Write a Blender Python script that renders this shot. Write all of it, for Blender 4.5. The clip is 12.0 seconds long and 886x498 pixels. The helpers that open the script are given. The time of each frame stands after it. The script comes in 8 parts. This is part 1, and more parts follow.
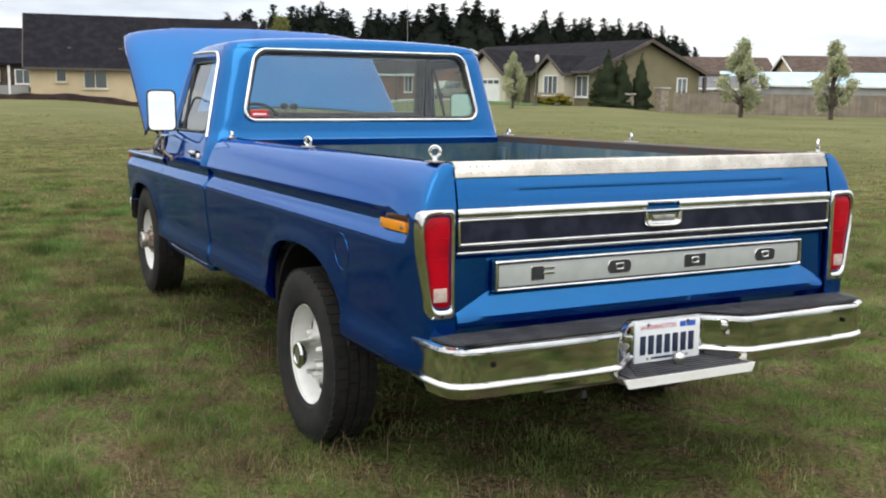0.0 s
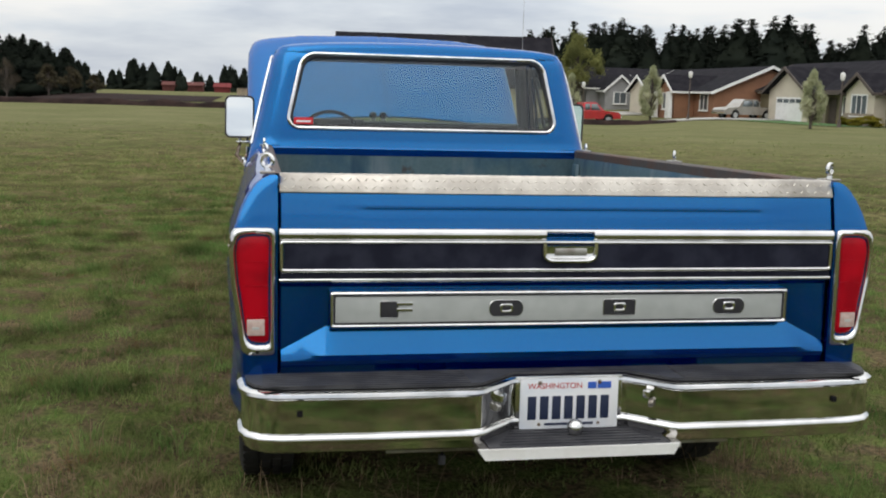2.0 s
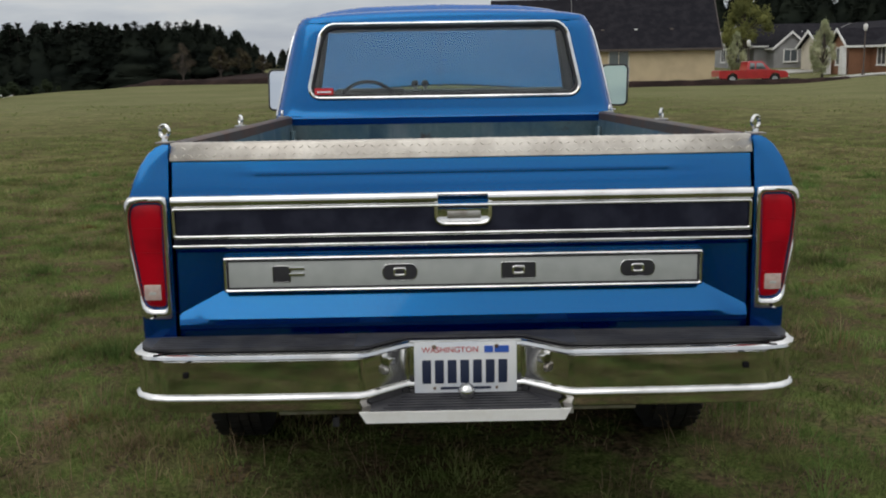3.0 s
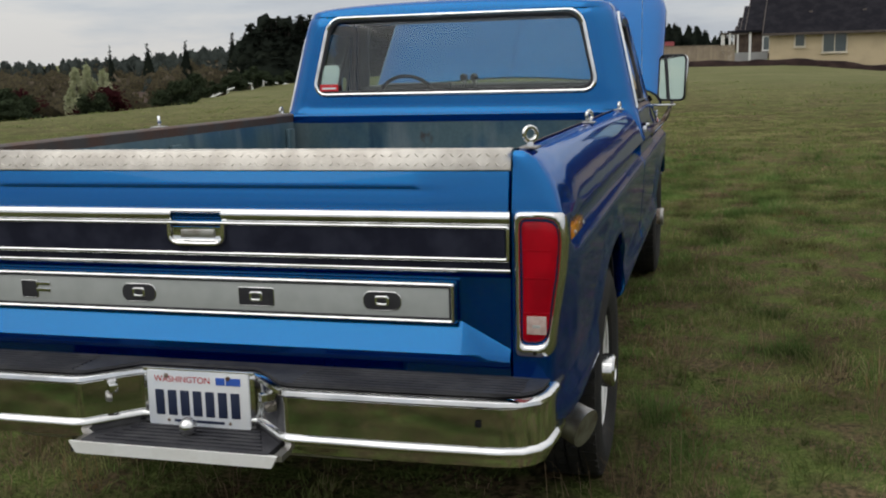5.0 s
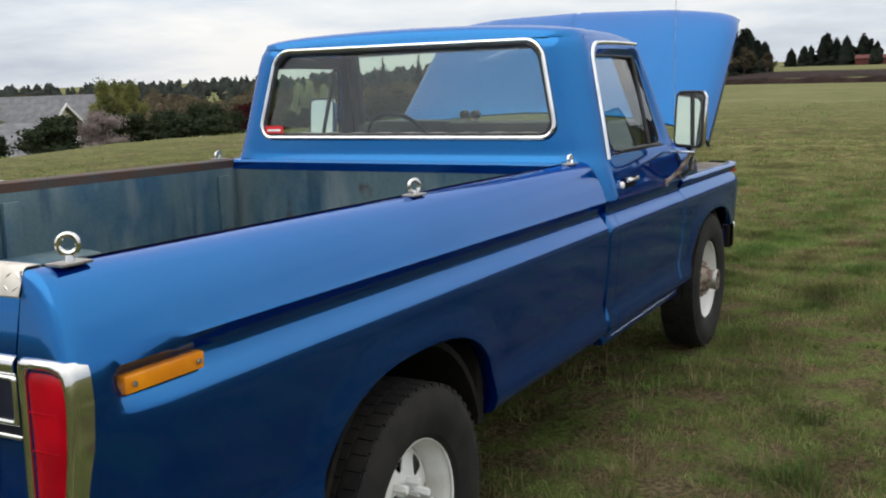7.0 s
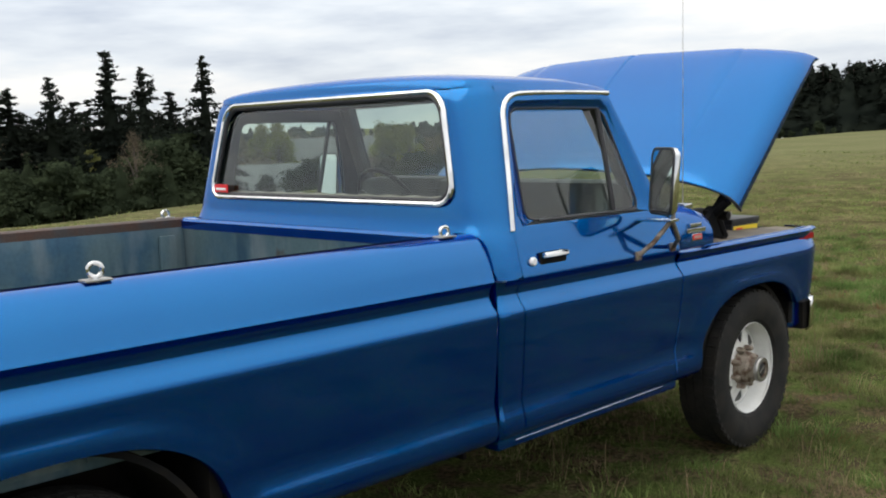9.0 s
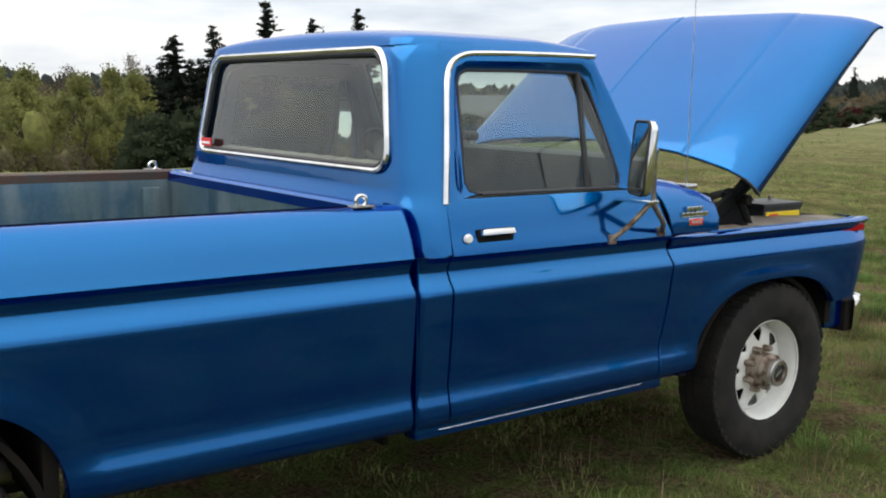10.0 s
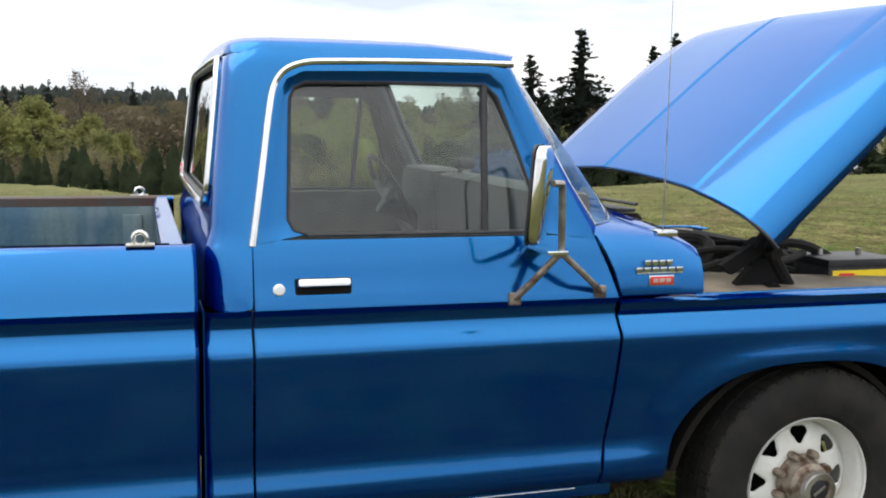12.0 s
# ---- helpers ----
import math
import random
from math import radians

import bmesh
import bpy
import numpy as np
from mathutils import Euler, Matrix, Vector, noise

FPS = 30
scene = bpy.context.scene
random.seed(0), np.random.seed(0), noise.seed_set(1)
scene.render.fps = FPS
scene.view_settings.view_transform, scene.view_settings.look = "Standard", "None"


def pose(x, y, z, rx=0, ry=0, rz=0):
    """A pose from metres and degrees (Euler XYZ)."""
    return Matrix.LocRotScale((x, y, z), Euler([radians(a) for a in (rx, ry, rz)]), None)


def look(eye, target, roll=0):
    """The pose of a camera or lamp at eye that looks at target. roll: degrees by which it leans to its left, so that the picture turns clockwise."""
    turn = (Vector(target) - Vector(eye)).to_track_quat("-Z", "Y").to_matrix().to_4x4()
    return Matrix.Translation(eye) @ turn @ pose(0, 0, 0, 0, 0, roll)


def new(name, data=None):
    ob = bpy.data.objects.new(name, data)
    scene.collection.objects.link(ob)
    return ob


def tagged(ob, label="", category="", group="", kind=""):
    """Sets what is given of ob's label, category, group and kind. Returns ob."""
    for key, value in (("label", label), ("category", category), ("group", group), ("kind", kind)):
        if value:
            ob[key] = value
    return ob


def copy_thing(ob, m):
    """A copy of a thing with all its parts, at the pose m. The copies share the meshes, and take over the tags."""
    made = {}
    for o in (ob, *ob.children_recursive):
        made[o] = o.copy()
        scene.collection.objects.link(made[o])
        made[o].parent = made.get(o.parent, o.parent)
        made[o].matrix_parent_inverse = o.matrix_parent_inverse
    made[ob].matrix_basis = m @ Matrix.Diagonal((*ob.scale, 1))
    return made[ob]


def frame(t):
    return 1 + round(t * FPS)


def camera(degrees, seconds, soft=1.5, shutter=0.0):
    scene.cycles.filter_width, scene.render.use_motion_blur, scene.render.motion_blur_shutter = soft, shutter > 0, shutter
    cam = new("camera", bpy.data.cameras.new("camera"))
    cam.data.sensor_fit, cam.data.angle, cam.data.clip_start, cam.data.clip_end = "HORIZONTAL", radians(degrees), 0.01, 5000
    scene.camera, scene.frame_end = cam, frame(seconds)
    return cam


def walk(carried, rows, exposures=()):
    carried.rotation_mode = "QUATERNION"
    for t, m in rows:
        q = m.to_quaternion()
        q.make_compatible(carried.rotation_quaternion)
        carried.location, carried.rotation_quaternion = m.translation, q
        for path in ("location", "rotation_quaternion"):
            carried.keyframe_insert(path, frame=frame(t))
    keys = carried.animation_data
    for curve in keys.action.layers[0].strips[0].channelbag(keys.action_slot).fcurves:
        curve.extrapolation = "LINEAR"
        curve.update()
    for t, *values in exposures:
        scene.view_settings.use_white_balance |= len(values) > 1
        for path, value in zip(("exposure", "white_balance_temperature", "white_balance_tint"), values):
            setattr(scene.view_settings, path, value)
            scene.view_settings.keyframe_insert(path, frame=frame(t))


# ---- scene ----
cam = camera(47.3, 12.0, soft=2.0)
EXPOSURES = ((0, 0.26), (0.5, 0.1), (1, -0.02), (2, -0.2), (2.5, -0.35), (3, -0.62), (3.2, -0.62), (4.8, -0.56), (5.5, -0.53), (6.0, -0.55), (6.5, -0.16), (7.5, -0.02), (9.5, 0.06), (10.5, 0.20), (12, 0.40))
PATH = [
    (0, (-2.424, -2.911, 1.563), (-1.511, -1.161, 1.239), 0.9),
    (0.5, (-2.038, -2.832, 1.604), (-1.266, -1.011, 1.304), -0.3),
    (1, (-1.665, -2.858, 1.564), (-1.037, -0.993, 1.204), -0.6),
    (1.5, (-1.326, -2.874, 1.572), (-0.78, -0.981, 1.229), 0.3),
    (2, (-0.919, -2.863, 1.542), (-0.555, -0.92, 1.238), 1.6),
    (2.5, (-0.527, -2.905, 1.52), (-0.287, -0.936, 1.264), -1.2),
    (3, (-0.111, -2.943, 1.529), (-0.077, -0.976, 1.164), -0.9),
    (3.2, (-0.035, -2.925, 1.513), (-0.012, -0.959, 1.148), -1.1),
    (4.8, (1.206, -2.55, 1.544), (0.736, -0.646, 1.15), -2.3),
    (5, (1.321, -2.428, 1.543), (0.819, -0.53, 1.162), -1.7),
    (5.5, (1.537, -2.052, 1.568), (0.868, -0.204, 1.2), -1.6),
    (6, (1.803, -1.792, 1.555), (0.997, -0.006, 1.15), -3.1),
    (6.5, (2.093, -1.511, 1.594), (1.295, 0.271, 1.162), -2.4),
    (7, (2.313, -1.162, 1.615), (1.39, 0.579, 1.272), -1.9),
    (7.5, (2.573, -0.918, 1.653), (1.54, 0.774, 1.39), -2.9),
    (7.7, (2.722, -0.815, 1.658), (1.633, 0.837, 1.364), -2.2),
    (9.3, (3.345, 0.412, 1.62), (1.892, 1.76, 1.35), -1.3),
    (9.5, (3.424, 0.567, 1.626), (1.925, 1.853, 1.314), -0.2),
    (10, (3.554, 0.941, 1.613), (1.967, 2.117, 1.295), -0.1),
    (10.5, (3.578, 1.381, 1.624), (1.85, 2.336, 1.307), -1.7),
    (11, (3.635, 1.785, 1.6), (1.815, 2.554, 1.291), -2.7),
    (11.5, (3.681, 2.182, 1.605), (1.82, 2.817, 1.237), -1.1),
    (12, (3.618, 2.59, 1.571), (1.719, 3.164, 1.311), -0.4),
]
walk(cam, [(t, look(eye, target, roll)) for t, eye, target, roll in PATH],
     exposures=EXPOSURES)

# ---- light: bright broken overcast, with a weak wide sun in the south-west ----
world = bpy.data.worlds.new("overcast_sky")
scene.world = world
world.use_nodes = True
SUN_ELEV, SUN_ROT = 50.0, 215.0


def build_world():
    nt = world.node_tree
    nt.nodes.clear()
    n, ln = nt.nodes.new, nt.links.new
    out, bg = n("ShaderNodeOutputWorld"), n("ShaderNodeBackground")
    sky = n("ShaderNodeTexSky")
    sky.sky_type, sky.sun_disc = "NISHITA", False
    sky.sun_elevation, sky.sun_rotation = radians(SUN_ELEV), radians(SUN_ROT)
    sky.air_density, sky.dust_density = 1.0, 2.0
    blue = n("ShaderNodeVectorMath")
    blue.operation = "SCALE"
    blue.inputs["Scale"].default_value = 0.10
    ln(sky.outputs[0], blue.inputs[0])
    co, mp = n("ShaderNodeTexCoord"), n("ShaderNodeMapping")
    mp.inputs["Scale"].default_value = (1.0, 1.0, 5.0)
    mp.inputs["Location"].default_value = (0.3, 0.1, 0.25)
    ln(co.outputs["Generated"], mp.inputs[0])
    n1 = n("ShaderNodeTexNoise")
    n1.inputs["Scale"].default_value, n1.inputs["Detail"].default_value, n1.inputs["Roughness"].default_value = 2.4, 6.0, 0.55
    ln(mp.outputs[0], n1.inputs["Vector"])
    ramp = n("ShaderNodeValToRGB")
    e = ramp.color_ramp.elements
    e[0].position, e[0].color = 0.35, (0.60, 0.66, 0.77, 1)
    e[1].position, e[1].color = 0.58, (1.10, 1.09, 1.07, 1)
    m = e.new(0.47)
    m.color = (0.86, 0.91, 0.97, 1)
    ln(n1.outputs[0], ramp.inputs[0])
    # thin the cloud where the noise is lowest, so that the sky behind shows
    mix = n("ShaderNodeMix")
    mix.data_type = "RGBA"
    mix.inputs["Factor"].default_value = 0.86
    ln(blue.outputs[0], mix.inputs["A"])
    ln(ramp.outputs[0], mix.inputs["B"])
    # the cloud sheet closes and evens out overhead
    even, clear = n("ShaderNodeMix"), n("ShaderNodeMapRange")
    even.data_type = "RGBA"
    clear.inputs["From Min"].default_value, clear.inputs["From Max"].default_value, clear.inputs["To Max"].default_value = 0.18, 0.42, 0.85
    high = n("ShaderNodeSeparateXYZ")
    ln(co.outputs["Generated"], high.inputs[0])
    ln(high.outputs["Z"], clear.inputs["Value"])
    ln(clear.outputs[0], even.inputs["Factor"])
    ln(mix.outputs["Result"], even.inputs["A"])
    even.inputs["B"].default_value = (0.94, 0.945, 0.945, 1)
    # an overcast sky is brighter overhead than at the horizon
    sep, ma, up = n("ShaderNodeSeparateXYZ"), n("ShaderNodeMath"), n("ShaderNodeVectorMath")
    ln(co.outputs["Generated"], sep.inputs[0])
    ma.operation, up.operation = "MULTIPLY_ADD", "SCALE"
    ma.inputs[1].default_value, ma.inputs[2].default_value = 1.0, 0.86
    ma.use_clamp = False
    ln(sep.outputs["Z"], ma.inputs[0])
    ln(even.outputs["Result"], up.inputs[0])
    ln(ma.outputs[0], up.inputs["Scale"])
    ln(up.outputs[0], bg.inputs["Color"])
    bg.inputs["Strength"].default_value = 1.12
    ln(bg.outputs[0], out.inputs[0])


build_world()
sun = new("sun", bpy.data.lights.new("sun", "SUN"))
sun.data.energy, sun.data.angle, sun.data.color = 1.0, radians(58), (1.0, 0.97, 0.92)
sun.rotation_euler = Euler((radians(90 - SUN_ELEV), 0, radians(180 - SUN_ROT)))


# ---- materials ----
def material(name, base, rough=0.5, metal=0.0, coat=0.0, spec=0.5, noise_scale=0.0, other=None, fine=0.0, bump=0.0, bump_scale=80.0, rand=0.0, island=0.0, rough_var=0.0, lo=0.42, hi=0.62):
    """A principled material: base colour broken by noise towards other, with fine grain and relief."""
    mat = bpy.data.materials.new(name)
    mat.use_nodes = True
    nt = mat.node_tree
    n, ln = nt.nodes.new, nt.links.new
    p = nt.nodes["Principled BSDF"]
    p.inputs["Base Color"].default_value = (*base, 1)
    p.inputs["Roughness"].default_value = rough
    p.inputs["Metallic"].default_value = metal
    p.inputs["Coat Weight"].default_value = coat
    p.inputs["Coat Roughness"].default_value = 0.04
    p.inputs["Specular IOR Level"].default_value = spec
    co = n("ShaderNodeTexCoord")
    src = co.outputs["Object"]
    col = None

    def rgb(c):
        q = n("ShaderNodeRGB")
        q.outputs[0].default_value = (*c, 1)
        return q.outputs[0]

    def mix(fac, a, b):
        q = n("ShaderNodeMix")
        q.data_type = "RGBA"
        ln(fac, q.inputs["Factor"])
        ln(a, q.inputs["A"])
        ln(b, q.inputs["B"])
        return q.outputs["Result"]

    if other is not None:
        t = n("ShaderNodeTexNoise")
        t.inputs["Scale"].default_value, t.inputs["Detail"].default_value = noise_scale, 6
        ln(src, t.inputs["Vector"])
        r = n("ShaderNodeMapRange")
        r.inputs["From Min"].default_value, r.inputs["From Max"].default_value = lo, hi
        ln(t.outputs[0], r.inputs["Value"])
        col = mix(r.outputs[0], rgb(base), rgb(other))
        if rough_var:
            rr = n("ShaderNodeMapRange")
            rr.inputs["To Min"].default_value, rr.inputs["To Max"].default_value = rough, rough + rough_var
            ln(t.outputs[0], rr.inputs["Value"])
            ln(rr.outputs[0], p.inputs["Roughness"])
    if fine or rand or island:
        h = n("ShaderNodeHueSaturation")
        if col:
            ln(col, h.inputs["Color"])
        else:
            h.inputs["Color"].default_value = (*base, 1)
        val = None
        for amount, kind in ((fine, "fine"), (rand, "rand"), (island, "island")):
            if not amount:
                continue
            if kind == "fine":
                q = n("ShaderNodeTexNoise")
                q.inputs["Scale"].default_value, q.inputs["Detail"].default_value = bump_scale, 4
                ln(src, q.inputs["Vector"])
                o = q.outputs[0]
            elif kind == "rand":
                o = n("ShaderNodeObjectInfo").outputs["Random"]
            else:
                o = n("ShaderNodeNewGeometry").outputs["Random Per Island"]
            m = n("ShaderNodeMapRange")
            m.inputs["To Min"].default_value, m.inputs["To Max"].default_value = 1 - amount, 1 + amount
            ln(o, m.inputs["Value"])
            if val is None:
                val = m.outputs[0]
            else:
                k = n("ShaderNodeMath")
                k.operation = "MULTIPLY"
                ln(val, k.inputs[0])
                ln(m.outputs[0], k.inputs[1])
                val = k.outputs[0]
        ln(val, h.inputs["Value"])
        col = h.outputs[0]
    if col:
        ln(col, p.inputs["Base Color"])
    if bump:
        q = n("ShaderNodeTexNoise")
        q.inputs["Scale"].default_value, q.inputs["Detail"].default_value = bump_scale, 5
        ln(src, q.inputs["Vector"])
        b = n("ShaderNodeBump")
        b.inputs["Strength"].default_value, b.inputs["Distance"].default_value = bump, 0.01
        ln(q.outputs[0], b.inputs["Height"])
        ln(b.outputs[0], p.inputs["Normal"])
    return mat


def glass_material(name, tint, gloss=0.0, face=0.085):
    """A thin pane: clear, with reflections by Fresnel."""
    mat = bpy.data.materials.new(name)
    mat.use_nodes = True
    nt = mat.node_tree
    nt.nodes.clear()
    n, ln = nt.nodes.new, nt.links.new
    out, mx, tr, gl, lw = n("ShaderNodeOutputMaterial"), n("ShaderNodeMixShader"), n("ShaderNodeBsdfTransparent"), n("ShaderNodeBsdfGlossy"), n("ShaderNodeLayerWeight")
    tr.inputs[0].default_value = (*tint, 1)
    gl.inputs["Roughness"].default_value = gloss
    lw.inputs["Blend"].default_value = 0.5
    pw, sc = n("ShaderNodeMath"), n("ShaderNodeMath")
    pw.operation, sc.operation = "POWER", "MULTIPLY_ADD"
    sc.use_clamp = True
    pw.inputs[1].default_value = 5.0
    sc.inputs[1].default_value, sc.inputs[2].default_value = 1.25, face
    ln(lw.outputs["Facing"], pw.inputs[0])
    ln(pw.outputs[0], sc.inputs[0])
    ln(sc.outputs[0], mx.inputs[0])
    ln(tr.outputs[0], mx.inputs[1])
    ln(gl.outputs[0], mx.inputs[2])
    ln(mx.outputs[0], out.inputs[0])
    return mat


def worn_paint():
    """The box's inside: blue paint scoured to grey-green, with streaks that run down and a few rust spots."""
    mat = material("worn_bed_paint", (0.105, 0.165, 0.185), 0.40, 0.3, coat=0.2, other=(0.045, 0.110, 0.170), noise_scale=3.0, fine=0.25, bump_scale=60, bump=0.05)
    nt = mat.node_tree
    n, ln = nt.nodes.new, nt.links.new
    p = nt.nodes["Principled BSDF"]
    src = p.inputs["Base Color"].links[0].from_socket
    co = n("ShaderNodeTexCoord")
    for scale, stretch, lo, hi, colour in ((6.0, (1, 1, 0.25), 0.52, 0.78, (0.24, 0.28, 0.29)), (9.0, (1, 1, 0.15), 0.58, 0.74, (0.020, 0.060, 0.110)), (5.0, (1, 1, 1), 0.68, 0.74, (0.08, 0.045, 0.03))):
        mp, t, r, m = n("ShaderNodeMapping"), n("ShaderNodeTexNoise"), n("ShaderNodeMapRange"), n("ShaderNodeMix")
        mp.inputs["Scale"].default_value = stretch
        ln(co.outputs["Object"], mp.inputs[0])
        t.inputs["Scale"].default_value, t.inputs["Detail"].default_value = scale, 6
        ln(mp.outputs[0], t.inputs["Vector"])
        r.inputs["From Min"].default_value, r.inputs["From Max"].default_value = lo, hi
        ln(t.outputs[0], r.inputs["Value"])
        m.data_type = "RGBA"
        ln(r.outputs[0], m.inputs["Factor"])
        ln(src, m.inputs["A"])
        m.inputs["B"].default_value = (*colour, 1)
        src = m.outputs["Result"]
    ln(src, p.inputs["Base Color"])
    return mat


def paint_material():
    """Metallic blue car paint: flakes over a deep blue pigment under a hard clear coat, with faint waves in the sheet and dust."""
    mat = material("blue_metallic_paint", (0.0, 0.148, 0.385), 0.13, 1.0, 1.0, other=(0.0, 0.156, 0.400), noise_scale=2.5, rough_var=0.05)
    nt = mat.node_tree
    n, ln = nt.nodes.new, nt.links.new
    p, out = nt.nodes["Principled BSDF"], nt.nodes["Material Output"]
    p.inputs["Specular Tint"].default_value = (0.25, 0.55, 0.9, 1)
    p.inputs["Coat Roughness"].default_value = 0.022
    p.inputs["Coat IOR"].default_value = 1.46
    deep, mx = n("ShaderNodeBsdfDiffuse"), n("ShaderNodeMixShader")
    deep.inputs["Color"].default_value = (0.0, 0.007, 0.19, 1)
    mx.inputs[0].default_value = 0.30
    ln(p.outputs[0], mx.inputs[1])
    ln(deep.outputs[0], mx.inputs[2])
    ln(mx.outputs[0], out.inputs["Surface"])
    co, last = n("ShaderNodeTexCoord"), None
    for scale, strength, distance in ((1.7, 0.22, 0.006), (5.5, 0.07, 0.004)):
        t, b = n("ShaderNodeTexNoise"), n("ShaderNodeBump")
        t.inputs["Scale"].default_value, t.inputs["Detail"].default_value = scale, 1
        ln(co.outputs["Object"], t.inputs["Vector"])
        b.inputs["Strength"].default_value, b.inputs["Distance"].default_value = strength, distance
        ln(t.outputs[0], b.inputs["Height"])
        if last:
            ln(last, b.inputs["Normal"])
        last = b.outputs[0]
    ln(last, p.inputs["Normal"])
    ln(last, p.inputs["Coat Normal"])
    # a film of dust dulls the clear coat in patches
    d, r = n("ShaderNodeTexNoise"), n("ShaderNodeMapRange")
    d.inputs["Scale"].default_value, d.inputs["Detail"].default_value = 14.0, 6
    ln(co.outputs["Object"], d.inputs["Vector"])
    r.inputs["From Min"].default_value, r.inputs["From Max"].default_value = 0.35, 0.75
    r.inputs["To Min"].default_value, r.inputs["To Max"].default_value = 0.010, 0.045
    ln(d.outputs[0], r.inputs["Value"])
    ln(r.outputs[0], p.inputs["Coat Roughness"])
    return mat


M = {
    "paint": paint_material(),
    "bed_paint": worn_paint(),
    "rust": material("rusty_rail", (0.065, 0.055, 0.052), 0.6, 0.2, other=(0.085, 0.045, 0.032), noise_scale=9, fine=0.3, bump_scale=120, bump=0.2),
    "chrome": material("chrome", (0.74, 0.74, 0.74), 0.05, 1.0, other=(0.60, 0.60, 0.59), noise_scale=7, rough_var=0.09),
    "steel": material("dull_steel", (0.45, 0.44, 0.42), 0.4, 0.9, other=(0.25, 0.22, 0.19), noise_scale=14),
    "tread_plate": material("aluminium_tread_plate", (0.66, 0.62, 0.56), 0.42, 0.8, other=(0.52, 0.48, 0.43), noise_scale=14, fine=0.1, bump_scale=90),
    "black": material("black_plastic", (0.012, 0.012, 0.016), 0.5, other=(0.022, 0.022, 0.026), noise_scale=20, bump=0.05),
    "band": material("black_band", (0.010, 0.011, 0.022), 0.4, spec=0.15, other=(0.022, 0.024, 0.04), noise_scale=12, fine=0.1),
    "pad": material("dusty_rubber_pad", (0.020, 0.020, 0.026), 0.6, other=(0.045, 0.045, 0.05), noise_scale=12, fine=0.2, bump=0.1),
    "silver": material("silver_grey_panel", (0.42, 0.44, 0.43), 0.5, 0.2, other=(0.38, 0.40, 0.39), noise_scale=20, fine=0.05),
    "rubber": material("tyre_rubber", (0.011, 0.011, 0.011), 0.8, spec=0.3, other=(0.020, 0.018, 0.016), noise_scale=11, fine=0.2, bump=0.15, bump_scale=150),
    "wheel_white": material("white_wheel_paint", (0.72, 0.72, 0.70), 0.35, other=(0.60, 0.58, 0.53), noise_scale=7, fine=0.06, lo=0.5, hi=0.75),
    "hub": material("rusty_hub", (0.34, 0.29, 0.24), 0.55, 0.6, other=(0.12, 0.07, 0.045), noise_scale=24, fine=0.3, bump=0.3),
    "red_lens": material("red_lens", (0.40, 0.001, 0.010), 0.30, coat=0.05, spec=0.15, other=(0.27, 0.001, 0.008), noise_scale=8, bump=0.08, bump_scale=260),
    "white_lens": material("clear_lens", (0.52, 0.40, 0.36), 0.25, coat=0.2, other=(0.44, 0.32, 0.29), noise_scale=60),
    "amber_lens": material("amber_lens", (0.85, 0.30, 0.010), 0.15, coat=0.6, other=(0.70, 0.22, 0.008), noise_scale=10),
    "plate": material("plate_white", (0.74, 0.75, 0.76), 0.4, other=(0.62, 0.66, 0.72), noise_scale=7),
    "plate_ink": material("plate_dark_ink", (0.010, 0.018, 0.05), 0.5),
    "plate_red": material("plate_red_ink", (0.45, 0.03, 0.03), 0.5),
    "plate_blue": material("plate_blue_sticker", (0.03, 0.10, 0.45), 0.5),
    "under": material("dark_underbody", (0.008, 0.008, 0.009), 0.9, spec=0.15, other=(0.014, 0.012, 0.010), noise_scale=8),
    "interior": material("dark_interior", (0.085, 0.086, 0.090), 0.7, other=(0.115, 0.114, 0.115), noise_scale=9, fine=0.15),
    "seat": material("tan_seat_vinyl", (0.46, 0.39, 0.35), 0.6, other=(0.36, 0.30, 0.27), noise_scale=9, bump=0.1),
    "primer": material("tan_primer", (0.22, 0.18, 0.13), 0.7, other=(0.14, 0.115, 0.085), noise_scale=7, fine=0.15),
    "sticker_red": material("red_sticker", (0.62, 0.02, 0.03), 0.4),
    "sticker_white": material("white_vinyl", (0.8, 0.8, 0.8), 0.4),
    "yellow": material("yellow_label", (0.80, 0.60, 0.02), 0.45),
    "mirror": material("mirror_glass", (0.86, 0.88, 0.88), 0.01, 1.0),
    "glass": glass_material("cab_glass", (0.74, 0.83, 0.77)),
    "clear_glass": glass_material("clear_cab_glass", (0.76, 0.84, 0.79), 0.0, 0.07),
    "house_glass": material("house_window_glass", (0.10, 0.12, 0.13), 0.06, 0.0, coat=0.5, rand=0.4),
}


# ---- building helpers ----
def shade(mesh, angle=35):
    mesh.polygons.foreach_set("use_smooth", [True] * len(mesh.polygons))
    mesh.set_sharp_from_angle(angle=radians(angle))


def part(name, bm, mat, parent=None, label="", angle=35, solid=0.0):
    """Links a bmesh, or a mesh, as one mesh object under a thing or a part."""
    if isinstance(bm, bmesh.types.BMesh):
        mesh = bpy.data.meshes.new(name)
        bmesh.ops.recalc_face_normals(bm, faces=bm.faces)
        bm.to_mesh(mesh)
        bm.free()
    else:
        mesh = bm
    if mat and not mesh.materials:
        mesh.materials.append(mat)
    shade(mesh, angle)
    ob = new(name, mesh)
    ob.parent = parent
    if solid:
        s = ob.modifiers.new("thickness", "SOLIDIFY")
        s.thickness, s.offset = solid, -1.0
    return tagged(ob, label)


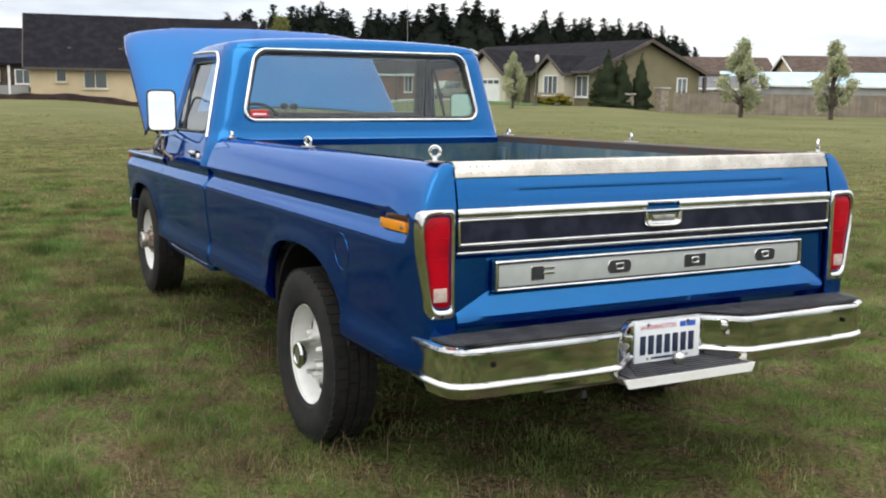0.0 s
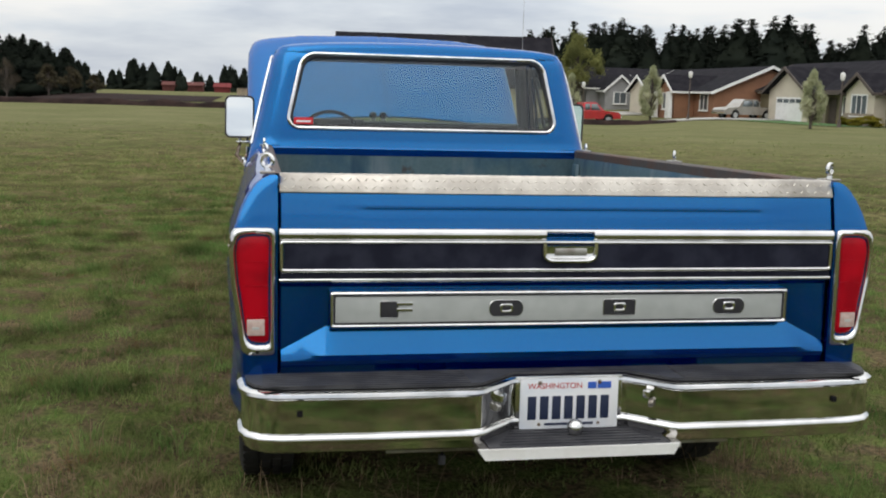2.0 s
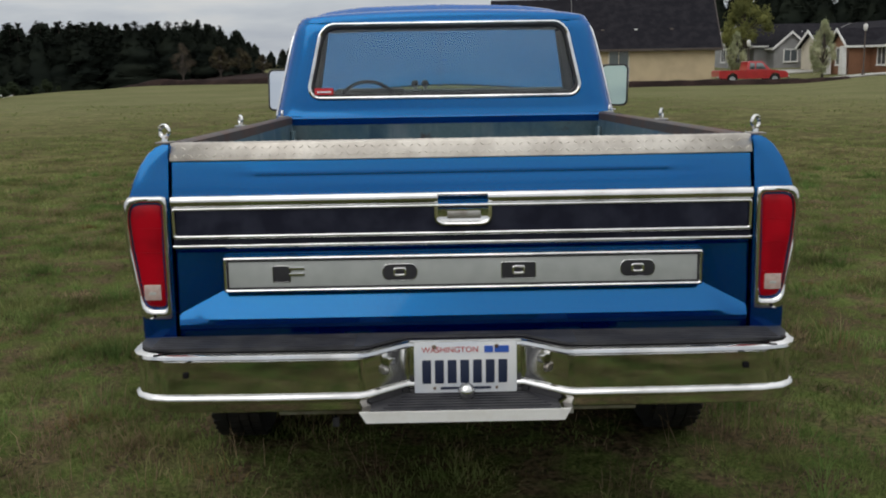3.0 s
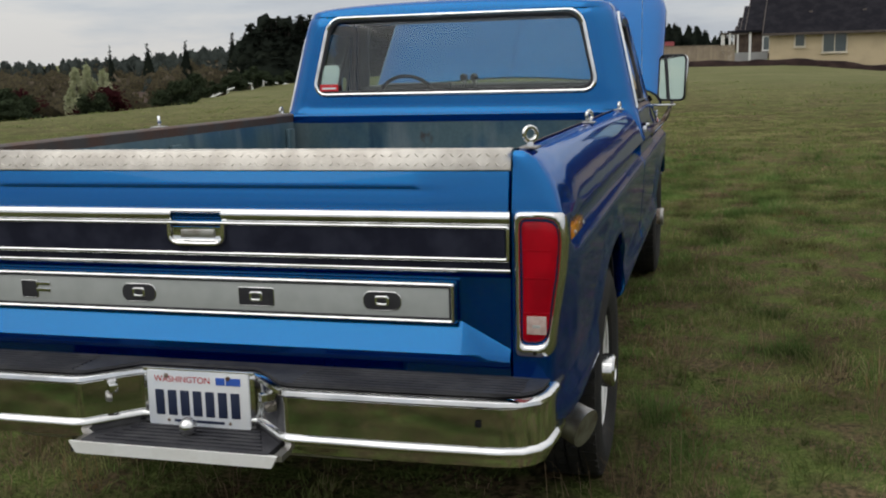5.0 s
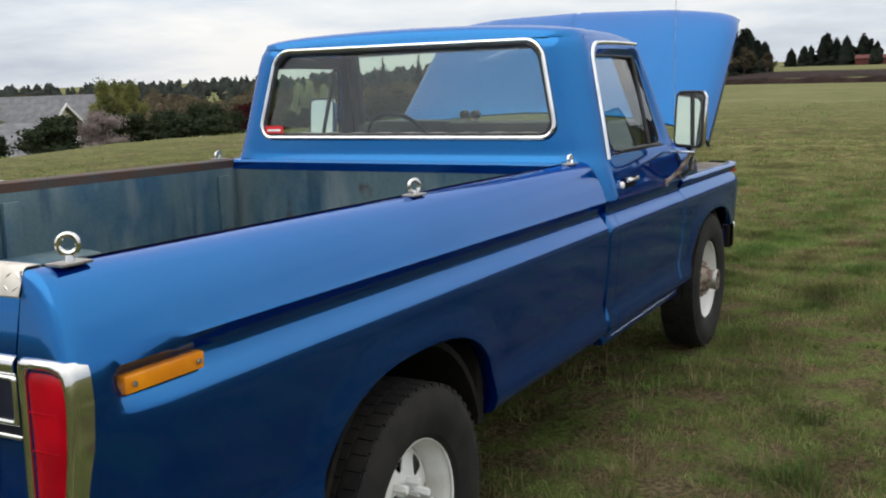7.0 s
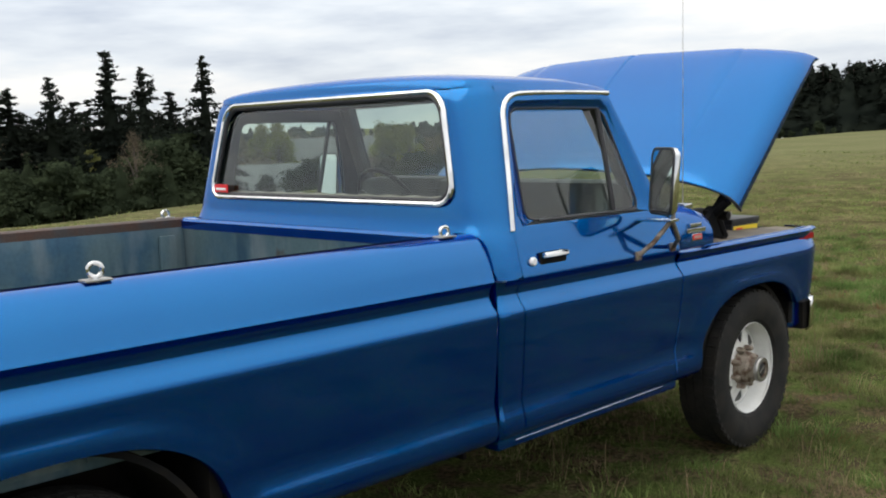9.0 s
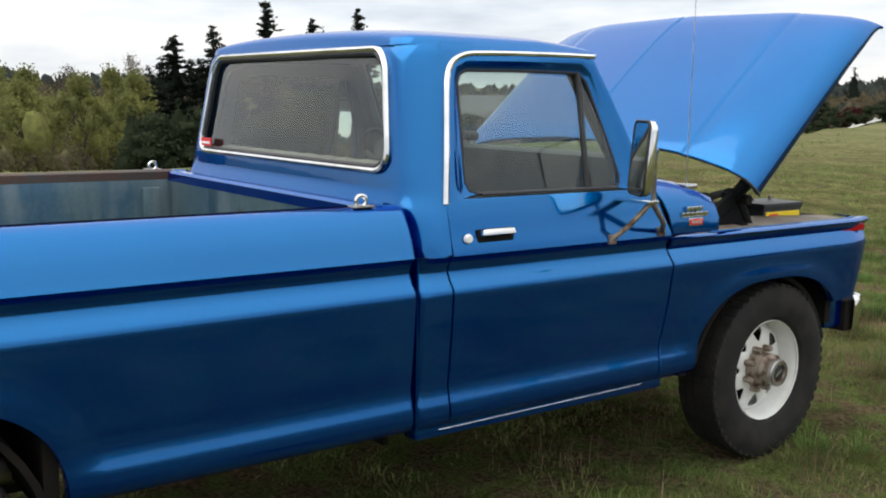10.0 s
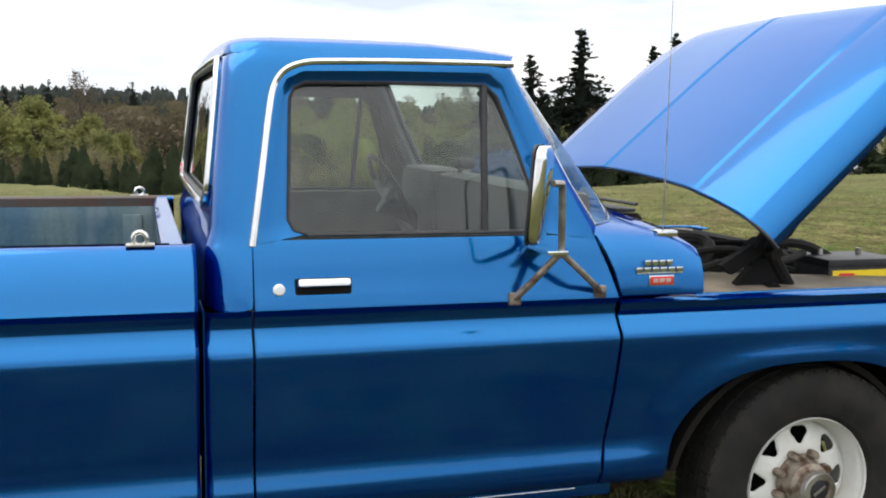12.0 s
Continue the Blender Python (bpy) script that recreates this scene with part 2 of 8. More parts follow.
def thing(name, m, label, category, group="", kind=""):
    """An Empty at a thing's base, for its parts."""
    ob = new(name)
    ob.empty_display_size = 0.1
    ob.matrix_world = m
    return tagged(ob, label, category, group, kind)


def grid(bm, rows, close=False):
    """Quads between rows of points of the same length; returns the rows of vertices."""
    vs = [[bm.verts.new(p) for p in row] for row in rows]
    for a, b in zip(vs, vs[1:]):
        n = len(a)
        for i in range(n if close else n - 1):
            j = (i + 1) % n
            bm.faces.new((a[i], a[j], b[j], b[i]))
    return vs


def add_box(bm, x0, x1, y0, y1, z0, z1, bevel=0.0, m=None):
    r = bmesh.ops.create_cube(bm, size=1.0, matrix=Matrix.LocRotScale(((x0 + x1) / 2, (y0 + y1) / 2, (z0 + z1) / 2), None, (x1 - x0, y1 - y0, z1 - z0)))
    vs = r["verts"]
    if bevel:
        es = list({e for v in vs for e in v.link_edges})
        r = bmesh.ops.bevel(bm, geom=es, offset=bevel, segments=2, affect="EDGES", profile=0.6)
        vs = list({v for f in r["faces"] for v in f.verts} | {v for v in vs if v.is_valid})
    if m is not None:
        bmesh.ops.transform(bm, matrix=m, verts=vs)
    return vs


def box(x0, x1, y0, y1, z0, z1, bevel=0.0, m=None):
    bm = bmesh.new()
    add_box(bm, x0, x1, y0, y1, z0, z1, bevel, m)
    return bm


def add_tube(bm, pts, r, n=10, cap=True, closed=False):
    """A round bar along points; r: a radius, or one for each point."""
    pts = [Vector(p) for p in pts]
    rows, s = [], None
    for i, p in enumerate(pts):
        a = pts[(i - 1) % len(pts)] if closed or i else pts[0]
        b = pts[(i + 1) % len(pts)] if closed or i < len(pts) - 1 else pts[-1]
        d = (b - a).normalized()
        if s is None:
            s = d.cross(Vector((0.013, 0.027, 1)) if abs(d.z) < 0.9 else Vector((1, 0.02, 0.01)))
        s = (s - d * s.dot(d)).normalized()
        t = s.cross(d)
        k = r[i] if isinstance(r, (list, tuple)) else r
        rows.append([p + k * (math.cos(q) * s + math.sin(q) * t) for q in (2 * math.pi * j / n for j in range(n))])
    if closed:
        rows.append(rows[0])
    vs = grid(bm, rows, close=True)
    if cap and not closed:
        bm.faces.new(vs[0])
        bm.faces.new(vs[-1][::-1])
    if closed:
        bmesh.ops.remove_doubles(bm, verts=vs[0] + vs[-1], dist=1e-6)


def tube(pts, r, n=10, closed=False):
    bm = bmesh.new()
    add_tube(bm, pts, r, n, closed=closed)
    return bm


def add_lathe(bm, profile, n=32, m=None, closed=False):
    """Turns a profile of (radius, x) about the x axis."""
    prof = list(profile) + ([profile[0]] if closed else [])
    rows = [[Vector((x, r * math.cos(q), r * math.sin(q))) for r, x in prof] for q in (2 * math.pi * j / n for j in range(n))]
    if m is not None:
        rows = [[m @ p for p in row] for row in rows]
    rows.append(rows[0])
    vs = grid(bm, rows)
    bmesh.ops.remove_doubles(bm, verts=[v for row in vs for v in row], dist=1e-5)


def lathe(profile, n=32, m=None, closed=False):
    bm = bmesh.new()
    add_lathe(bm, profile, n, m, closed)
    return bm


def add_prism(bm, outline, depth, m):
    """An outline in x and y, pulled along z by depth, then placed by m."""
    a = [bm.verts.new(m @ Vector((x, y, 0))) for x, y in outline]
    b = [bm.verts.new(m @ Vector((x, y, depth))) for x, y in outline]
    bm.faces.new(a[::-1])
    bm.faces.new(b)
    n = len(a)
    for i in range(n):
        bm.faces.new((a[i], a[(i + 1) % n], b[(i + 1) % n], b[i]))


def rounded(x0, x1, y0, y1, r, n=5):
    """A rectangle's outline with round corners."""
    pts = []
    for cx, cy, a0 in ((x1 - r, y1 - r, 0), (x0 + r, y1 - r, 90), (x0 + r, y0 + r, 180), (x1 - r, y0 + r, 270)):
        for i in range(n + 1):
            a = radians(a0 + 90 * i / n)
            pts.append((cx + r * math.cos(a), cy + r * math.sin(a)))
    return pts


def frame_prism(outer, inner, depth, m, bulge=0.0):
    """A frame between two outlines of the same number of points, with a rounded face."""
    bm = bmesh.new()
    rows = []
    for k, d in [(0, 0)] + [(0.5 - 0.5 * math.cos(math.pi * j / 8), depth * (0.35 + 0.65 * math.sin(math.pi * j / 8))) for j in range(9)] + [(1, 0)]:
        rows.append([m @ Vector((o[0] + (i[0] - o[0]) * k, o[1] + (i[1] - o[1]) * k, d)) for o, i in zip(outer, inner)])
    grid(bm, rows, close=True)
    return bm


REAR = Matrix(((1, 0, 0, 0), (0, 0, -1, 0), (0, 1, 0, 0), (0, 0, 0, 1)))  # x right, y up, z towards the rear (-y)


def interp(x, table):
    xs, ys = zip(*table)
    return float(np.interp(x, xs, ys))


def smooth(a, b, x):
    t = min(1.0, max(0.0, (x - a) / (b - a)))
    return t * t * (3 - 2 * t)


# ---- ground: a flat field, rising a little to the houses in the north, falling to a valley in the west ----
CREST = ((-181, 70), (-130, 50), (-97, 25), (-90, 23), (-82, 19), (-70, 18.5), (-61, 19), (-50, 23.5), (-44, 27), (-36, 29), (-29.6, 33), (-21.9, 65), (-13, 90), (0, 130), (181, 200))


def ground_z(x, y):
    r, b = math.hypot(x, y), math.degrees(math.atan2(x, y))
    e = interp(b, CREST)
    west = (1 - smooth(-26, -8, b)) * smooth(-178, -140, b) if b < 0 else 0.0
    dip = 0.62 * smooth(35, 70, r) * (1 - smooth(92, 118, r)) * smooth(5, 11, b) * (1 - smooth(20, 26, b))
    z = -dip + 0.35 * smooth(75, 130, r) * (1 - west) - 0.4 * smooth(35, 75, r) * smooth(36, 41, b) * (1 - smooth(60, 90, b)) * (1 - smooth(90, 130, r))
    if r > e:
        d = r - e
        z -= west * (0.5 * smooth(0, 3, d) + 0.085 * min(d, 75) * smooth(0, 6, d))
    z += west * interp(b, ((-112, 34), (-88, 30), (-73, 12), (-60, 3), (-54, 0), (-40, 1), (-30, 4), (-24, 8))) * smooth(260, 1300, r)
    if r > 7:
        z += 0.10 * smooth(7, 22, r) * noise.noise((x * 0.06, y * 0.06, 1.3)) * (1 - smooth(150, 300, r))
    z += 0.018 * noise.noise((x * 0.9, y * 0.9, 4.1)) * (1 - smooth(12, 40, r))
    return z


def build_ground():
    bm = bmesh.new()
    radii = [0.0, 0.4]
    while radii[-1] < 3800:
        r = radii[-1]
        radii.append(r + max(0.22, r * 0.045))
    n = 220
    rows = []
    for r in radii[1:]:
        rows.append([(r * math.sin(a), r * math.cos(a), ground_z(r * math.sin(a), r * math.cos(a))) for a in (2 * math.pi * j / n for j in range(n))])
    vs = grid(bm, rows, close=True)
    c = bm.verts.new((0, 0, 0))
    for i in range(n):
        bm.faces.new((c, vs[0][i], vs[0][(i + 1) % n]))
    mat = bpy.data.materials.new("field_grass_and_soil")
    mat.use_nodes = True
    nt = mat.node_tree
    q, ln = nt.nodes.new, nt.links.new
    p = nt.nodes["Principled BSDF"]
    p.inputs["Roughness"].default_value = 0.9
    p.inputs["Specular IOR Level"].default_value = 0.0
    co = q("ShaderNodeTexCoord")

    def tex(scale, detail=5):
        t = q("ShaderNodeTexNoise")
        t.inputs["Scale"].default_value, t.inputs["Detail"].default_value = scale, detail
        ln(co.outputs["Object"], t.inputs["Vector"])
        return t.outputs[0]

    def rng(v, a, b):
        r = q("ShaderNodeMapRange")
        r.inputs["From Min"].default_value, r.inputs["From Max"].default_value = a, b
        ln(v, r.inputs["Value"])
        return r.outputs[0]

    def mix(f, a, b):
        k = q("ShaderNodeMix")
        k.data_type = "RGBA"
        ln(f, k.inputs["Factor"])
        for v, s in ((a, "A"), (b, "B")):
            if isinstance(v, tuple):
                k.inputs[s].default_value = (*v, 1)
            else:
                ln(v, k.inputs[s])
        return k.outputs["Result"]

    green = mix(rng(tex(3.2, 4), 0.38, 0.62), (0.086, 0.113, 0.034), (0.173, 0.178, 0.067))
    straw = mix(rng(tex(9), 0.4, 0.6), (0.219, 0.178, 0.098), (0.121, 0.090, 0.050))
    patches = mix(rng(tex(0.55, 7), 0.47, 0.62), green, straw)
    broad = mix(rng(tex(0.09, 4), 0.42, 0.60), patches, (0.213, 0.202, 0.086))
    tufty = mix(rng(tex(5.5, 8), 0.47, 0.64), broad, (0.060, 0.049, 0.028))
    fresh = mix(rng(tex(2.3, 9), 0.56, 0.68), tufty, (0.098, 0.144, 0.034))
    fine = mix(rng(tex(32, 8), 0.42, 0.66), fresh, (0.063, 0.053, 0.028))
    # soil and thatch between the blades built one by one, darkened for shade deep in the turf
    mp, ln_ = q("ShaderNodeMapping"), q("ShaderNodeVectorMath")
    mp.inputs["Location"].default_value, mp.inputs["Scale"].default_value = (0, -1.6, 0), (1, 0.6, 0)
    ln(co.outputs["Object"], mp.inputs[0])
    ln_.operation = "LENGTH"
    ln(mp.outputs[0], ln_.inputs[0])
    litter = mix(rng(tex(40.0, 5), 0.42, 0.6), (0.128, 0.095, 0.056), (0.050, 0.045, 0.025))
    shaded_thatch = mix(rng(tex(5.0, 8), 0.40, 0.58), mix(rng(tex(60.0, 4), 0.4, 0.6), (0.060, 0.086, 0.024), (0.125, 0.150, 0.048)), litter)
    fine = mix(rng(ln_.outputs["Value"], 4.5, 10.0), shaded_thatch, fine)
    # thin and thick growth in patches of a stride or less
    hs, mr = q("ShaderNodeHueSaturation"), q("ShaderNodeMapRange")
    mr.inputs["From Min"].default_value, mr.inputs["From Max"].default_value = 0.36, 0.64
    mr.inputs["To Min"].default_value, mr.inputs["To Max"].default_value = 0.64, 1.18
    ln(tex(1.25, 7), mr.inputs["Value"])
    ln(mr.outputs[0], hs.inputs["Value"])
    ln(fine, hs.inputs["Color"])
    calm = mix(rng(tex(0.22, 6), 0.36, 0.64), (0.142, 0.150, 0.074), (0.186, 0.184, 0.098))
    away = rng(ln_.outputs["Value"], 9.0, 26.0)
    half = q("ShaderNodeMath")
    half.operation = "MULTIPLY"
    half.inputs[1].default_value = 0.72
    ln(away, half.inputs[0])
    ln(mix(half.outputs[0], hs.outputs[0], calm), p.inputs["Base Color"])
    b = q("ShaderNodeBump")
    b.inputs["Strength"].default_value, b.inputs["Distance"].default_value = 1.0, 0.06
    ln(tex(14, 10), b.inputs["Height"])
    ln(b.outputs[0], p.inputs["Normal"])
    g = part("ground", bm, mat, None, "open rough pasture of short green and straw grass", 180)
    tagged(g, category="ground", kind="structure")


build_ground()


# ---- the pickup truck: x across, y forward from the tailgate's face, z up; it stands nose-down by 1.3 degrees ----
truck = thing("pickup_truck", pose(0, -0.024, 0.05, -1.29, 0, -0.25), "blue vintage pickup truck with raised hood standing in grass", "pickup truck")

LOW = [(0.998, 1.094), (0.983, 1.078), (0.970, 1.054), (0.970, 1.036), (0.986, 1.010), (1.001, 0.991), (1.0052, 0.980), (1.005, 0.955), (1.001, 0.88), (0.995, 0.80), (0.989, 0.73), (0.982, 0.675), (0.983, 0.655), (0.992, 0.618), (1.000, 0.585), (0.998, 0.560), (0.985, 0.538), (0.965, 0.525)]


def densify(prof, step):
    out = []
    for (x0, z0), (x1, z1) in zip(prof, prof[1:]):
        n = max(1, int(abs(z1 - z0) / step + 0.5))
        out += [(x0 + (x1 - x0) * i / n, z0 + (z1 - z0) * i / n) for i in range(n)]
    return out + [prof[-1]]


LOW = LOW[:5] + densify(LOW[5:12], 0.028) + LOW[12:]
BED_TOP = [(0.846, 1.222), (0.849, 1.244), (0.862, 1.252), (0.892, 1.252), (0.916, 1.244), (0.934, 1.226), (0.957, 1.192), (0.978, 1.15), (0.990, 1.112)]
DOOR_TOP = [(0.951, 1.272), (0.957, 1.258), (0.973, 1.19), (0.987, 1.135), (0.996, 1.108)]
FENDER_TOP = [(0.942, 1.060), (0.944, 1.078), (0.950, 1.084), (0.965, 1.086), (0.985, 1.085), (0.997, 1.076), (0.990, 1.066)]
FENDER_LOW = [(0.984, 1.054), (0.978, 1.044)] + LOW[3:]


def rounded_off(pts, times=2):
    """Cuts the corners of a line of points, its ends kept."""
    pts = [Vector(p) for p in pts]
    for _ in range(times):
        out = [pts[0]]
        for a, b in zip(pts, pts[1:]):
            out += [a * 0.75 + b * 0.25, a * 0.25 + b * 0.75]
        pts = out + [pts[-1]]
    return pts


def arch(y, centre, half, top, base=0.52):
    t = abs(y - centre) / half
    return base + (top - base) * (1 - t ** 2.5) ** (1 / 2.5) if t < 1 else None


def flare(y, z, centre, half, top, base=0.52):
    """How far the side swells out round a wheel arch."""
    r = (abs((y - centre) / half) ** 2.5 + max(0.0, (z - base) / (top - base)) ** 2.5) ** (1 / 2.5)
    return 0.014 * (1 - smooth(1.0, 1.26, r)) * (1 - smooth(0.88, 0.98, z)) * smooth(0.54, 0.70, z)


def side_panel(prof, ys, s, shape=None, arch_of=None, flange=0.05, lead=(), swell=None):
    """A body side lofted along y from a profile of (x, z); s: 1 for the right side, -1 for the left."""
    bm = bmesh.new()
    rows = []
    for inset, y in lead:
        pts = [shape(x, 0.0, z) for x, z in prof]
        pts = [(max(0.858, x - inset), z - (min(inset, 0.012) * 0.8 if z > 1.2 else 0.0)) for x, z in pts]
        x, z = pts[-1]
        pts += [(x - 0.004, z - 0.004), (x - 0.008, z + 0.002)]
        rows.append([(s * x, y + 0.19 * max(0.0, z - 1.105), z) for x, z in pts])
    for y in ys:
        pts = [(x, z) for x, z in prof]
        if shape:
            pts = [shape(x, y, z) for x, z in pts]
        if swell:
            pts = [(x + flare(y, z, *swell), z) for x, z in pts]
        zb = arch_of(y) if arch_of else None
        if zb is not None:
            zs = [z for _, z in pts][::-1]
            xs = [x for x, _ in pts][::-1]
            xb = float(np.interp(zb, zs, xs))
            pts = [(x, z) if z > zb else (xb, zb) for x, z in pts]
        x, z = pts[-1]
        pts += [(x - 0.012, z - 0.004), (x - flange, z + 0.002)]
        rows.append([(s * x, y + (0.19 * max(0.0, z - 1.105) * (1 - y / 0.06) if lead and y < 0.06 else 0.0), z) for x, z in pts])
    vs = grid(bm, rows)
    bmesh.ops.remove_doubles(bm, verts=[v for r in vs for v in r], dist=1e-5)
    return bm


def half_ring(r, x0, x1, y, z, s):
    """The upper half of a wheel well: a shell over the tyre, open below."""
    bm = bmesh.new()
    rows = []
    for i in range(19):
        a = radians(16 + 148 * i / 18)
        c, q = math.cos(a), math.sin(a)
        rows.append([(s * x1, y + r * c, z + r * q), (s * x0, y + r * c, z + r * q), (s * x0, y + (r + 0.02) * c, z + (r + 0.02) * q), (s * x1, y + (r + 0.02) * c, z + (r + 0.02) * q)])
    grid(bm, rows, close=True)
    return bm


def spaced(a, b, n):
    return [a + (b - a) * i / n for i in range(n + 1)]


def around(c, half, n=40):
    return [c - half * math.cos(math.pi * i / n) for i in range(n + 1)]


# the box side's outline at the tail lamps, which lean in towards the bumper: height, half width
TAIL = ((0.52, 0.945), (0.60, 0.952), (0.70, 0.959), (0.745, 0.958), (0.80, 0.963), (0.87, 0.973), (0.95, 0.985), (1.03, 0.991), (1.08, 0.987), (1.105, 0.978), (1.123, 0.971), (1.15, 0.964), (1.193, 0.944), (1.222, 0.926), (1.238, 0.909), (1.252, 0.878))


def bed_shape(x, y, z):
    k = smooth(0.065, 0.115, y) if z < 1.06 else smooth(0.08, 0.50, y)
    if 0.99 < z < 1.088:
        x = x * k + (1 - k) * 1.001
    k = smooth(-0.05, 0.24, y)
    x = x * k + (1 - k) * min(x, interp(z, TAIL))
    x -= 0.006 * (1 - min(1.0, y / 0.03)) ** 2 * (1 if z < 1.24 else 0.2)
    if y < 0.07:
        x = max(x, 0.858)
    return x, z


BED_ARCH, FRONT_ARCH = (1.17, 0.485, 0.857), (4.575, 0.49, 0.868)
REAR_AXLE, FRONT_AXLE = 1.205, 4.625
bed_ys = sorted(set([0.0, 0.008, 0.018, 0.035, 0.05, 0.065, 0.078, 0.09, 0.103, 0.115, 0.14, 0.17, 0.2, 0.24, 0.3, 0.4, 0.5, 0.58, 0.62, 0.65] + around(*BED_ARCH[:2]) + [1.675, 1.70, 1.73] + spaced(1.75, 2.69, 6) + [2.712, 2.719, 2.723]))
for s in (-1, 1):
    bedside = part("bedside", side_panel(BED_TOP + LOW, bed_ys, s, bed_shape, lambda y: arch(y, *BED_ARCH), lead=((0.30, 0.012), (0.30, -0.005), (0.05, -0.006), (0.028, -0.006), (0.014, -0.0045), (0.005, -0.002)), swell=BED_ARCH), M["paint"], truck, solid=0.003)
    # front end of the box side, turned in
    bm = bmesh.new()
    prof = BED_TOP[1:] + LOW
    grid(bm, [[(s * x, 2.723, z) for x, z in prof], [(s * (x - 0.008), 2.730, z) for x, z in prof], [(s * 0.80, 2.730, z) for x, z in prof]])
    part("front_edge", bm, M["paint"], bedside)
    # inner side of the box with its pressed pockets, and the worn rail cap
    bm = bmesh.new()
    grid(bm, [[(s * 0.846, y, 1.23), (s * 0.842, y, 1.20), (s * 0.838, y, 1.15), (s * 0.830, y, 0.78)] for y in spaced(0.045, 2.66, 8)])
    part("inner_wall", bm, M["bed_paint"], bedside)
    for y in (1.36, 2.56):
        part("pocket_rib", box(min(s * 0.815, s * 0.836), max(s * 0.815, s * 0.836), y - 0.04, y + 0.04, 0.78, 1.18, 0.008), M["bed_paint"], bedside)
    bm = bmesh.new()
    grid(bm, [[(s * 0.8435, y, 1.212), (s * 0.8435, y, 1.247)] + [(s * 0.853, y, 1.2535), (s * (0.872 if s < 0 else 0.864), y, 1.2555)] for y in spaced(0.07, 2.665, 6)])
    part("rail_cap", bm, M["rust"], bedside, "worn rusty rail cap")
    part("wheel_well", half_ring(0.44, 0.60, 0.962, 1.17, 0.41, s), M["under"], bedside)
    part("well_back", box(min(s * 0.57, s * 0.60), max(s * 0.57, s * 0.60), 0.66, 1.68, 0.45, 0.87), M["under"], bedside)
    for y in (0.70, 1.60):
        part("well_end", box(min(s * 0.59, s * 0.955), max(s * 0.59, s * 0.955), y, y + 0.04, 0.50, 0.76), M["under"], bedside)
    lamp = part("marker_lamp", box(min(s * 0.965, s * 0.993), max(s * 0.965, s * 0.993), 0.108, 0.318, 1.018, 1.054, 0.006), M["amber_lens"], truck, "amber side marker lamp")
    for y in (0.128, 0.298):
        part("screw", lathe([(0.0, 1.000), (0.005, 1.000), (0.006, 0.996)], 8, Matrix.Translation((0, y, 1.036)) @ Matrix.Diagonal((s, 1, 1, 1))), M["steel"], lamp)

part("fuel_door", tube([(-interp(z, sorted((q, p) for p, q in LOW)) - 0.0004, y, z) for y, z in ((0.664 + 0.072 * math.cos(a), 0.884 + 0.072 * math.sin(a)) for a in (2 * math.pi * i / 48 for i in range(48)))], 0.0016, 6, closed=True), M["paint"], truck, "round fuel filler door joint")
bed_floor = part("bed_floor", box(-0.81, 0.81, 0.03, 2.66, 0.755, 0.78), M["bed_paint"], truck)
for i in range(11):
    x = -0.70 + 0.14 * i
    part("floor_rib", box(x - 0.03, x + 0.03, 0.05, 2.64, 0.778, 0.792, 0.005), M["bed_paint"], bed_floor)
for s in (-1, 1):
    part("wheel_hump", box(min(s * 0.60, s * 0.815), max(s * 0.60, s * 0.815), 0.80, 1.60, 0.77, 0.985, 0.05), M["bed_paint"], bed_floor)
bm = bmesh.new()
grid(bm, [[(x, 2.655, 0.77), (x, 2.655, 1.19), (x, 2.65, 1.20), (x, 2.65, 1.238), (x, 2.66, 1.246), (x, 2.70, 1.246), (x, 2.706, 1.235), (x, 2.706, 0.57)] for x in spaced(-0.85, 0.85, 8)])
bed_front = part("bed_front_wall", bm, M["bed_paint"], truck, "worn streaked front wall of the box")
bm = bmesh.new()
grid(bm, [[(x, 2.648, 1.205), (x, 2.647, 1.24), (x, 2.66, 1.250), (x, 2.70, 1.250)] for x in spaced(-0.845, 0.845, 2)])
part("top_rail", bm, M["paint"], bed_front)

# eye bolts in the stake pockets
for x, y, turn in ((-0.886, 0.098, 28), (-0.886, 1.348, 62), (-0.886, 2.592, 88), (0.888, 0.098, -36), (0.890, 1.348, -62), (0.890, 2.592, -82)):
    at = Matrix.Translation((x, y, 1.252 - 0.007 * y)) @ pose(0, 0, 0, 0, 0, -turn)
    eye = part("eye_bolt", tube([at @ Vector((0.0175 * math.cos(a), 0, 0.037 + 0.0175 * math.sin(a))) for a in (2 * math.pi * i / 18 for i in range(18))], 0.0062, 8, closed=True), M["chrome"], truck)
    part("shank", tube([at @ Vector((0, 0, 0)), at @ Vector((0, 0, 0.018))], [0.011, 0.008], 10), M["chrome"], eye)
    part("base_plate", box(-0.022, 0.022, -0.036, 0.036, 0, 0.006, 0.002, Matrix.Translation((x, y, 1.252))), M["steel"], eye)

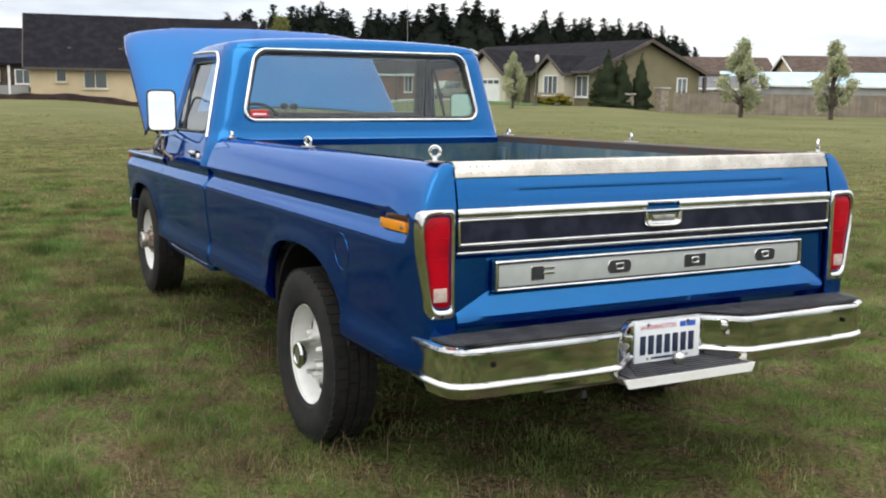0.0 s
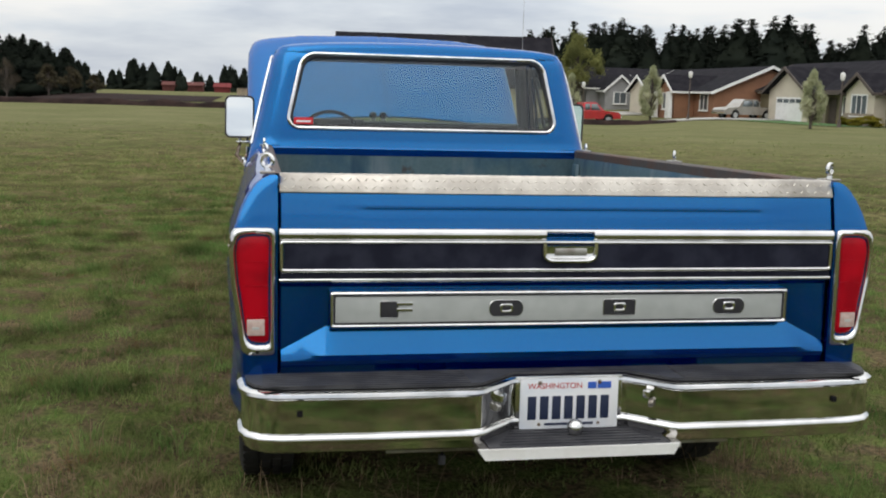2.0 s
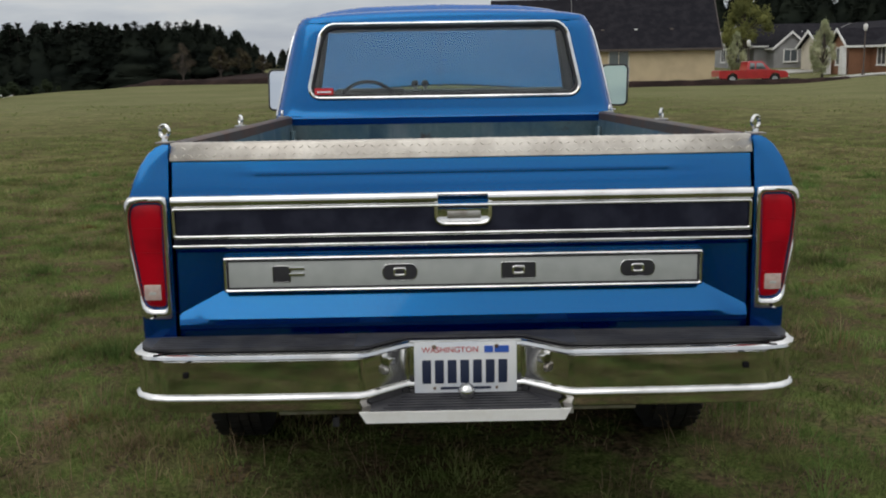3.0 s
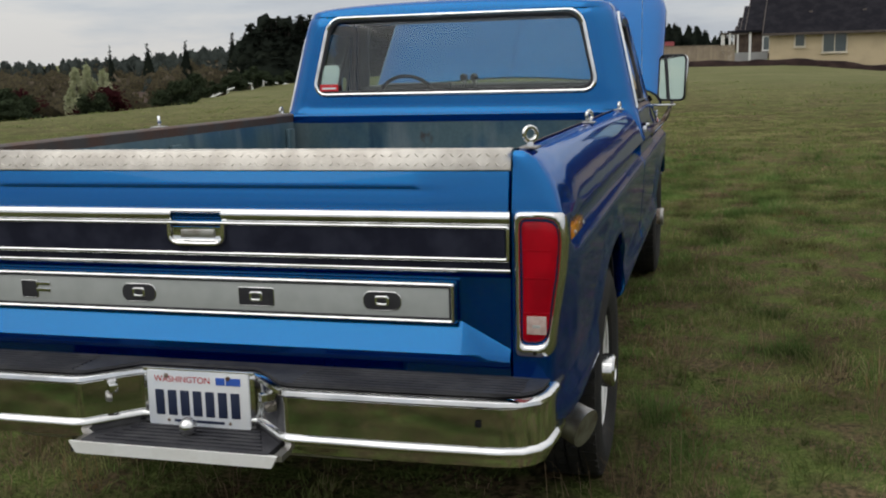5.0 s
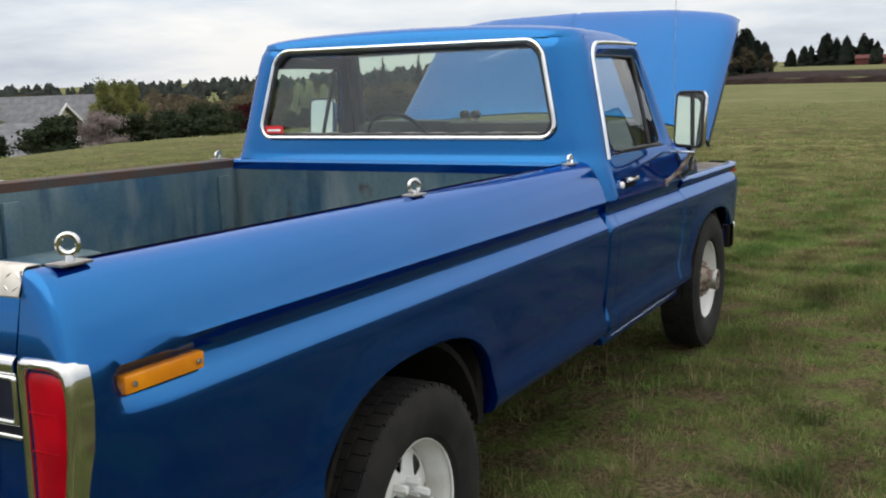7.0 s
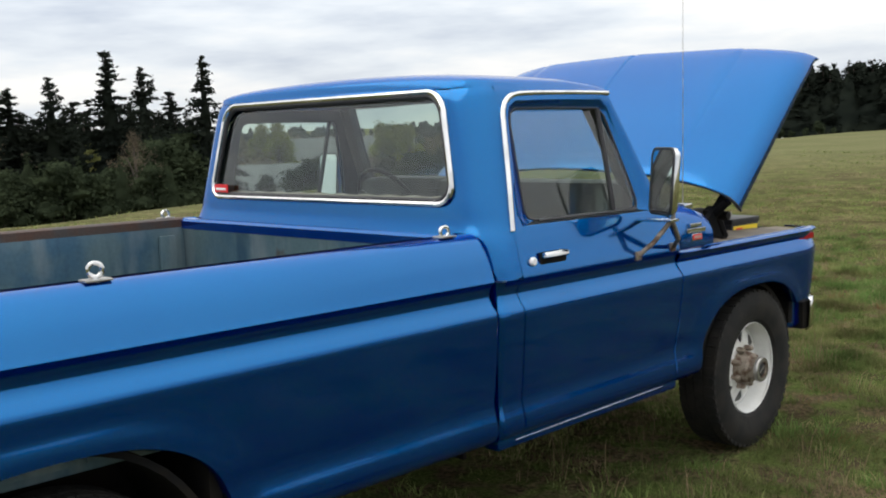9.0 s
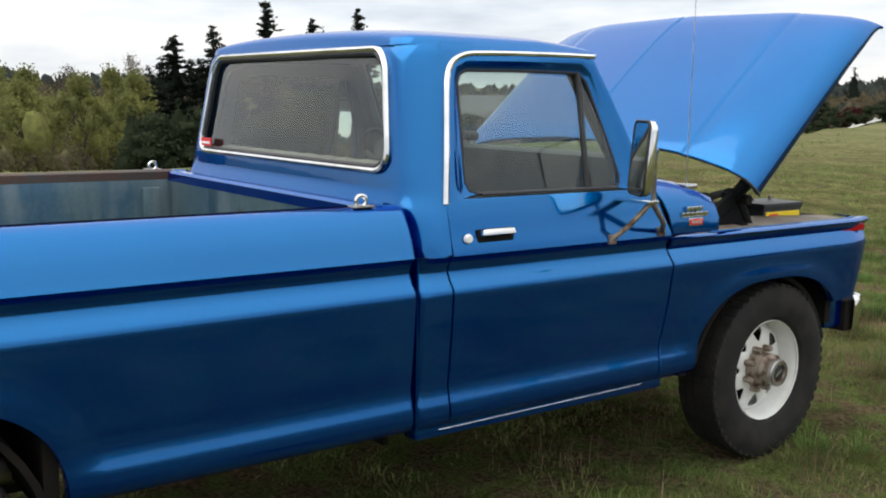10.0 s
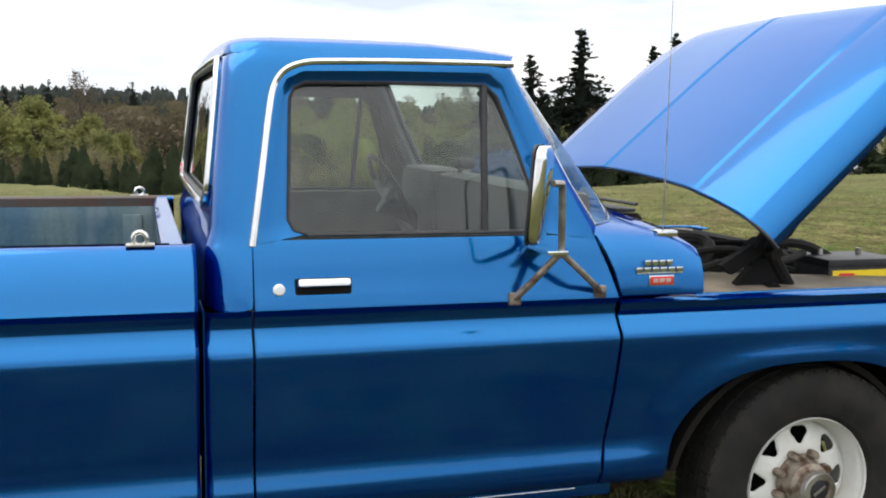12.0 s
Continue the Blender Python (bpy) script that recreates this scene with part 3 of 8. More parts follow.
# ---- tailgate ----
TG = [(1.250, 0.034), (1.205, 0.019), (1.172, 0.0122), (1.166, 0.0100), (1.158, 0.0128), (1.150, 0.0108), (1.105, 0.0), (0.945, 0.004), (0.932, 0.022), (0.815, 0.024), (0.735, -0.009), (0.718, -0.007), (0.69, 0.012), (0.672, 0.018)]
bm = bmesh.new()
rows = []
for x in (-0.853, -0.848, -0.79, -0.725, -0.72, -0.655, -0.60, 0.60, 0.655, 0.72, 0.725, 0.79, 0.848, 0.853):
    row = []
    for z, y in TG:
        if abs(x) > 0.65 and 1.149 < z < 1.173:
            y = 0.019 * (z - 1.105) / 0.1
        k = max(0.0, (abs(x) - 0.72) / 0.128)
        if k > 0:
            if z == 0.815:
                z, y = 0.815 - 0.066 * min(1, k), 0.024 - 0.010 * min(1, k)
            elif z == 0.735:
                y = -0.009 + 0.013 * min(1, k)
            elif z == 0.718:
                y = -0.007 + 0.007 * min(1, k)
        if abs(x) > 0.85:
            y = 0.02
        row.append((x, y, z))
    rows.append(row)
grid(bm, rows)
tailgate = part("tailgate", bm, M["paint"], truck, angle=22)
part("inner_panel", box(-0.85, 0.85, 0.036, 0.052, 0.70, 1.246, 0.004), M["bed_paint"], tailgate)
part("rear_sill", box(-0.90, 0.90, 0.05, 0.09, 0.50, 0.74), M["under"], truck)
bm = bmesh.new()
grid(bm, [[(x, y, z) for y, z in ((0.022, 1.203), (0.012, 1.204), (0.012, 1.207), (0.028, 1.253), (0.034, 1.2565), (0.062, 1.2565), (0.066, 1.25), (0.066, 1.21))] for x in spaced(-0.853, 0.853, 4)])
cap = part("top_cap", bm, M["tread_plate"], tailgate, "aluminium diamond tread plate cap", solid=0.002)
bm = bmesh.new()
for i in range(74):
    for j in range(3):
        a = radians(38 if (i + j) % 2 else -38)
        x = -0.838 + 0.023 * i
        if j < 2:
            c, v, up = Vector((x, 0.0165 + 0.0078 * j, 1.2185 + 0.0225 * j)), Vector((0, 0.33, 0.944)), Vector((0, -0.0019, 0.0007))
        else:
            c, v, up = Vector((x, 0.048, 1.2568)), Vector((0, 1, 0)), Vector((0, 0, 0.0018))
        d, e = (Vector((1, 0, 0)) * math.cos(a) + v * math.sin(a)) * 0.0125, (v * math.cos(a) - Vector((1, 0, 0)) * math.sin(a)) * 0.0035
        q = [bm.verts.new(c + p) for p in (d, e, -d, -e)]
        t = bm.verts.new(c + up)
        for k in range(4):
            bm.faces.new((q[k], q[(k + 1) % 4], t))
tagged(part("tread", bm, M["tread_plate"], cap, angle=10), kind="stuff")


def bar_x(z0, z1, x0, x1, y, depth, n=3):
    """A half-round bright bar along x on a rear face."""
    bm = bmesh.new()
    prof = [(y - depth * math.sin(math.pi * j / 8), (z0 + z1) / 2 - (z1 - z0) / 2 * math.cos(math.pi * j / 8)) for j in range(9)]
    vs = grid(bm, [[(x, yy, zz) for yy, zz in prof] for x in spaced(x0, x1, n)])
    bm.faces.new(vs[0])
    bm.faces.new(vs[-1])
    return bm


for x0, x1 in ((-0.853, -0.074), (0.074, 0.853)):
    part("upper_moulding", bar_x(1.067, 1.105, x0, x1, 0.002, 0.015), M["chrome"], tailgate, "bright upper moulding")
part("lower_moulding", bar_x(0.947, 0.961, -0.853, 0.853, 0.004, 0.010), M["chrome"], tailgate, "bright lower moulding")
part("black_band", box(-0.84, 0.84, -0.006, 0.006, 0.984, 1.062), M["band"], tailgate, "dull black applique band")
part("band_frame", frame_prism(rounded(-0.853, 0.853, 0.976, 1.070, 0.008), rounded(-0.842, 0.842, 0.989, 1.059, 0.004), 0.012, REAR), M["chrome"], tailgate, "chrome band frame")
part("upper_moulding", bar_x(1.090, 1.105, -0.075, 0.075, 0.002, 0.013), M["chrome"], tailgate, "bright upper moulding")
# black strip in place of the shaded blue paint between frame and moulding
part("gap_strip", box(-0.850, 0.850, -0.002, 0.003, 0.960, 0.977), M["band"], tailgate)
handle = part("handle_recess", tube(rounded_off([(-0.079, -0.011, 1.066), (-0.079, -0.012, 1.036), (-0.077, -0.012, 1.020), (-0.062, -0.012, 1.011), (-0.046, -0.012, 1.010), (0.046, -0.012, 1.010), (0.062, -0.012, 1.011), (0.077, -0.012, 1.020), (0.079, -0.012, 1.036), (0.079, -0.011, 1.066)]), 0.0072, 8), M["chrome"], tailgate, "chrome rim of the latch recess")
bm = bmesh.new()
grid(bm, [[(x, -0.008, 1.050), (x, -0.003, 1.060), (x, 0.001, 1.078), (x, -0.004, 1.092)] for x in spaced(-0.074, 0.074, 3)])
part("recess_back", bm, M["paint"], handle)
bm = bmesh.new()
grid(bm, [[(x, -0.0125, 1.013), (x, -0.009, 1.019), (x, -0.0075, 1.034), (x, -0.010, 1.054)] for x in spaced(-0.074, 0.074, 3)])
part("latch_cup", bm, M["chrome"], handle)
part("latch_paddle", box(-0.046, 0.052, -0.015, -0.009, 1.026, 1.047, 0.003), M["steel"], handle)
name_panel = part("name_panel", box(-0.70, 0.70, -0.006, 0.026, 0.822, 0.915, 0.003), M["silver"], tailgate, "silver grey panel in bright frame")
part("panel_frame", frame_prism(rounded(-0.711, 0.711, 0.813, 0.923, 0.006), rounded(-0.697, 0.697, 0.827, 0.909, 0.004), 0.026, Matrix.Translation((0, 0.012, 0)) @ REAR), M["chrome"], name_panel)
part("panel_line", frame_prism(rounded(-0.699, 0.699, 0.825, 0.911, 0.004), rounded(-0.694, 0.694, 0.830, 0.906, 0.003), 0.004, Matrix.Translation((0, -0.005, 0)) @ REAR), M["black"], name_panel)
# four raised marks on the panel, plain shapes
for i, (x0, x1) in enumerate(((-0.563, -0.47), (-0.239, -0.139), (0.113, 0.212), (0.466, 0.566))):
    r = 0.020 if i in (1, 3) else 0.004
    bm = bmesh.new()
    add_prism(bm, rounded(x0, x1 if i else x0 + 0.05, 0.845, 0.892, r), 0.005, Matrix.Translation((0, -0.004, 0)) @ REAR)
    part("mark", bm, M["black"], name_panel, "black raised block mark")
    part("mark_edge", frame_prism(rounded(x0 - 0.003, x1 + 0.003 if i else x0 + 0.053, 0.842, 0.895, r + 0.002), rounded(x0 + 0.002, x1 - 0.002 if i else x0 + 0.048, 0.847, 0.890, r), 0.007, Matrix.Translation((0, -0.002, 0)) @ REAR), M["chrome"], name_panel)
    if i == 0:
        for z in (0.862, 0.880):
            part("mark_inlay", box(x0 + 0.046, x1, -0.010, -0.004, z, z + 0.010, 0.002), M["chrome"], name_panel)
    else:
        a, b = (x0 + 0.030, x1 - 0.030)
        part("mark_inlay", frame_prism(rounded(a, b, 0.855, 0.883, 0.008), rounded(a + 0.008, b - 0.008, 0.863, 0.875, 0.004), 0.004, Matrix.Translation((0, -0.009, 0)) @ REAR), M["chrome"], name_panel)

# ---- tail lamps ----
def lamp_outline(inset, top, bottom, inner):
    """A tail lamp's outline: straight inner edge, outer edge that follows the body's curve, round corners."""
    edge = [(interp(z, TAIL) + 0.004 - inset, z) for z in spaced(top - 0.034, bottom + 0.034, 14)]
    (xa, _), (xb, _) = edge[0], edge[-1]
    pts = [(inner + 0.012, top), (inner + 0.05, top + 0.001), (xa - 0.030, top), (xa - 0.013, top - 0.005), (xa - 0.004, top - 0.016)] + edge
    pts += [(xb - 0.006, bottom + 0.016), (xb - 0.016, bottom + 0.005), (xb - 0.032, bottom), (inner + 0.012, bottom), (inner + 0.003, bottom + 0.004), (inner, bottom + 0.014)]
    return pts + [(inner, z) for z in spaced(bottom + 0.05, top - 0.05, 8)] + [(inner, top - 0.014), (inner + 0.003, top - 0.004)]


def lamp_ring(s, outline, y, inset=0.0, centre=(0.92, 0.92)):
    out = []
    for x, z in outline:
        d = Vector((centre[0] - x, (centre[1] - z) * 0.5))
        d = d.normalized() * inset if inset else d * 0
        out.append((s * (x + d.x), y, z + d.y))
    return out


for s in (-1, 1):
    outer, inner = lamp_outline(0.0, 1.107, 0.734, 0.8625), lamp_outline(0.019, 1.085, 0.771, 0.880)
    bm = bmesh.new()
    rows = [lamp_ring(s, outer, 0.034)]
    for k, y in ((0.0, 0.004), (0.05, -0.006), (0.2, -0.013), (0.42, -0.0165), (0.66, -0.0165), (0.86, -0.013), (0.97, -0.007), (1.0, 0.004)):
        rows.append([(s * (o[0] + (i[0] - o[0]) * k), y, o[1] + (i[1] - o[1]) * k) for o, i in zip(outer, inner)])
    grid(bm, rows, close=True)
    body = part("tail_lamp", bm, M["chrome"], truck, "tall red tail lamp in chrome bezel")
    bm = bmesh.new()
    vs = grid(bm, [lamp_ring(s, inner, y, d) for d, y in ((0.001, 0.006), (0.002, -0.002), (0.005, -0.006), (0.012, -0.009), (0.028, -0.0105))], close=True)
    bm.faces.new(vs[-1])
    part("red_lens", bm, M["red_lens"], body, "red lens")
    part("lens_gasket", tube(lamp_ring(s, inner, -0.002, 0.001), 0.0025, 5, closed=True), M["black"], body)
    x0 = s * 0.919
    for z, h in ((0.851, 0.0012), (0.940, 0.0009), (1.010, 0.0009)):
        part("lens_rib", box(x0 - 0.034, x0 + 0.034, -0.0118, -0.009, z - h, z + h), M["red_lens"], body)
    part("reversing_lens", box(x0 - 0.025, x0 + 0.025, -0.0135, -0.006, 0.797, 0.844, 0.003), M["white_lens"], body, "pale reversing lens")
    part("bulb", box(x0 - 0.010, x0 + 0.010, -0.0142, -0.0130, 0.814, 0.822, 0.001), M["silver"], body)
    part("screw", lathe([(0.0, -0.002), (0.005, -0.002), (0.006, 0.004)], 8, Matrix.Translation((s * 0.915, -0.0165, 0.750)) @ pose(0, 0, 0, 0, 0, 90)), M["under"], body)

# ---- rear step bumper ----
HALF = [(0.0, -0.050), (0.165, -0.050), (0.18, -0.056), (0.285, -0.158), (0.31, -0.168), (0.60, -0.168), (0.85, -0.160), (0.905, -0.147), (0.94, -0.120), (0.958, -0.08), (0.966, 0.0), (0.966, 0.10)]
PLAN = [(-x, y) for x, y in HALF[:0:-1]] + HALF
FACE = [(-0.03, 0.672), (-0.006, 0.671), (0.006, 0.664), (0.008, 0.655), (0.0, 0.647), (-0.004, 0.62), (-0.004, 0.575), (-0.003, 0.551), (0.006, 0.546), (0.010, 0.540), (0.010, 0.533), (0.002, 0.526), (0.0, 0.520), (-0.010, 0.498), (-0.03, 0.488)]


def sweep(plan, prof):
    bm = bmesh.new()
    rows = []
    for i, (x, y) in enumerate(plan):
        a, b = Vector(plan[max(0, i - 1)]), Vector(plan[min(len(plan) - 1, i + 1)])
        d = (b - a).normalized()
        nx, ny = d.y, -d.x
        rows.append([(x + nx * o, y + ny * o, z) for o, z in prof])
    grid(bm, rows)
    return bm


bumper = part("rear_bumper", sweep(PLAN, FACE), M["chrome"], truck, "chrome step bumper with black tread pads", solid=0.004)
bm = bmesh.new()
top = [bm.verts.new((x * 0.985, y + 0.012 if y < 0.05 else y, 0.674)) for x, y in PLAN] + [bm.verts.new((0.93, 0.10, 0.674)), bm.verts.new((0.86, -0.004, 0.676)), bm.verts.new((-0.86, -0.004, 0.676)), bm.verts.new((-0.93, 0.10, 0.674))]
f = bm.faces.new(top)
r = bmesh.ops.extrude_face_region(bm, geom=[f])
bmesh.ops.translate(bm, verts=[v for v in r["geom"] if isinstance(v, bmesh.types.BMVert)], vec=(0, 0, 0.008))
pad = part("step_pad", bm, M["pad"], bumper, "black ribbed step pad")
for s in (-1, 1):
    for k in range(7):
        a, b = sorted((s * 0.32, s * 0.90))
        part("pad_rib", box(a, b, -0.150 + 0.02 * k, -0.141 + 0.02 * k, 0.681, 0.686, 0.001), M["pad"], pad)
    bolt = lathe([(0.0, 0.010), (0.010, 0.010), (0.014, 0.0), (0.014, -0.004)], 10, Matrix.Translation((s * 0.235, -0.116, 0.60)) @ pose(0, 0, 0, 0, 0, -90 + s * 44))
    part("bolt", bolt, M["steel"], bumper)
    part("bracket_lamp", box(-0.02, 0.02, -0.012, 0.012, -0.012, 0.012, 0.004, Matrix.Translation((s * 0.228, -0.112, 0.628)) @ pose(0, 0, 0, 0, 0, s * 44)), M["chrome"], bumper)
step = part("hitch_step", box(-0.275, 0.265, -0.205, 0.02, 0.492, 0.509, 0.003), M["pad"], bumper, "black ribbed hitch step")
for k in range(6):
    part("step_rib", box(-0.24 + 0.012 * k, 0.24 - 0.012 * k, -0.19 + 0.024 * k, -0.18 + 0.024 * k, 0.508, 0.513, 0.001), M["pad"], step)
bm = bmesh.new()
add_prism(bm, [(-0.307, 0.505), (0.292, 0.505), (0.275, 0.473), (-0.287, 0.473)], 0.010, Matrix.Translation((0, -0.202, 0)) @ REAR)
part("white_lip", bm, M["wheel_white"], step, "white painted lip")
for s in (-1, 1):
    part("side_plate", box(min(s * 0.276, s * 0.30), max(s * 0.276, s * 0.30), -0.20, -0.05, 0.488, 0.503), M["steel"], step)
part("crossmember", box(-0.55, 0.50, -0.09, 0.02, 0.462, 0.492, 0.004), M["steel"], bumper)
cable = part("trailer_cable", tube([(-0.40, -0.06, 0.50), (-0.392, -0.075, 0.486), (-0.386, -0.078, 0.462), (-0.385, -0.078, 0.448)], 0.004, 6), M["under"], bumper)
part("plug", box(-0.395, -0.375, -0.086, -0.070, 0.420, 0.450, 0.004), M["pad"], cable, "black trailer plug")
for s in (-1, 1):
    part("bolt_hole", box(s * 0.80 - 0.008, s * 0.80 + 0.008, -0.1640, -0.1590, 0.600, 0.616, 0.002), M["under"], bumper)
part("hitch_ball", lathe([(0.0, 0.052)] + [(0.025 * math.sin(a), 0.027 + 0.025 * math.cos(a)) for a in (0.3, 0.7, 1.1, 1.5, 1.9, 2.3, 2.6)] + [(0.013, 0.0), (0.013, -0.006), (0.026, -0.008), (0.026, -0.016), (0.018, -0.018)], 20, Matrix.Translation((0.0, -0.125, 0.508)) @ pose(0, 0, 0, 0, -90, 0)), M["chrome"], bumper)

plate = part("number_plate", box(-0.1515, 0.1515, -0.061, -0.057, 0.513, 0.666, 0.004), M["plate"], bumper, "white number plate with dark bars")
part("plate_backing", box(-0.165, 0.165, -0.0565, -0.048, 0.505, 0.672, 0.003), M["chrome"], plate)
for i in range(7):
    x = -0.128 + 0.0375 * i
    part("bar", box(x, x + 0.026, -0.0635, -0.0605, 0.541, 0.612, 0.002), M["plate_ink"], plate)
for x0, x1, z0, z1, mat in ((0.056, 0.082, 0.633, 0.653, "plate_blue"), (0.086, 0.128, 0.633, 0.653, "plate_blue"), (-0.075, 0.075, 0.523, 0.530, "plate_ink")):
    part("bar", box(x0, x1, -0.0628, -0.0605, z0, z1), M[mat], plate)
for x in (-0.092, 0.092):
    part("plate_screw", lathe([(0.0, 0.004), (0.006, 0.003), (0.007, 0.0)], 8, Matrix.Translation((x, -0.061, 0.652)) @ pose(0, 0, 0, 0, 0, -90)), M["hub"], plate)
    part("plate_screw", lathe([(0.0, 0.003), (0.004, 0.003), (0.005, 0.0)], 8, Matrix.Translation((x, -0.061, 0.526)) @ pose(0, 0, 0, 0, 0, -90)), M["hub"], plate)


def lettering(text, size, m, mat, parent, name="lettering"):
    cu = bpy.data.curves.new(name, "FONT")
    cu.body, cu.size, cu.extrude, cu.align_x, cu.align_y = text, size, 0.0005, "CENTER", "CENTER"
    ob = new(name, cu)
    dg = bpy.context.evaluated_depsgraph_get()
    mesh = bpy.data.meshes.new_from_object(ob.evaluated_get(dg))
    bpy.data.objects.remove(ob)
    mesh.transform(m)
    return part(name, mesh, mat, parent)


lettering("WASHINGTON", 0.0245, Matrix.Translation((-0.045, -0.0615, 0.642)) @ REAR, M["plate_red"], plate)

# ---- cab ----
XS = ((1.086, 0.997), (1.13, 0.990), (1.19, 0.973), (1.27, 0.946), (1.47, 0.897), (1.66, 0.856), (1.745, 0.832))
YR = ((1.0, 2.742), (1.225, 2.742), (1.245, 2.746), (1.262, 2.757), (1.345, 2.764), (1.72, 2.806), (1.745, 2.812))
RC = 0.115


def cab_skin(a, z):
    """A point of the cab's rear and its corners: a is the way round from the middle of the rear, z the height."""
    xs, yr = interp(z, XS), interp(z, YR)
    flat, arc = xs - RC, RC * math.pi / 2
    s, a = (1 if a >= 0 else -1), abs(a)
    if a <= flat:
        return (s * a, yr + 0.012 * (a / flat) ** 4, z)
    if a <= flat + arc:
        q = (a - flat) / RC
        return (s * (flat + RC * math.sin(q)), yr + 0.012 + RC * (1 - math.cos(q)), z)
    return (s * xs, yr + 0.012 + RC + (a - flat - arc), z)


def side_end(z):
    """The way round at which the cab's side meets the door opening."""
    door = interp(z, ((1.086, 2.868), (1.26, 2.872), (1.66, 2.945), (1.745, 3.06)))
    return interp(z, XS) - RC + RC * math.pi / 2 + (door - interp(z, YR) - 0.012 - RC)


WIN = rounded(-0.768, 0.768, 1.347, 1.752, 0.075, 8)


def win_point(p):
    x, z = p
    k = (z - 1.347) / 0.405
    return (x * (1 - 0.118 * k), z)


WIN = [win_point(p) for p in WIN]


def ring_skin(inner, outer_of, steps, fn):
    """A skin between a hole and an outer outline, both in (a, z), laid onto fn."""
    bm = bmesh.new()
    rows = []
    for k in steps:
        rows.append([fn(i[0] + (o[0] - i[0]) * k, i[1] + (o[1] - i[1]) * k) for i, o in ((p, outer_of(p)) for p in inner)])
    grid(bm, rows, close=True)
    return bm


def dense(pts, n):
    """More points along a closed outline, the corners kept."""
    out = []
    for i, p in enumerate(pts):
        q = pts[(i + 1) % len(pts)]
        m = max(1, int(math.hypot(q[0] - p[0], q[1] - p[1]) / n))
        out += [(p[0] + (q[0] - p[0]) * j / m, p[1] + (q[1] - p[1]) * j / m) for j in range(m)]
    return out


TOP_Z, BELT_Z = 1.778, 1.086


def cab_outer(p):
    """Carries a point of the window's outline out to the cab's outline, corner to corner."""
    x, z = p
    v = (z - 1.55) / 0.203
    u = x / (0.768 * (1 - 0.118 * (z - 1.347) / 0.405))
    k = max(abs(u), abs(v))
    u, v = u / k, v / k
    zz = 1.55 + v * ((TOP_Z - 1.55) if v > 0 else (1.55 - BELT_Z))
    return (u * side_end(min(zz, 1.745)), zz)


def cab_fn(a, z):
    x, y, zz = cab_skin(a, min(z, 1.745))
    if z > 1.745:
        q = (z - 1.745) / 0.033
        x *= 1 - 0.022 * q
        y += 0.018 * q
        zz = z
    return (x, y, zz)


cab = part("cab", ring_skin(dense(WIN, 0.06), cab_outer, [0, 0.04, 0.10, 0.2, 0.3, 0.4, 0.5, 0.58, 0.66, 0.74, 0.82, 0.9, 1.0], cab_fn), M["paint"], truck, angle=50)
# corner panels under the belt
for s in (-1, 1):
    bm = side_panel(LOW, [2.745, 2.751, 2.763, 2.80, 2.84, 2.862, 2.866], s, lambda x, y, z: (x - 0.02 * (1 - min(1.0, (y - 2.745) / 0.018)) ** 2, z - 0.005))
    part("cab_corner", bm, M["paint"], truck)
    part("corner_return", box(min(s * 0.80, s * 0.985), max(s * 0.80, s * 0.985), 2.742, 2.746, 0.53, 1.09), M["paint"], truck)
part("cab_rear_skin", box(-0.83, 0.83, 2.722, 2.738, 0.44, 1.06), M["under"], truck)
part("cab_back_wall", box(-0.84, 0.84, 2.782, 2.792, 0.55, 1.31), M["interior"], truck)


# roof: crowned, rounded into the rear and the gutters
def roof():
    bm = bmesh.new()
    rows = []
    for y in (2.825, 2.829, 2.834, 2.84, 2.85, 2.86, 2.885, 2.92, 2.96, 3.02, 3.1, 3.25, 3.4, 3.52, 3.58, 3.615, 3.63):
        t = max(0.0, y - 2.829)
        w = 0.818 if t >= RC else 0.818 - RC + math.sqrt(max(0.0, RC * RC - (RC - t) ** 2))
        h = interp(y, ((2.825, 0.0), (2.829, 0.34), (2.834, 0.50), (2.84, 0.60), (2.85, 0.70), (2.86, 0.77), (2.885, 0.86), (2.92, 0.92), (2.96, 0.955), (3.02, 0.98), (3.1, 1.0), (3.25, 1.0), (3.4, 0.96), (3.52, 0.88), (3.58, 0.79), (3.615, 0.68), (3.63, 0.55)))
        base = 1.776 - 0.014 * smooth(3.4, 3.63, y)
        row = []
        for u in (-1, -0.985, -0.95, -0.9, -0.82, -0.7, -0.5, -0.25, 0, 0.25, 0.5, 0.7, 0.82, 0.9, 0.95, 0.985, 1):
            g = 0.52 * (1 - abs(u) ** 9) ** 0.5 + 0.48 * (1 - u * u)
            row.append((u * w, y + 0.10 * (1 - abs(u) ** 5) * smooth(3.40, 3.63, y), base + 0.064 * h * g - (0.014 if abs(u) == 1 or y < 2.826 else 0.0)))
        rows.append(row)
    grid(bm, rows)
    return bm


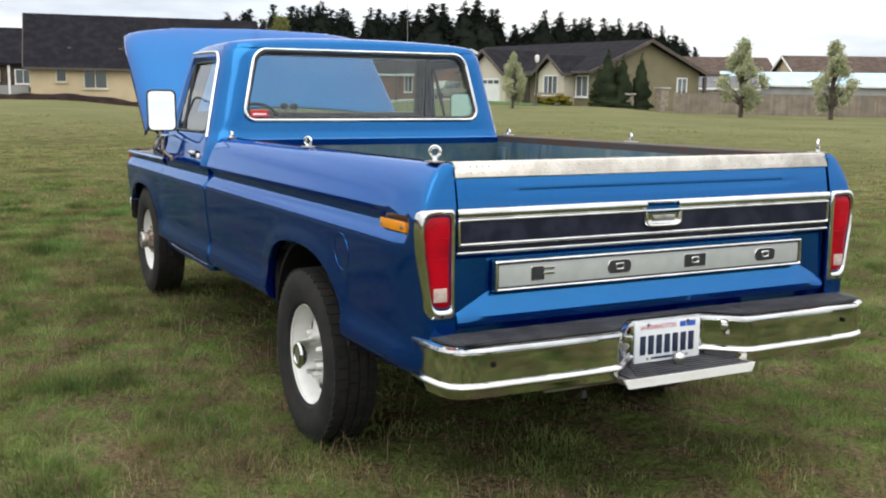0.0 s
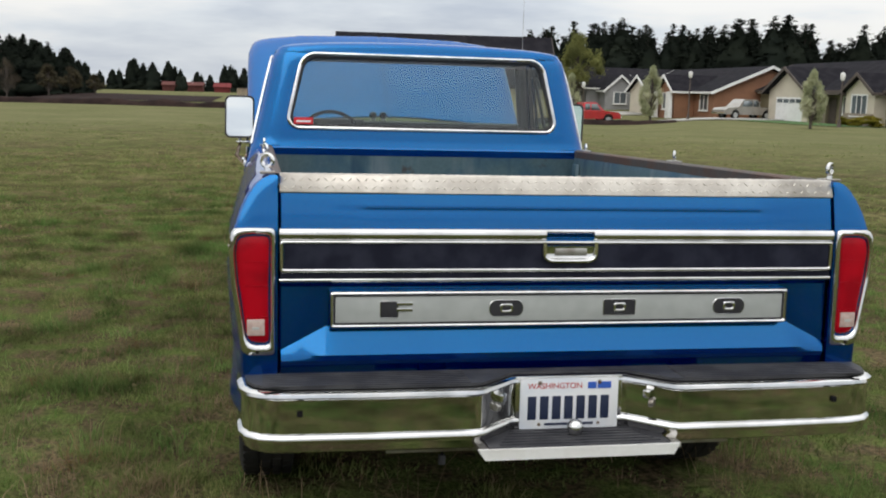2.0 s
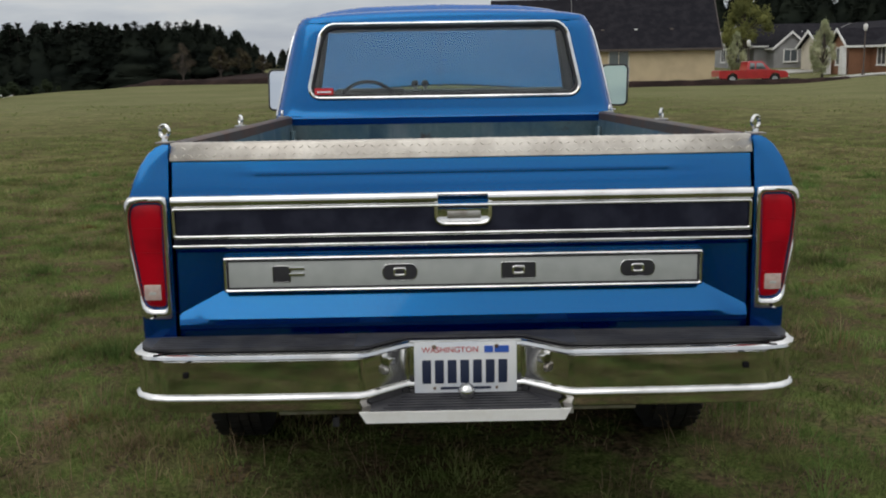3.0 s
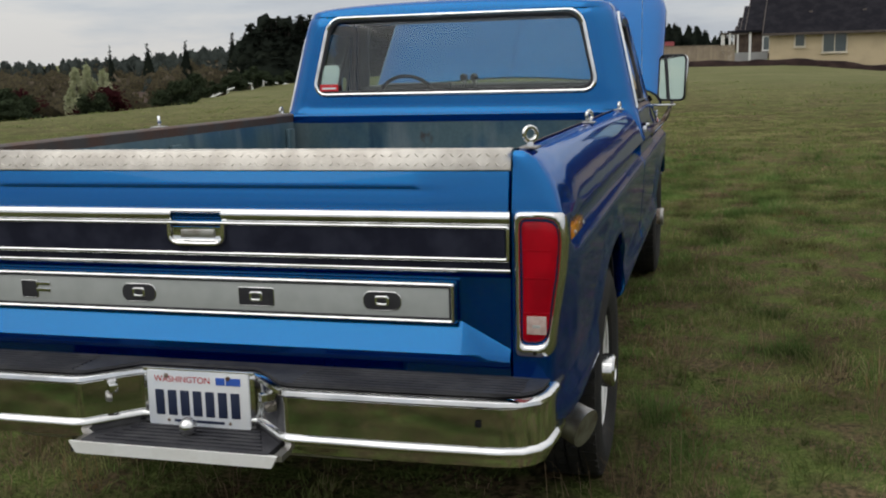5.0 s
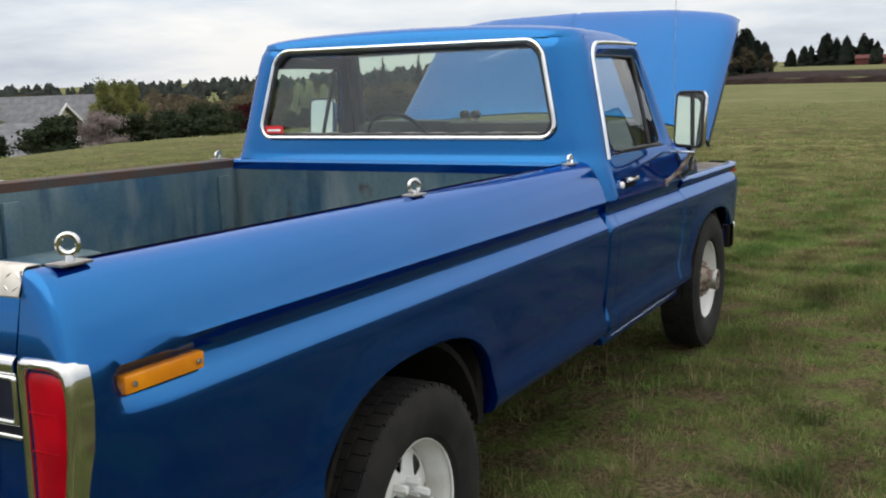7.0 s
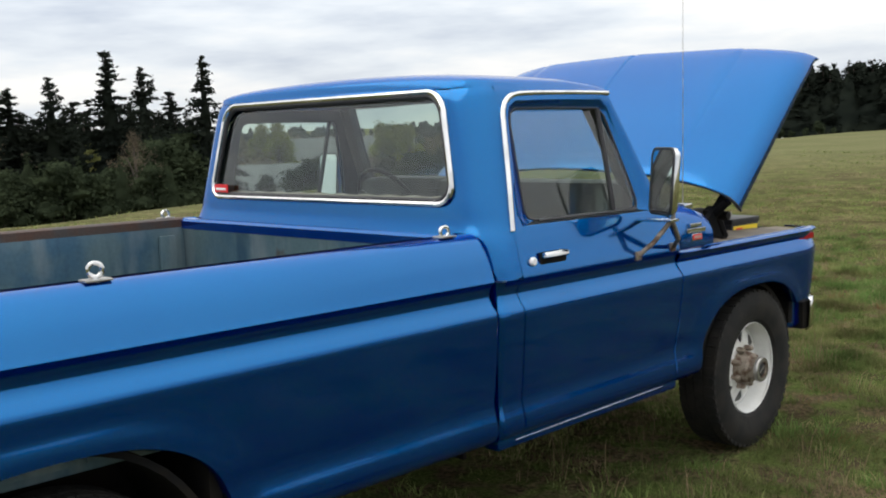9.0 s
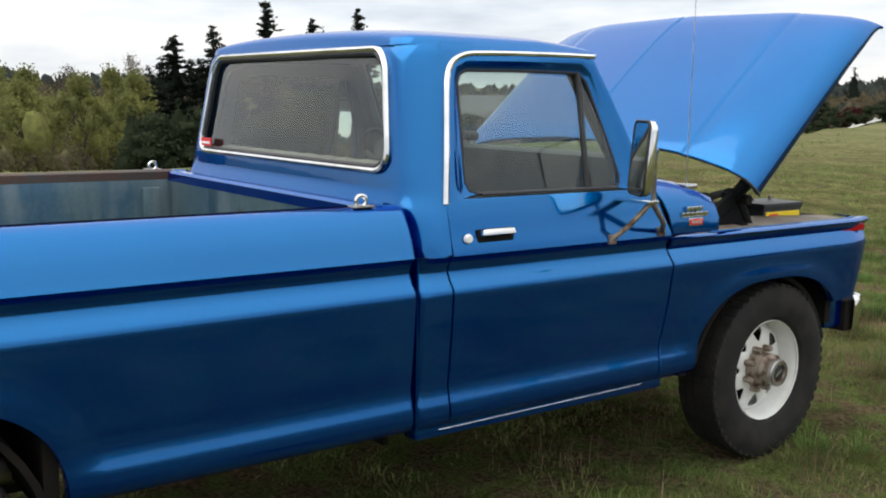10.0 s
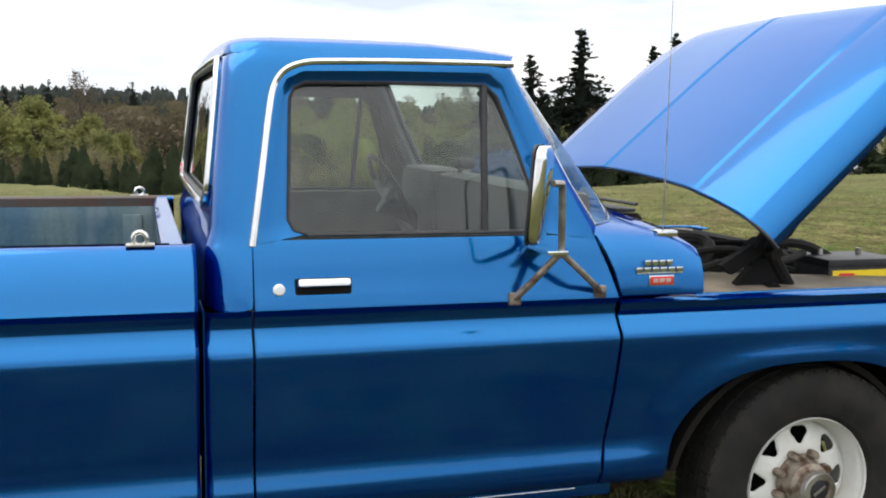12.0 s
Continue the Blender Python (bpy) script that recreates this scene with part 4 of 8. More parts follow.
part("roof", roof(), M["paint"], truck, angle=60)
part("headliner", box(-0.72, 0.72, 2.86, 3.60, 1.750, 1.760), M["interior"], truck)
for s in (-1, 1):
    # side strip of the roof above the gutter
    bm = bmesh.new()
    grid(bm, [[(s * 0.831, y, 1.743), (s * 0.824, y, 1.762), (s * 0.808, y, 1.777 - 0.014 * smooth(3.4, 3.63, y))] for y in (2.93, 3.0, 3.2, 3.4, 3.52, 3.6, 3.63)])
    part("roof_side", bm, M["paint"], truck)
    trim = [(0.953, 2.872, 1.252), (0.912, 2.902, 1.44), (0.868, 2.93, 1.63), (0.856, 2.942, 1.675), (0.848, 2.966, 1.712), (0.842, 3.01, 1.734), (0.840, 3.07, 1.742), (0.836, 3.40, 1.749), (0.828, 3.63, 1.750)]
    part("drip_trim", tube([(s * x, y, z) for x, y, z in rounded_off(trim)], 0.0105, 8), M["chrome"], truck, "bright drip rail trim")
    # windscreen pillar
    bm = bmesh.new()
    inner = [(0.752, 3.622, 1.752), (0.792, 3.715, 1.56), (0.826, 3.800, 1.40), (0.860, 3.868, 1.283)]
    outer = [(0.826, 3.605, 1.752), (0.870, 3.690, 1.58), (0.905, 3.765, 1.42), (0.942, 3.845, 1.272)]
    mid = [((a[0] + b[0]) / 2 + 0.012, (a[1] + b[1]) / 2 + 0.014, (a[2] + b[2]) / 2 + 0.004) for a, b in zip(inner, outer)]
    back = [(a[0] - 0.02, a[1] - 0.05, a[2]) for a in inner]
    grid(bm, [[(s * p[0], p[1], p[2]) for p in row] for row in (outer, mid, inner, back, outer)])
    part("windscreen_pillar", bm, M["paint"], truck)
    part("pillar_cover", tube([(s * (p[0] - 0.005), p[1] - 0.045, p[2]) for p in inner], 0.036, 8), M["interior"], truck)
    part("pillar_gasket", tube([(s * (p[0] + 0.004), p[1] + 0.010, p[2]) for p in inner], 0.013, 8), M["black"], truck)
    part("pillar_moulding", tube([(s * (p[0] + 0.006), p[1] + 0.021, p[2] + 0.004) for p in inner], 0.0035, 6), M["chrome"], truck)

rear_glass = part("rear_window", ring_skin([(x * 0.02, 1.55 + (z - 1.55) * 0.02) for x, z in dense(WIN, 0.06)], lambda p: (p[0] / 0.02, 1.55 + (p[1] - 1.55) / 0.02), [0, 0.5, 1.0], lambda a, z: Vector(cab_fn(a, z)) + Vector((0, 0.012, 0))), M["glass"], truck, "tinted rear window in bright trim")
seal = [Vector(cab_fn(x, z)) for x, z in dense(WIN, 0.05)]
part("window_trim", tube([p + Vector((0, -0.006, 0)) for p in seal], 0.0115, 8, closed=True), M["chrome"], rear_glass, "bright window trim")
part("window_gasket", tube([Vector(cab_fn(x * 0.978, 1.55 + (z - 1.55) * 0.93)) for x, z in dense(WIN, 0.05)], 0.009, 6, closed=True), M["black"], rear_glass)
sticker = part("sticker", box(-0.725, -0.622, 2.757, 2.7605, 1.368, 1.404, 0.0), M["sticker_red"], rear_glass, "small red sticker")
part("sticker_bar", box(-0.712, -0.635, 2.7545, 2.7575, 1.378, 1.388), M["sticker_white"], sticker)

windscreen = bmesh.new()
def screen_bow(x):
    """How far the windscreen bows forward: flat in the middle, turned back hard at its ends."""
    return 0.85 * (1 - abs(x) ** 8) + 0.15 * (1 - x * x)


SCREEN = [-1, -0.98, -0.95, -0.91, -0.86, -0.8, -0.7, -0.55, -0.35, -0.12, 0.12, 0.35, 0.55, 0.7, 0.8, 0.86, 0.91, 0.95, 0.98, 1]
rows = []
for k in (0.0, 0.2, 0.4, 0.6, 0.8, 1.0):
    rows.append([(x * (0.757 + 0.108 * k), 3.622 + 0.246 * k + (0.105 + 0.120 * k) * screen_bow(x), 1.750 - 0.470 * k + 0.015 * (1 - x * x) * (1 - k)) for x in SCREEN])
grid(windscreen, rows)
part("windscreen", windscreen, M["clear_glass"], truck, "clear windscreen")
part("header_moulding", tube([(x, y + 0.004, z + 0.005) for x, y, z in rows[0]], 0.010, 8), M["chrome"], truck)
part("sill_gasket", tube([(x, y + 0.008, z - 0.002) for x, y, z in rows[-1]], 0.014, 8), M["black"], truck)
part("sill_moulding", tube([(x, y + 0.016, z + 0.006) for x, y, z in rows[-1]], 0.006, 6), M["chrome"], truck)
for s in (-0.45, 0.28):
    part("wiper", tube([(s, 4.13, 1.315), (s + 0.10, 4.12, 1.328), (s + 0.42, 4.11, 1.332)], 0.006, 6), M["black"], truck)

# ---- doors ----
DOOR_OUT = [(2.874, 1.256), (2.876, 1.280), (2.880, 1.310), (2.945, 1.660), (2.965, 1.705), (3.02, 1.730), (3.25, 1.738), (3.56, 1.742), (3.615, 1.735), (3.690, 1.58), (3.765, 1.42), (3.81, 1.335), (3.835, 1.292), (3.845, 1.256)]
DOOR_IN = [(3.020, 1.280), (2.985, 1.290), (2.970, 1.318), (2.985, 1.640), (2.998, 1.668), (3.03, 1.684), (3.25, 1.688), (3.545, 1.688), (3.578, 1.655), (3.622, 1.53), (3.664, 1.40), (3.686, 1.32), (3.680, 1.290), (3.655, 1.278)]


def cut_back(bm, y0, y1):
    """Bends the upright joint between door and fender, which runs back at its top and foot; full at y1, none at y0."""
    for v in bm.verts:
        k = min(1.0, max(0.0, (v.co.y - y0) / (y1 - y0)))
        v.co.y -= k * k * interp(v.co.z, ((0.52, 0.040), (0.66, 0.022), (0.80, 0.002), (0.97, -0.014), (1.09, -0.008), (1.15, 0.010), (1.20, 0.030), (1.25, 0.052), (1.30, 0.07)))
    return bm


def door_x(z):
    return interp(z, ((1.26, 0.951), (1.27, 0.948), (1.47, 0.899), (1.66, 0.858), (1.745, 0.836)))


for s in (-1, 1):
    door = part("door", cut_back(side_panel(DOOR_TOP + LOW, [2.871, 2.874, 2.88, 3.2, 3.5, 3.65, 3.75, 3.84, 3.902, 3.906], s, lambda x, y, z: (x - (0.006 if y in (2.871, 3.906) else 0.0), z - 0.005)), 3.55, 3.905), M["paint"], truck)
    bm = bmesh.new()
    rows = []
    for k, d in ((0, 0.0), (0.0, 0.006), (0.35, 0.006), (0.62, -0.004), (0.8, -0.010), (1.0, -0.012), (1.0, -0.03)):
        rows.append([(s * (door_x(o[1] + (i[1] - o[1]) * k) + d), o[0] + (i[0] - o[0]) * k, o[1] + (i[1] - o[1]) * k) for o, i in zip(DOOR_OUT, DOOR_IN)])
    grid(bm, rows)
    frame_ob = part("window_frame", bm, M["paint"], door)
    bm = bmesh.new()
    grid(bm, [[(s * (door_x(o[1] + (i[1] - o[1]) * k) + d), o[0] + (i[0] - o[0]) * k, o[1] + (i[1] - o[1]) * k) for o, i in zip(DOOR_OUT, DOOR_IN)] for k, d in ((0.0, -0.012), (0.05, -0.035), (0.6, -0.040), (1.02, -0.034))])
    part("inner_frame", bm, M["interior"], door)
    seal = [(s * (door_x(z) - 0.014), y, z) for y, z in DOOR_IN]
    part("window_seal", tube(seal + [seal[0]], 0.006, 6), M["black"], door)
    bm = bmesh.new()
    rows = []
    for k in (1.0, 0.85, 0.65, 0.4, 0.15):
        rows.append([(s * (0.927 - 0.245 * (z - 1.28) + 0.009 * (1 - ((z - 1.483) / 0.205) ** 2)), y, z) for y, z in ((3.33 + (p[0] - 3.33) * k, 1.483 + (p[1] - 1.483) * k) for p in dense(DOOR_IN, 0.10))])
    vs = grid(bm, rows, close=True)
    bm.faces.new(vs[-1])
    part("door_glass", bm, M["clear_glass"], door)
    part("vent_post", tube([(s * (door_x(1.28) - 0.014), 3.520, 1.278), (s * (door_x(1.68) - 0.014), 3.540, 1.685)], 0.011, 8), M["black"], door)
    part("belt_strip", tube([(s * 0.951, 3.02, 1.279), (s * 0.951, 3.655, 1.279)], 0.005, 6), M["black"], door)
    part("inner_panel", box(min(s * 0.90, s * 0.93), max(s * 0.90, s * 0.93), 2.89, 3.88, 0.60, 1.27, 0.01), M["interior"], door)
    hx = s * 0.99
    h = part("door_handle", box(min(s * 0.986, s * 1.012), max(s * 0.986, s * 1.012), 2.984, 3.124, 1.142, 1.164, 0.008, Matrix.Translation((hx, 0, 1.153)) @ pose(0, 0, 0, 0, -s * 24, 0) @ Matrix.Translation((-hx, 0, -1.153))), M["chrome"], door, "chrome door handle")
    part("handle_cup", box(min(s * 0.975, s * 0.992), max(s * 0.975, s * 0.992), 2.979, 3.130, 1.124, 1.169, 0.007), M["under"], door)
    # chrome lock in plain white: its bright reflection is put into the colour
    part("lock", lathe([(0.0, 1.0), (0.012, 0.999), (0.0155, 0.994), (0.016, 0.985)], 16, Matrix.Translation((0, 2.937, 1.141)) @ Matrix.Diagonal((s, 1, 1, 1))), M["sticker_white"], door)
    # camper mirror on its bracket
    face_y = 3.60 if s > 0 else 3.68
    dy = face_y - 3.60
    MX = 1.10 if s > 0 else 1.035
    AIM = pose(0, 0, 0, 0, 0, -30 if s > 0 else -6) @ pose(0, 0, 0, -4, 0, 0)
    HEAD = Matrix.Translation((s * MX, face_y, 1.262)) @ AIM
    bm = bmesh.new()
    rows = [[HEAD @ Vector((x * k, y, 0.133 + (z - 0.133) * k)) for x, z in rounded(-0.090, 0.090, 0.002, 0.264, 0.034)] for k, y in ((0.97, -0.006), (1.0, 0.0), (1.0, 0.012), (0.96, 0.020), (0.85, 0.026), (0.5, 0.030))]
    vs = grid(bm, rows, close=True)
    bm.faces.new(vs[0])
    bm.faces.new(vs[-1])
    mirror = part("door_mirror", bm, M["chrome"], door, "tall camper mirror on rusty bracket")
    bm = bmesh.new()
    add_prism(bm, rounded(-0.082, 0.082, 0.011, 0.255, 0.028), 0.004, HEAD @ Matrix.Translation((0, -0.0065, 0)) @ REAR)
    part("mirror_glass", bm, M["mirror"], mirror)
    part("mirror_rim", frame_prism(rounded(-0.092, 0.092, 0.0, 0.266, 0.034), rounded(-0.081, 0.081, 0.012, 0.254, 0.027), 0.008, Matrix.Translation((s * MX, face_y, 1.262)) @ AIM @ Matrix.Translation((0, -0.006, 0)) @ REAR), M["black"], mirror)
    part("bracket", tube([(s * (MX + 0.02), 3.645 + dy, 1.425), (s * (MX + 0.01), 3.675 + dy, 1.423), (s * MX, 3.68 + dy, 1.405), (s * MX, 3.683 + dy * 0.6, 1.237)], 0.010, 8), M["steel"], mirror)
    part("foot_bar", tube([(s * (MX - 0.005), 3.683, 1.237), (s * 1.05, 3.62, 1.15), (s * 1.0, 3.590, 1.098)], 0.010, 8), M["hub"], mirror, "rusty steel bracket leg")
    part("foot_bar", tube([(s * (MX - 0.005), 3.683, 1.237), (s * 1.06, 3.79, 1.15), (s * 1.0, 3.85, 1.110)], 0.010, 8), M["hub"], mirror, "rusty steel bracket leg")
    part("top_arm", box(min(s * 0.95, s * (MX + 0.02)), max(s * 0.95, s * (MX + 0.02)), 3.635, 3.695, 1.232, 1.244, 0.003), M["chrome"], mirror)
    for y, z in ((3.590, 1.096), (3.85, 1.108)):
        part("foot", box(min(s * 0.985, s * 1.005), max(s * 0.985, s * 1.005), y - 0.018, y + 0.018, z - 0.018, z + 0.018, 0.005), M["hub"], mirror)
    part("rocker", box(min(s * 0.90, s * 0.972), max(s * 0.90, s * 0.972), 2.75, 3.92, 0.488, 0.535, 0.012), M["paint"], truck)
    part("rocker_trim", tube([(s * 0.976, 2.84, 0.514), (s * 0.976, 3.80, 0.520)], 0.0012, 6), M["chrome"], truck)

# ---- front fenders, cowl and nose ----
fen_ys = sorted(set([3.910, 3.913, 3.93, 3.97, 4.0, 4.03, 4.06] + around(*FRONT_ARCH[:2]) + [5.09, 5.14, 5.20, 5.23, 5.26, 5.29, 5.31, 5.322]))


def fender_shape(x, y, z):
    x -= 0.006 if y == 3.910 else 0.0
    k = smooth(5.09, 5.322, y)
    return x - 0.04 * k * k, z - 0.005


def front_cut(y):
    a = arch(y, *FRONT_ARCH)
    return max(a or 0.0, 0.72 + max(0.0, y - 5.2) * 2.75) if y > 4.9 else a


for s in (-1, 1):
    fender = part("front_fender", cut_back(side_panel(FENDER_TOP + FENDER_LOW, fen_ys, s, fender_shape, front_cut, swell=FRONT_ARCH), 4.06, 3.910), M["paint"], truck, solid=0.004)
    part("wheel_well", half_ring(0.45, 0.58, 0.955, 4.575, 0.41, s), M["under"], fender)
    part("well_back", box(min(s * 0.55, s * 0.58), max(s * 0.55, s * 0.58), 4.05, 5.08, 0.45, 0.90), M["under"], fender)
    for y in (4.06, 5.05):
        part("well_end", box(min(s * 0.57, s * 0.94), max(s * 0.57, s * 0.94), y, y + 0.04, 0.50 if y < 5 else 0.60, 0.76 if y < 5 else 0.98), M["under"], fender)
    part("valance", box(min(s * 0.84, s * 0.925), max(s * 0.84, s * 0.925), 5.075, 5.215, 0.565, 0.735, 0.02), M["paint"], fender)
    part("fender_lip", tube([(s * 0.944, 4.19, 1.078), (s * 0.944, 5.08, 1.078), (s * 0.92, 5.26, 1.078), (s * 0.80, 5.29, 1.078)], 0.005, 6), M["paint"], fender)
    part("marker_lamp", box(min(s * 0.930, s * 0.972), max(s * 0.930, s * 0.972), 5.09, 5.268, 1.022, 1.054, 0.006), M["red_lens"], fender, "red side marker lamp")
    bm = bmesh.new()
    rows = []
    for y in spaced(4.12, 5.2, 6):
        f = (y - 4.12) / 1.08
        a = 0.62 + 0.18 * f
        rows.append([(s * 0.945, y, 1.070), (s * (0.945 + a) / 2, y, 1.086 - 0.010 * f), (s * a, y, 1.108 - 0.028 * f), (s * (a - 0.02), y, 1.098 - 0.028 * f), (s * (a - 0.03), y, 0.78)])
    grid(bm, rows)
    part("apron", bm, M["primer"], fender, "tan inner fender apron")
    # side of the cowl, with its badge
    bm = bmesh.new()
    rows = []
    for y in (3.911, 3.914, 3.96, 4.02, 4.10, 4.17, 4.186, 4.19):
        d = 0.006 if y in (3.911, 4.19) else 0.0
        top = interp(y, ((3.911, 1.280), (4.04, 1.272), (4.13, 1.256), (4.19, 1.228)))
        k = (top - 1.095) / 0.16
        rows.append([(s * (0.990 - d), y, 1.089), (s * (0.998 - d), y, 1.095), (s * (0.994 - d), y, 1.095 + 0.06 * k), (s * (0.975 - d), y, 1.095 + 0.11 * k), (s * (0.945 - d), y, 1.095 + 0.145 * k), (s * (0.90 - d), y, top), (s * 0.82, y, top + 0.014), (s * 0.60, y, top + 0.036), (0.0, y, top + 0.052)])
    grid(bm, rows)
    cowl = part("cowl", cut_back(bm, 4.10, 3.911), M["paint"], truck)
    badge = part("badge", box(min(s * 0.990, s * 0.999), max(s * 0.990, s * 0.999), 3.966, 4.114, 1.154, 1.158, 0.001), M["chrome"], cowl, "chrome model badge")
    for z0, z1, y0, n, step in ((1.158, 1.174, 3.962, 6, 0.026), (1.178, 1.195, 3.990, 4, 0.023)):
        for k in range(n):
            part("badge_block", box(min(s * 0.988, s * 1.001), max(s * 0.988, s * 1.001), y0 + step * k, y0 + step * (k + 0.80), z0, z1, 0.002), M["chrome"], badge)
    part("badge_rim", box(min(s * 0.990, s * 1.000), max(s * 0.990, s * 1.000), 4.004, 4.086, 1.119, 1.150, 0.002), M["chrome"], badge)
    part("badge_field", box(min(s * 0.996, s * 1.002), max(s * 0.996, s * 1.002), 4.009, 4.081, 1.123, 1.146, 0.001), M["sticker_red"], badge, "red field with pale blocks")
    for k in range(3):
        part("badge_block", box(min(s * 0.999, s * 1.004), max(s * 0.999, s * 1.004), 4.017 + 0.020 * k, 4.032 + 0.020 * k, 1.128, 1.141, 0.001), M["white_lens"], badge)

part("cowl_grille", box(-0.62, 0.62, 4.08, 4.15, 1.300, 1.312, 0.004), M["black"], truck)
antenna = part("antenna", tube([(0.895, 4.10, 1.25), (0.895, 4.101, 1.62), (0.895, 4.102, 2.30)], [0.0024, 0.0016, 0.0011], 6), M["steel"], truck)
part("antenna_base", box(0.865, 0.925, 4.065, 4.135, 1.252, 1.272, 0.006), M["chrome"], antenna)
part("firewall", box(-0.86, 0.86, 4.10, 4.12, 0.52, 1.22), M["under"], truck)
nose = part("grille_support", box(-0.86, 0.86, 5.19, 5.27, 0.60, 1.07, 0.01), M["under"], truck)
part("grille", box(-0.84, 0.84, 5.27, 5.295, 0.70, 1.05, 0.01), M["chrome"], nose)
bumper_f = [(-0.962, 5.235), (-0.958, 5.285), (-0.935, 5.335), (-0.88, 5.365), (-0.7, 5.39), (0.0, 5.42), (0.7, 5.39), (0.88, 5.365), (0.935, 5.335), (0.958, 5.285), (0.962, 5.235)]
bumper_front = part("front_bumper", sweep(bumper_f[::-1], [(-0.02, 0.712), (0.004, 0.708), (0.012, 0.69), (0.010, 0.62), (0.006, 0.56), (-0.015, 0.535)]), M["chrome"], truck, "chrome front bumper", solid=0.005)
# dark boxes added in the bumper's open ends, standing for the shade inside
for x in (-0.9, 0.9):
    part("bumper_bracket", box(x - 0.055, x + 0.048, 5.20, 5.325, 0.545, 0.69, 0.01), M["under"], bumper_front)

# ---- raised hood ----
HOOD_AT, HOOD_TILT = Vector((0, 4.424, 1.221)), 42.7
hood_m = Matrix.Translation(HOOD_AT) @ pose(0, 0, 0, HOOD_TILT, 0, 0)
SECT = [(1.0, 0.0), (0.996, 0.14), (0.985, 0.27), (0.965, 0.40), (0.94, 0.49), (0.90, 0.575), (0.85, 0.64), (0.78, 0.715), (0.72, 0.77), (0.685, 0.790), (0.670, 0.793), (0.655, 0.830), (0.60, 0.856), (0.45, 0.90), (0.25, 0.942), (0.10, 0.972), (0.016, 0.985), (0.007, 0.950), (0.0, 0.948)]
HOOD = ((0.0, 0.212, 0.0), (0.01, 0.214, 0.0), (0.10, 0.213, 0.0), (0.4, 0.205, 0.0), (0.62, 0.198, 0.0), (0.80, 0.186, 0.0), (0.94, 0.170, -0.008), (1.02, 0.156, -0.026), (1.06, 0.141, -0.042), (1.085, 0.116, -0.055), (1.10, 0.075, -0.062), (1.104, 0.045, -0.066))


def hood_rows():
    """Rows of the hood from its rear edge to its nose: way along, height of the middle, height of the side."""
    rows = []
    for u, top, low in HOOD:
        w = 1.0 - 0.03 * smooth(0.9, 1.104, u)
        half = []
        for x, f in SECT:
            y = u + 0.065 * (1 - x ** 2) * (1 - smooth(0.0, 0.35, u)) - 0.022 * (1 - x ** 2) * smooth(0.9, 1.1, u) + 0.03 * (1 - min(1.0, f * 2.0)) * smooth(0.9, 1.1, u)
            half.append((x * w, y, low + f * (top - low)))
        rows.append([(-x, y, z) for x, y, z in half] + [(x, y, z) for x, y, z in half[-2::-1]])
    return rows


bm = bmesh.new()
grid(bm, hood_rows())
bmesh.ops.transform(bm, matrix=hood_m, verts=bm.verts)
hood = part("hood", bm, M["paint"], truck, "raised blue hood", angle=20, solid=0.012)
bm = bmesh.new()
edge = hood_rows()[0]
add_tube(bm, [hood_m @ Vector((x, y + 0.004, z - 0.006)) for x, y, z in edge], 0.006, 6)
part("rear_seal", bm, M["black"], hood)
for s in (-1, 1):
    bm = bmesh.new()
    p = hood_m @ Vector((s * 0.93, 0.04, 0.02))
    # a bent plate arm with its two links, bolted to the apron
    for x0, x1, pts in ((0.80, 0.815, [(4.40, 1.02), (4.58, 1.02), (4.60, 1.10), (4.56, 1.17), (4.48, 1.235), (4.44, 1.215), (4.46, 1.14), (4.40, 1.08)]), (0.83, 0.842, [(4.33, 1.15), (4.37, 1.12), (4.58, 1.24), (4.62, 1.30), (4.57, 1.31), (4.50, 1.25)])):
        add_prism(bm, pts, s * (x1 - x0) * 2.2, Matrix(((0, 0, 1, s * x0), (1, 0, 0, 0), (0, 1, 0, 0), (0, 0, 0, 1))))
    add_tube(bm, [(s * 0.80, 4.52, 1.06), (s * 0.87, 4.52, 1.06)], 0.03, 10)
    add_tube(bm, [(s * 0.80, 4.50, 1.19), (s * 0.90, 4.50, 1.19)], 0.022, 8)
    add_tube(bm, [(s * 0.82, 4.60, 1.07), (s * 0.82, 4.52, 1.19)], 0.026, 10)
    add_tube(bm, [(s * 0.84, 4.47, 1.20), p], [0.024, 0.02], 8)
    part("hinge", bm, M["under"], hood)

# ---- engine bay ----
engine = part("engine", box(-0.30, 0.30, 4.20, 4.95, 0.70, 0.98, 0.03), M["under"], truck)
part("air_cleaner", lathe([(0.0, 0.13), (0.19, 0.13), (0.20, 0.11), (0.20, 0.02), (0.17, 0.0), (0.05, -0.05)], 28, Matrix.Translation((0.0, 4.55, 1.03)) @ pose(0, 0, 0, 0, -90, 0)), M["under"], engine)
for s in (-1, 1):
    part("valve_cover", box(min(s * 0.16, s * 0.34), max(s * 0.16, s * 0.34), 4.28, 4.88, 0.94, 1.06, 0.025), M["interior"], engine)
part("radiator", box(-0.42, 0.42, 5.02, 5.10, 0.66, 1.10, 0.008), M["under"], engine)
part("hose", tube([(0.30, 5.0, 1.06), (0.26, 4.93, 1.10), (0.12, 4.86, 1.08)], 0.028, 10), M["rubber"], engine)
part("hose", tube([(0.45, 4.12, 1.12), (0.40, 4.30, 1.16), (0.25, 4.45, 1.14)], 0.018, 8), M["rubber"], engine)
part("cable", tube([(0.62, 4.74, 1.17), (0.52, 4.62, 1.18), (0.38, 4.40, 1.17), (0.30, 4.16, 1.13)], 0.008, 6), M["rubber"], engine)
loom = random.Random(17)
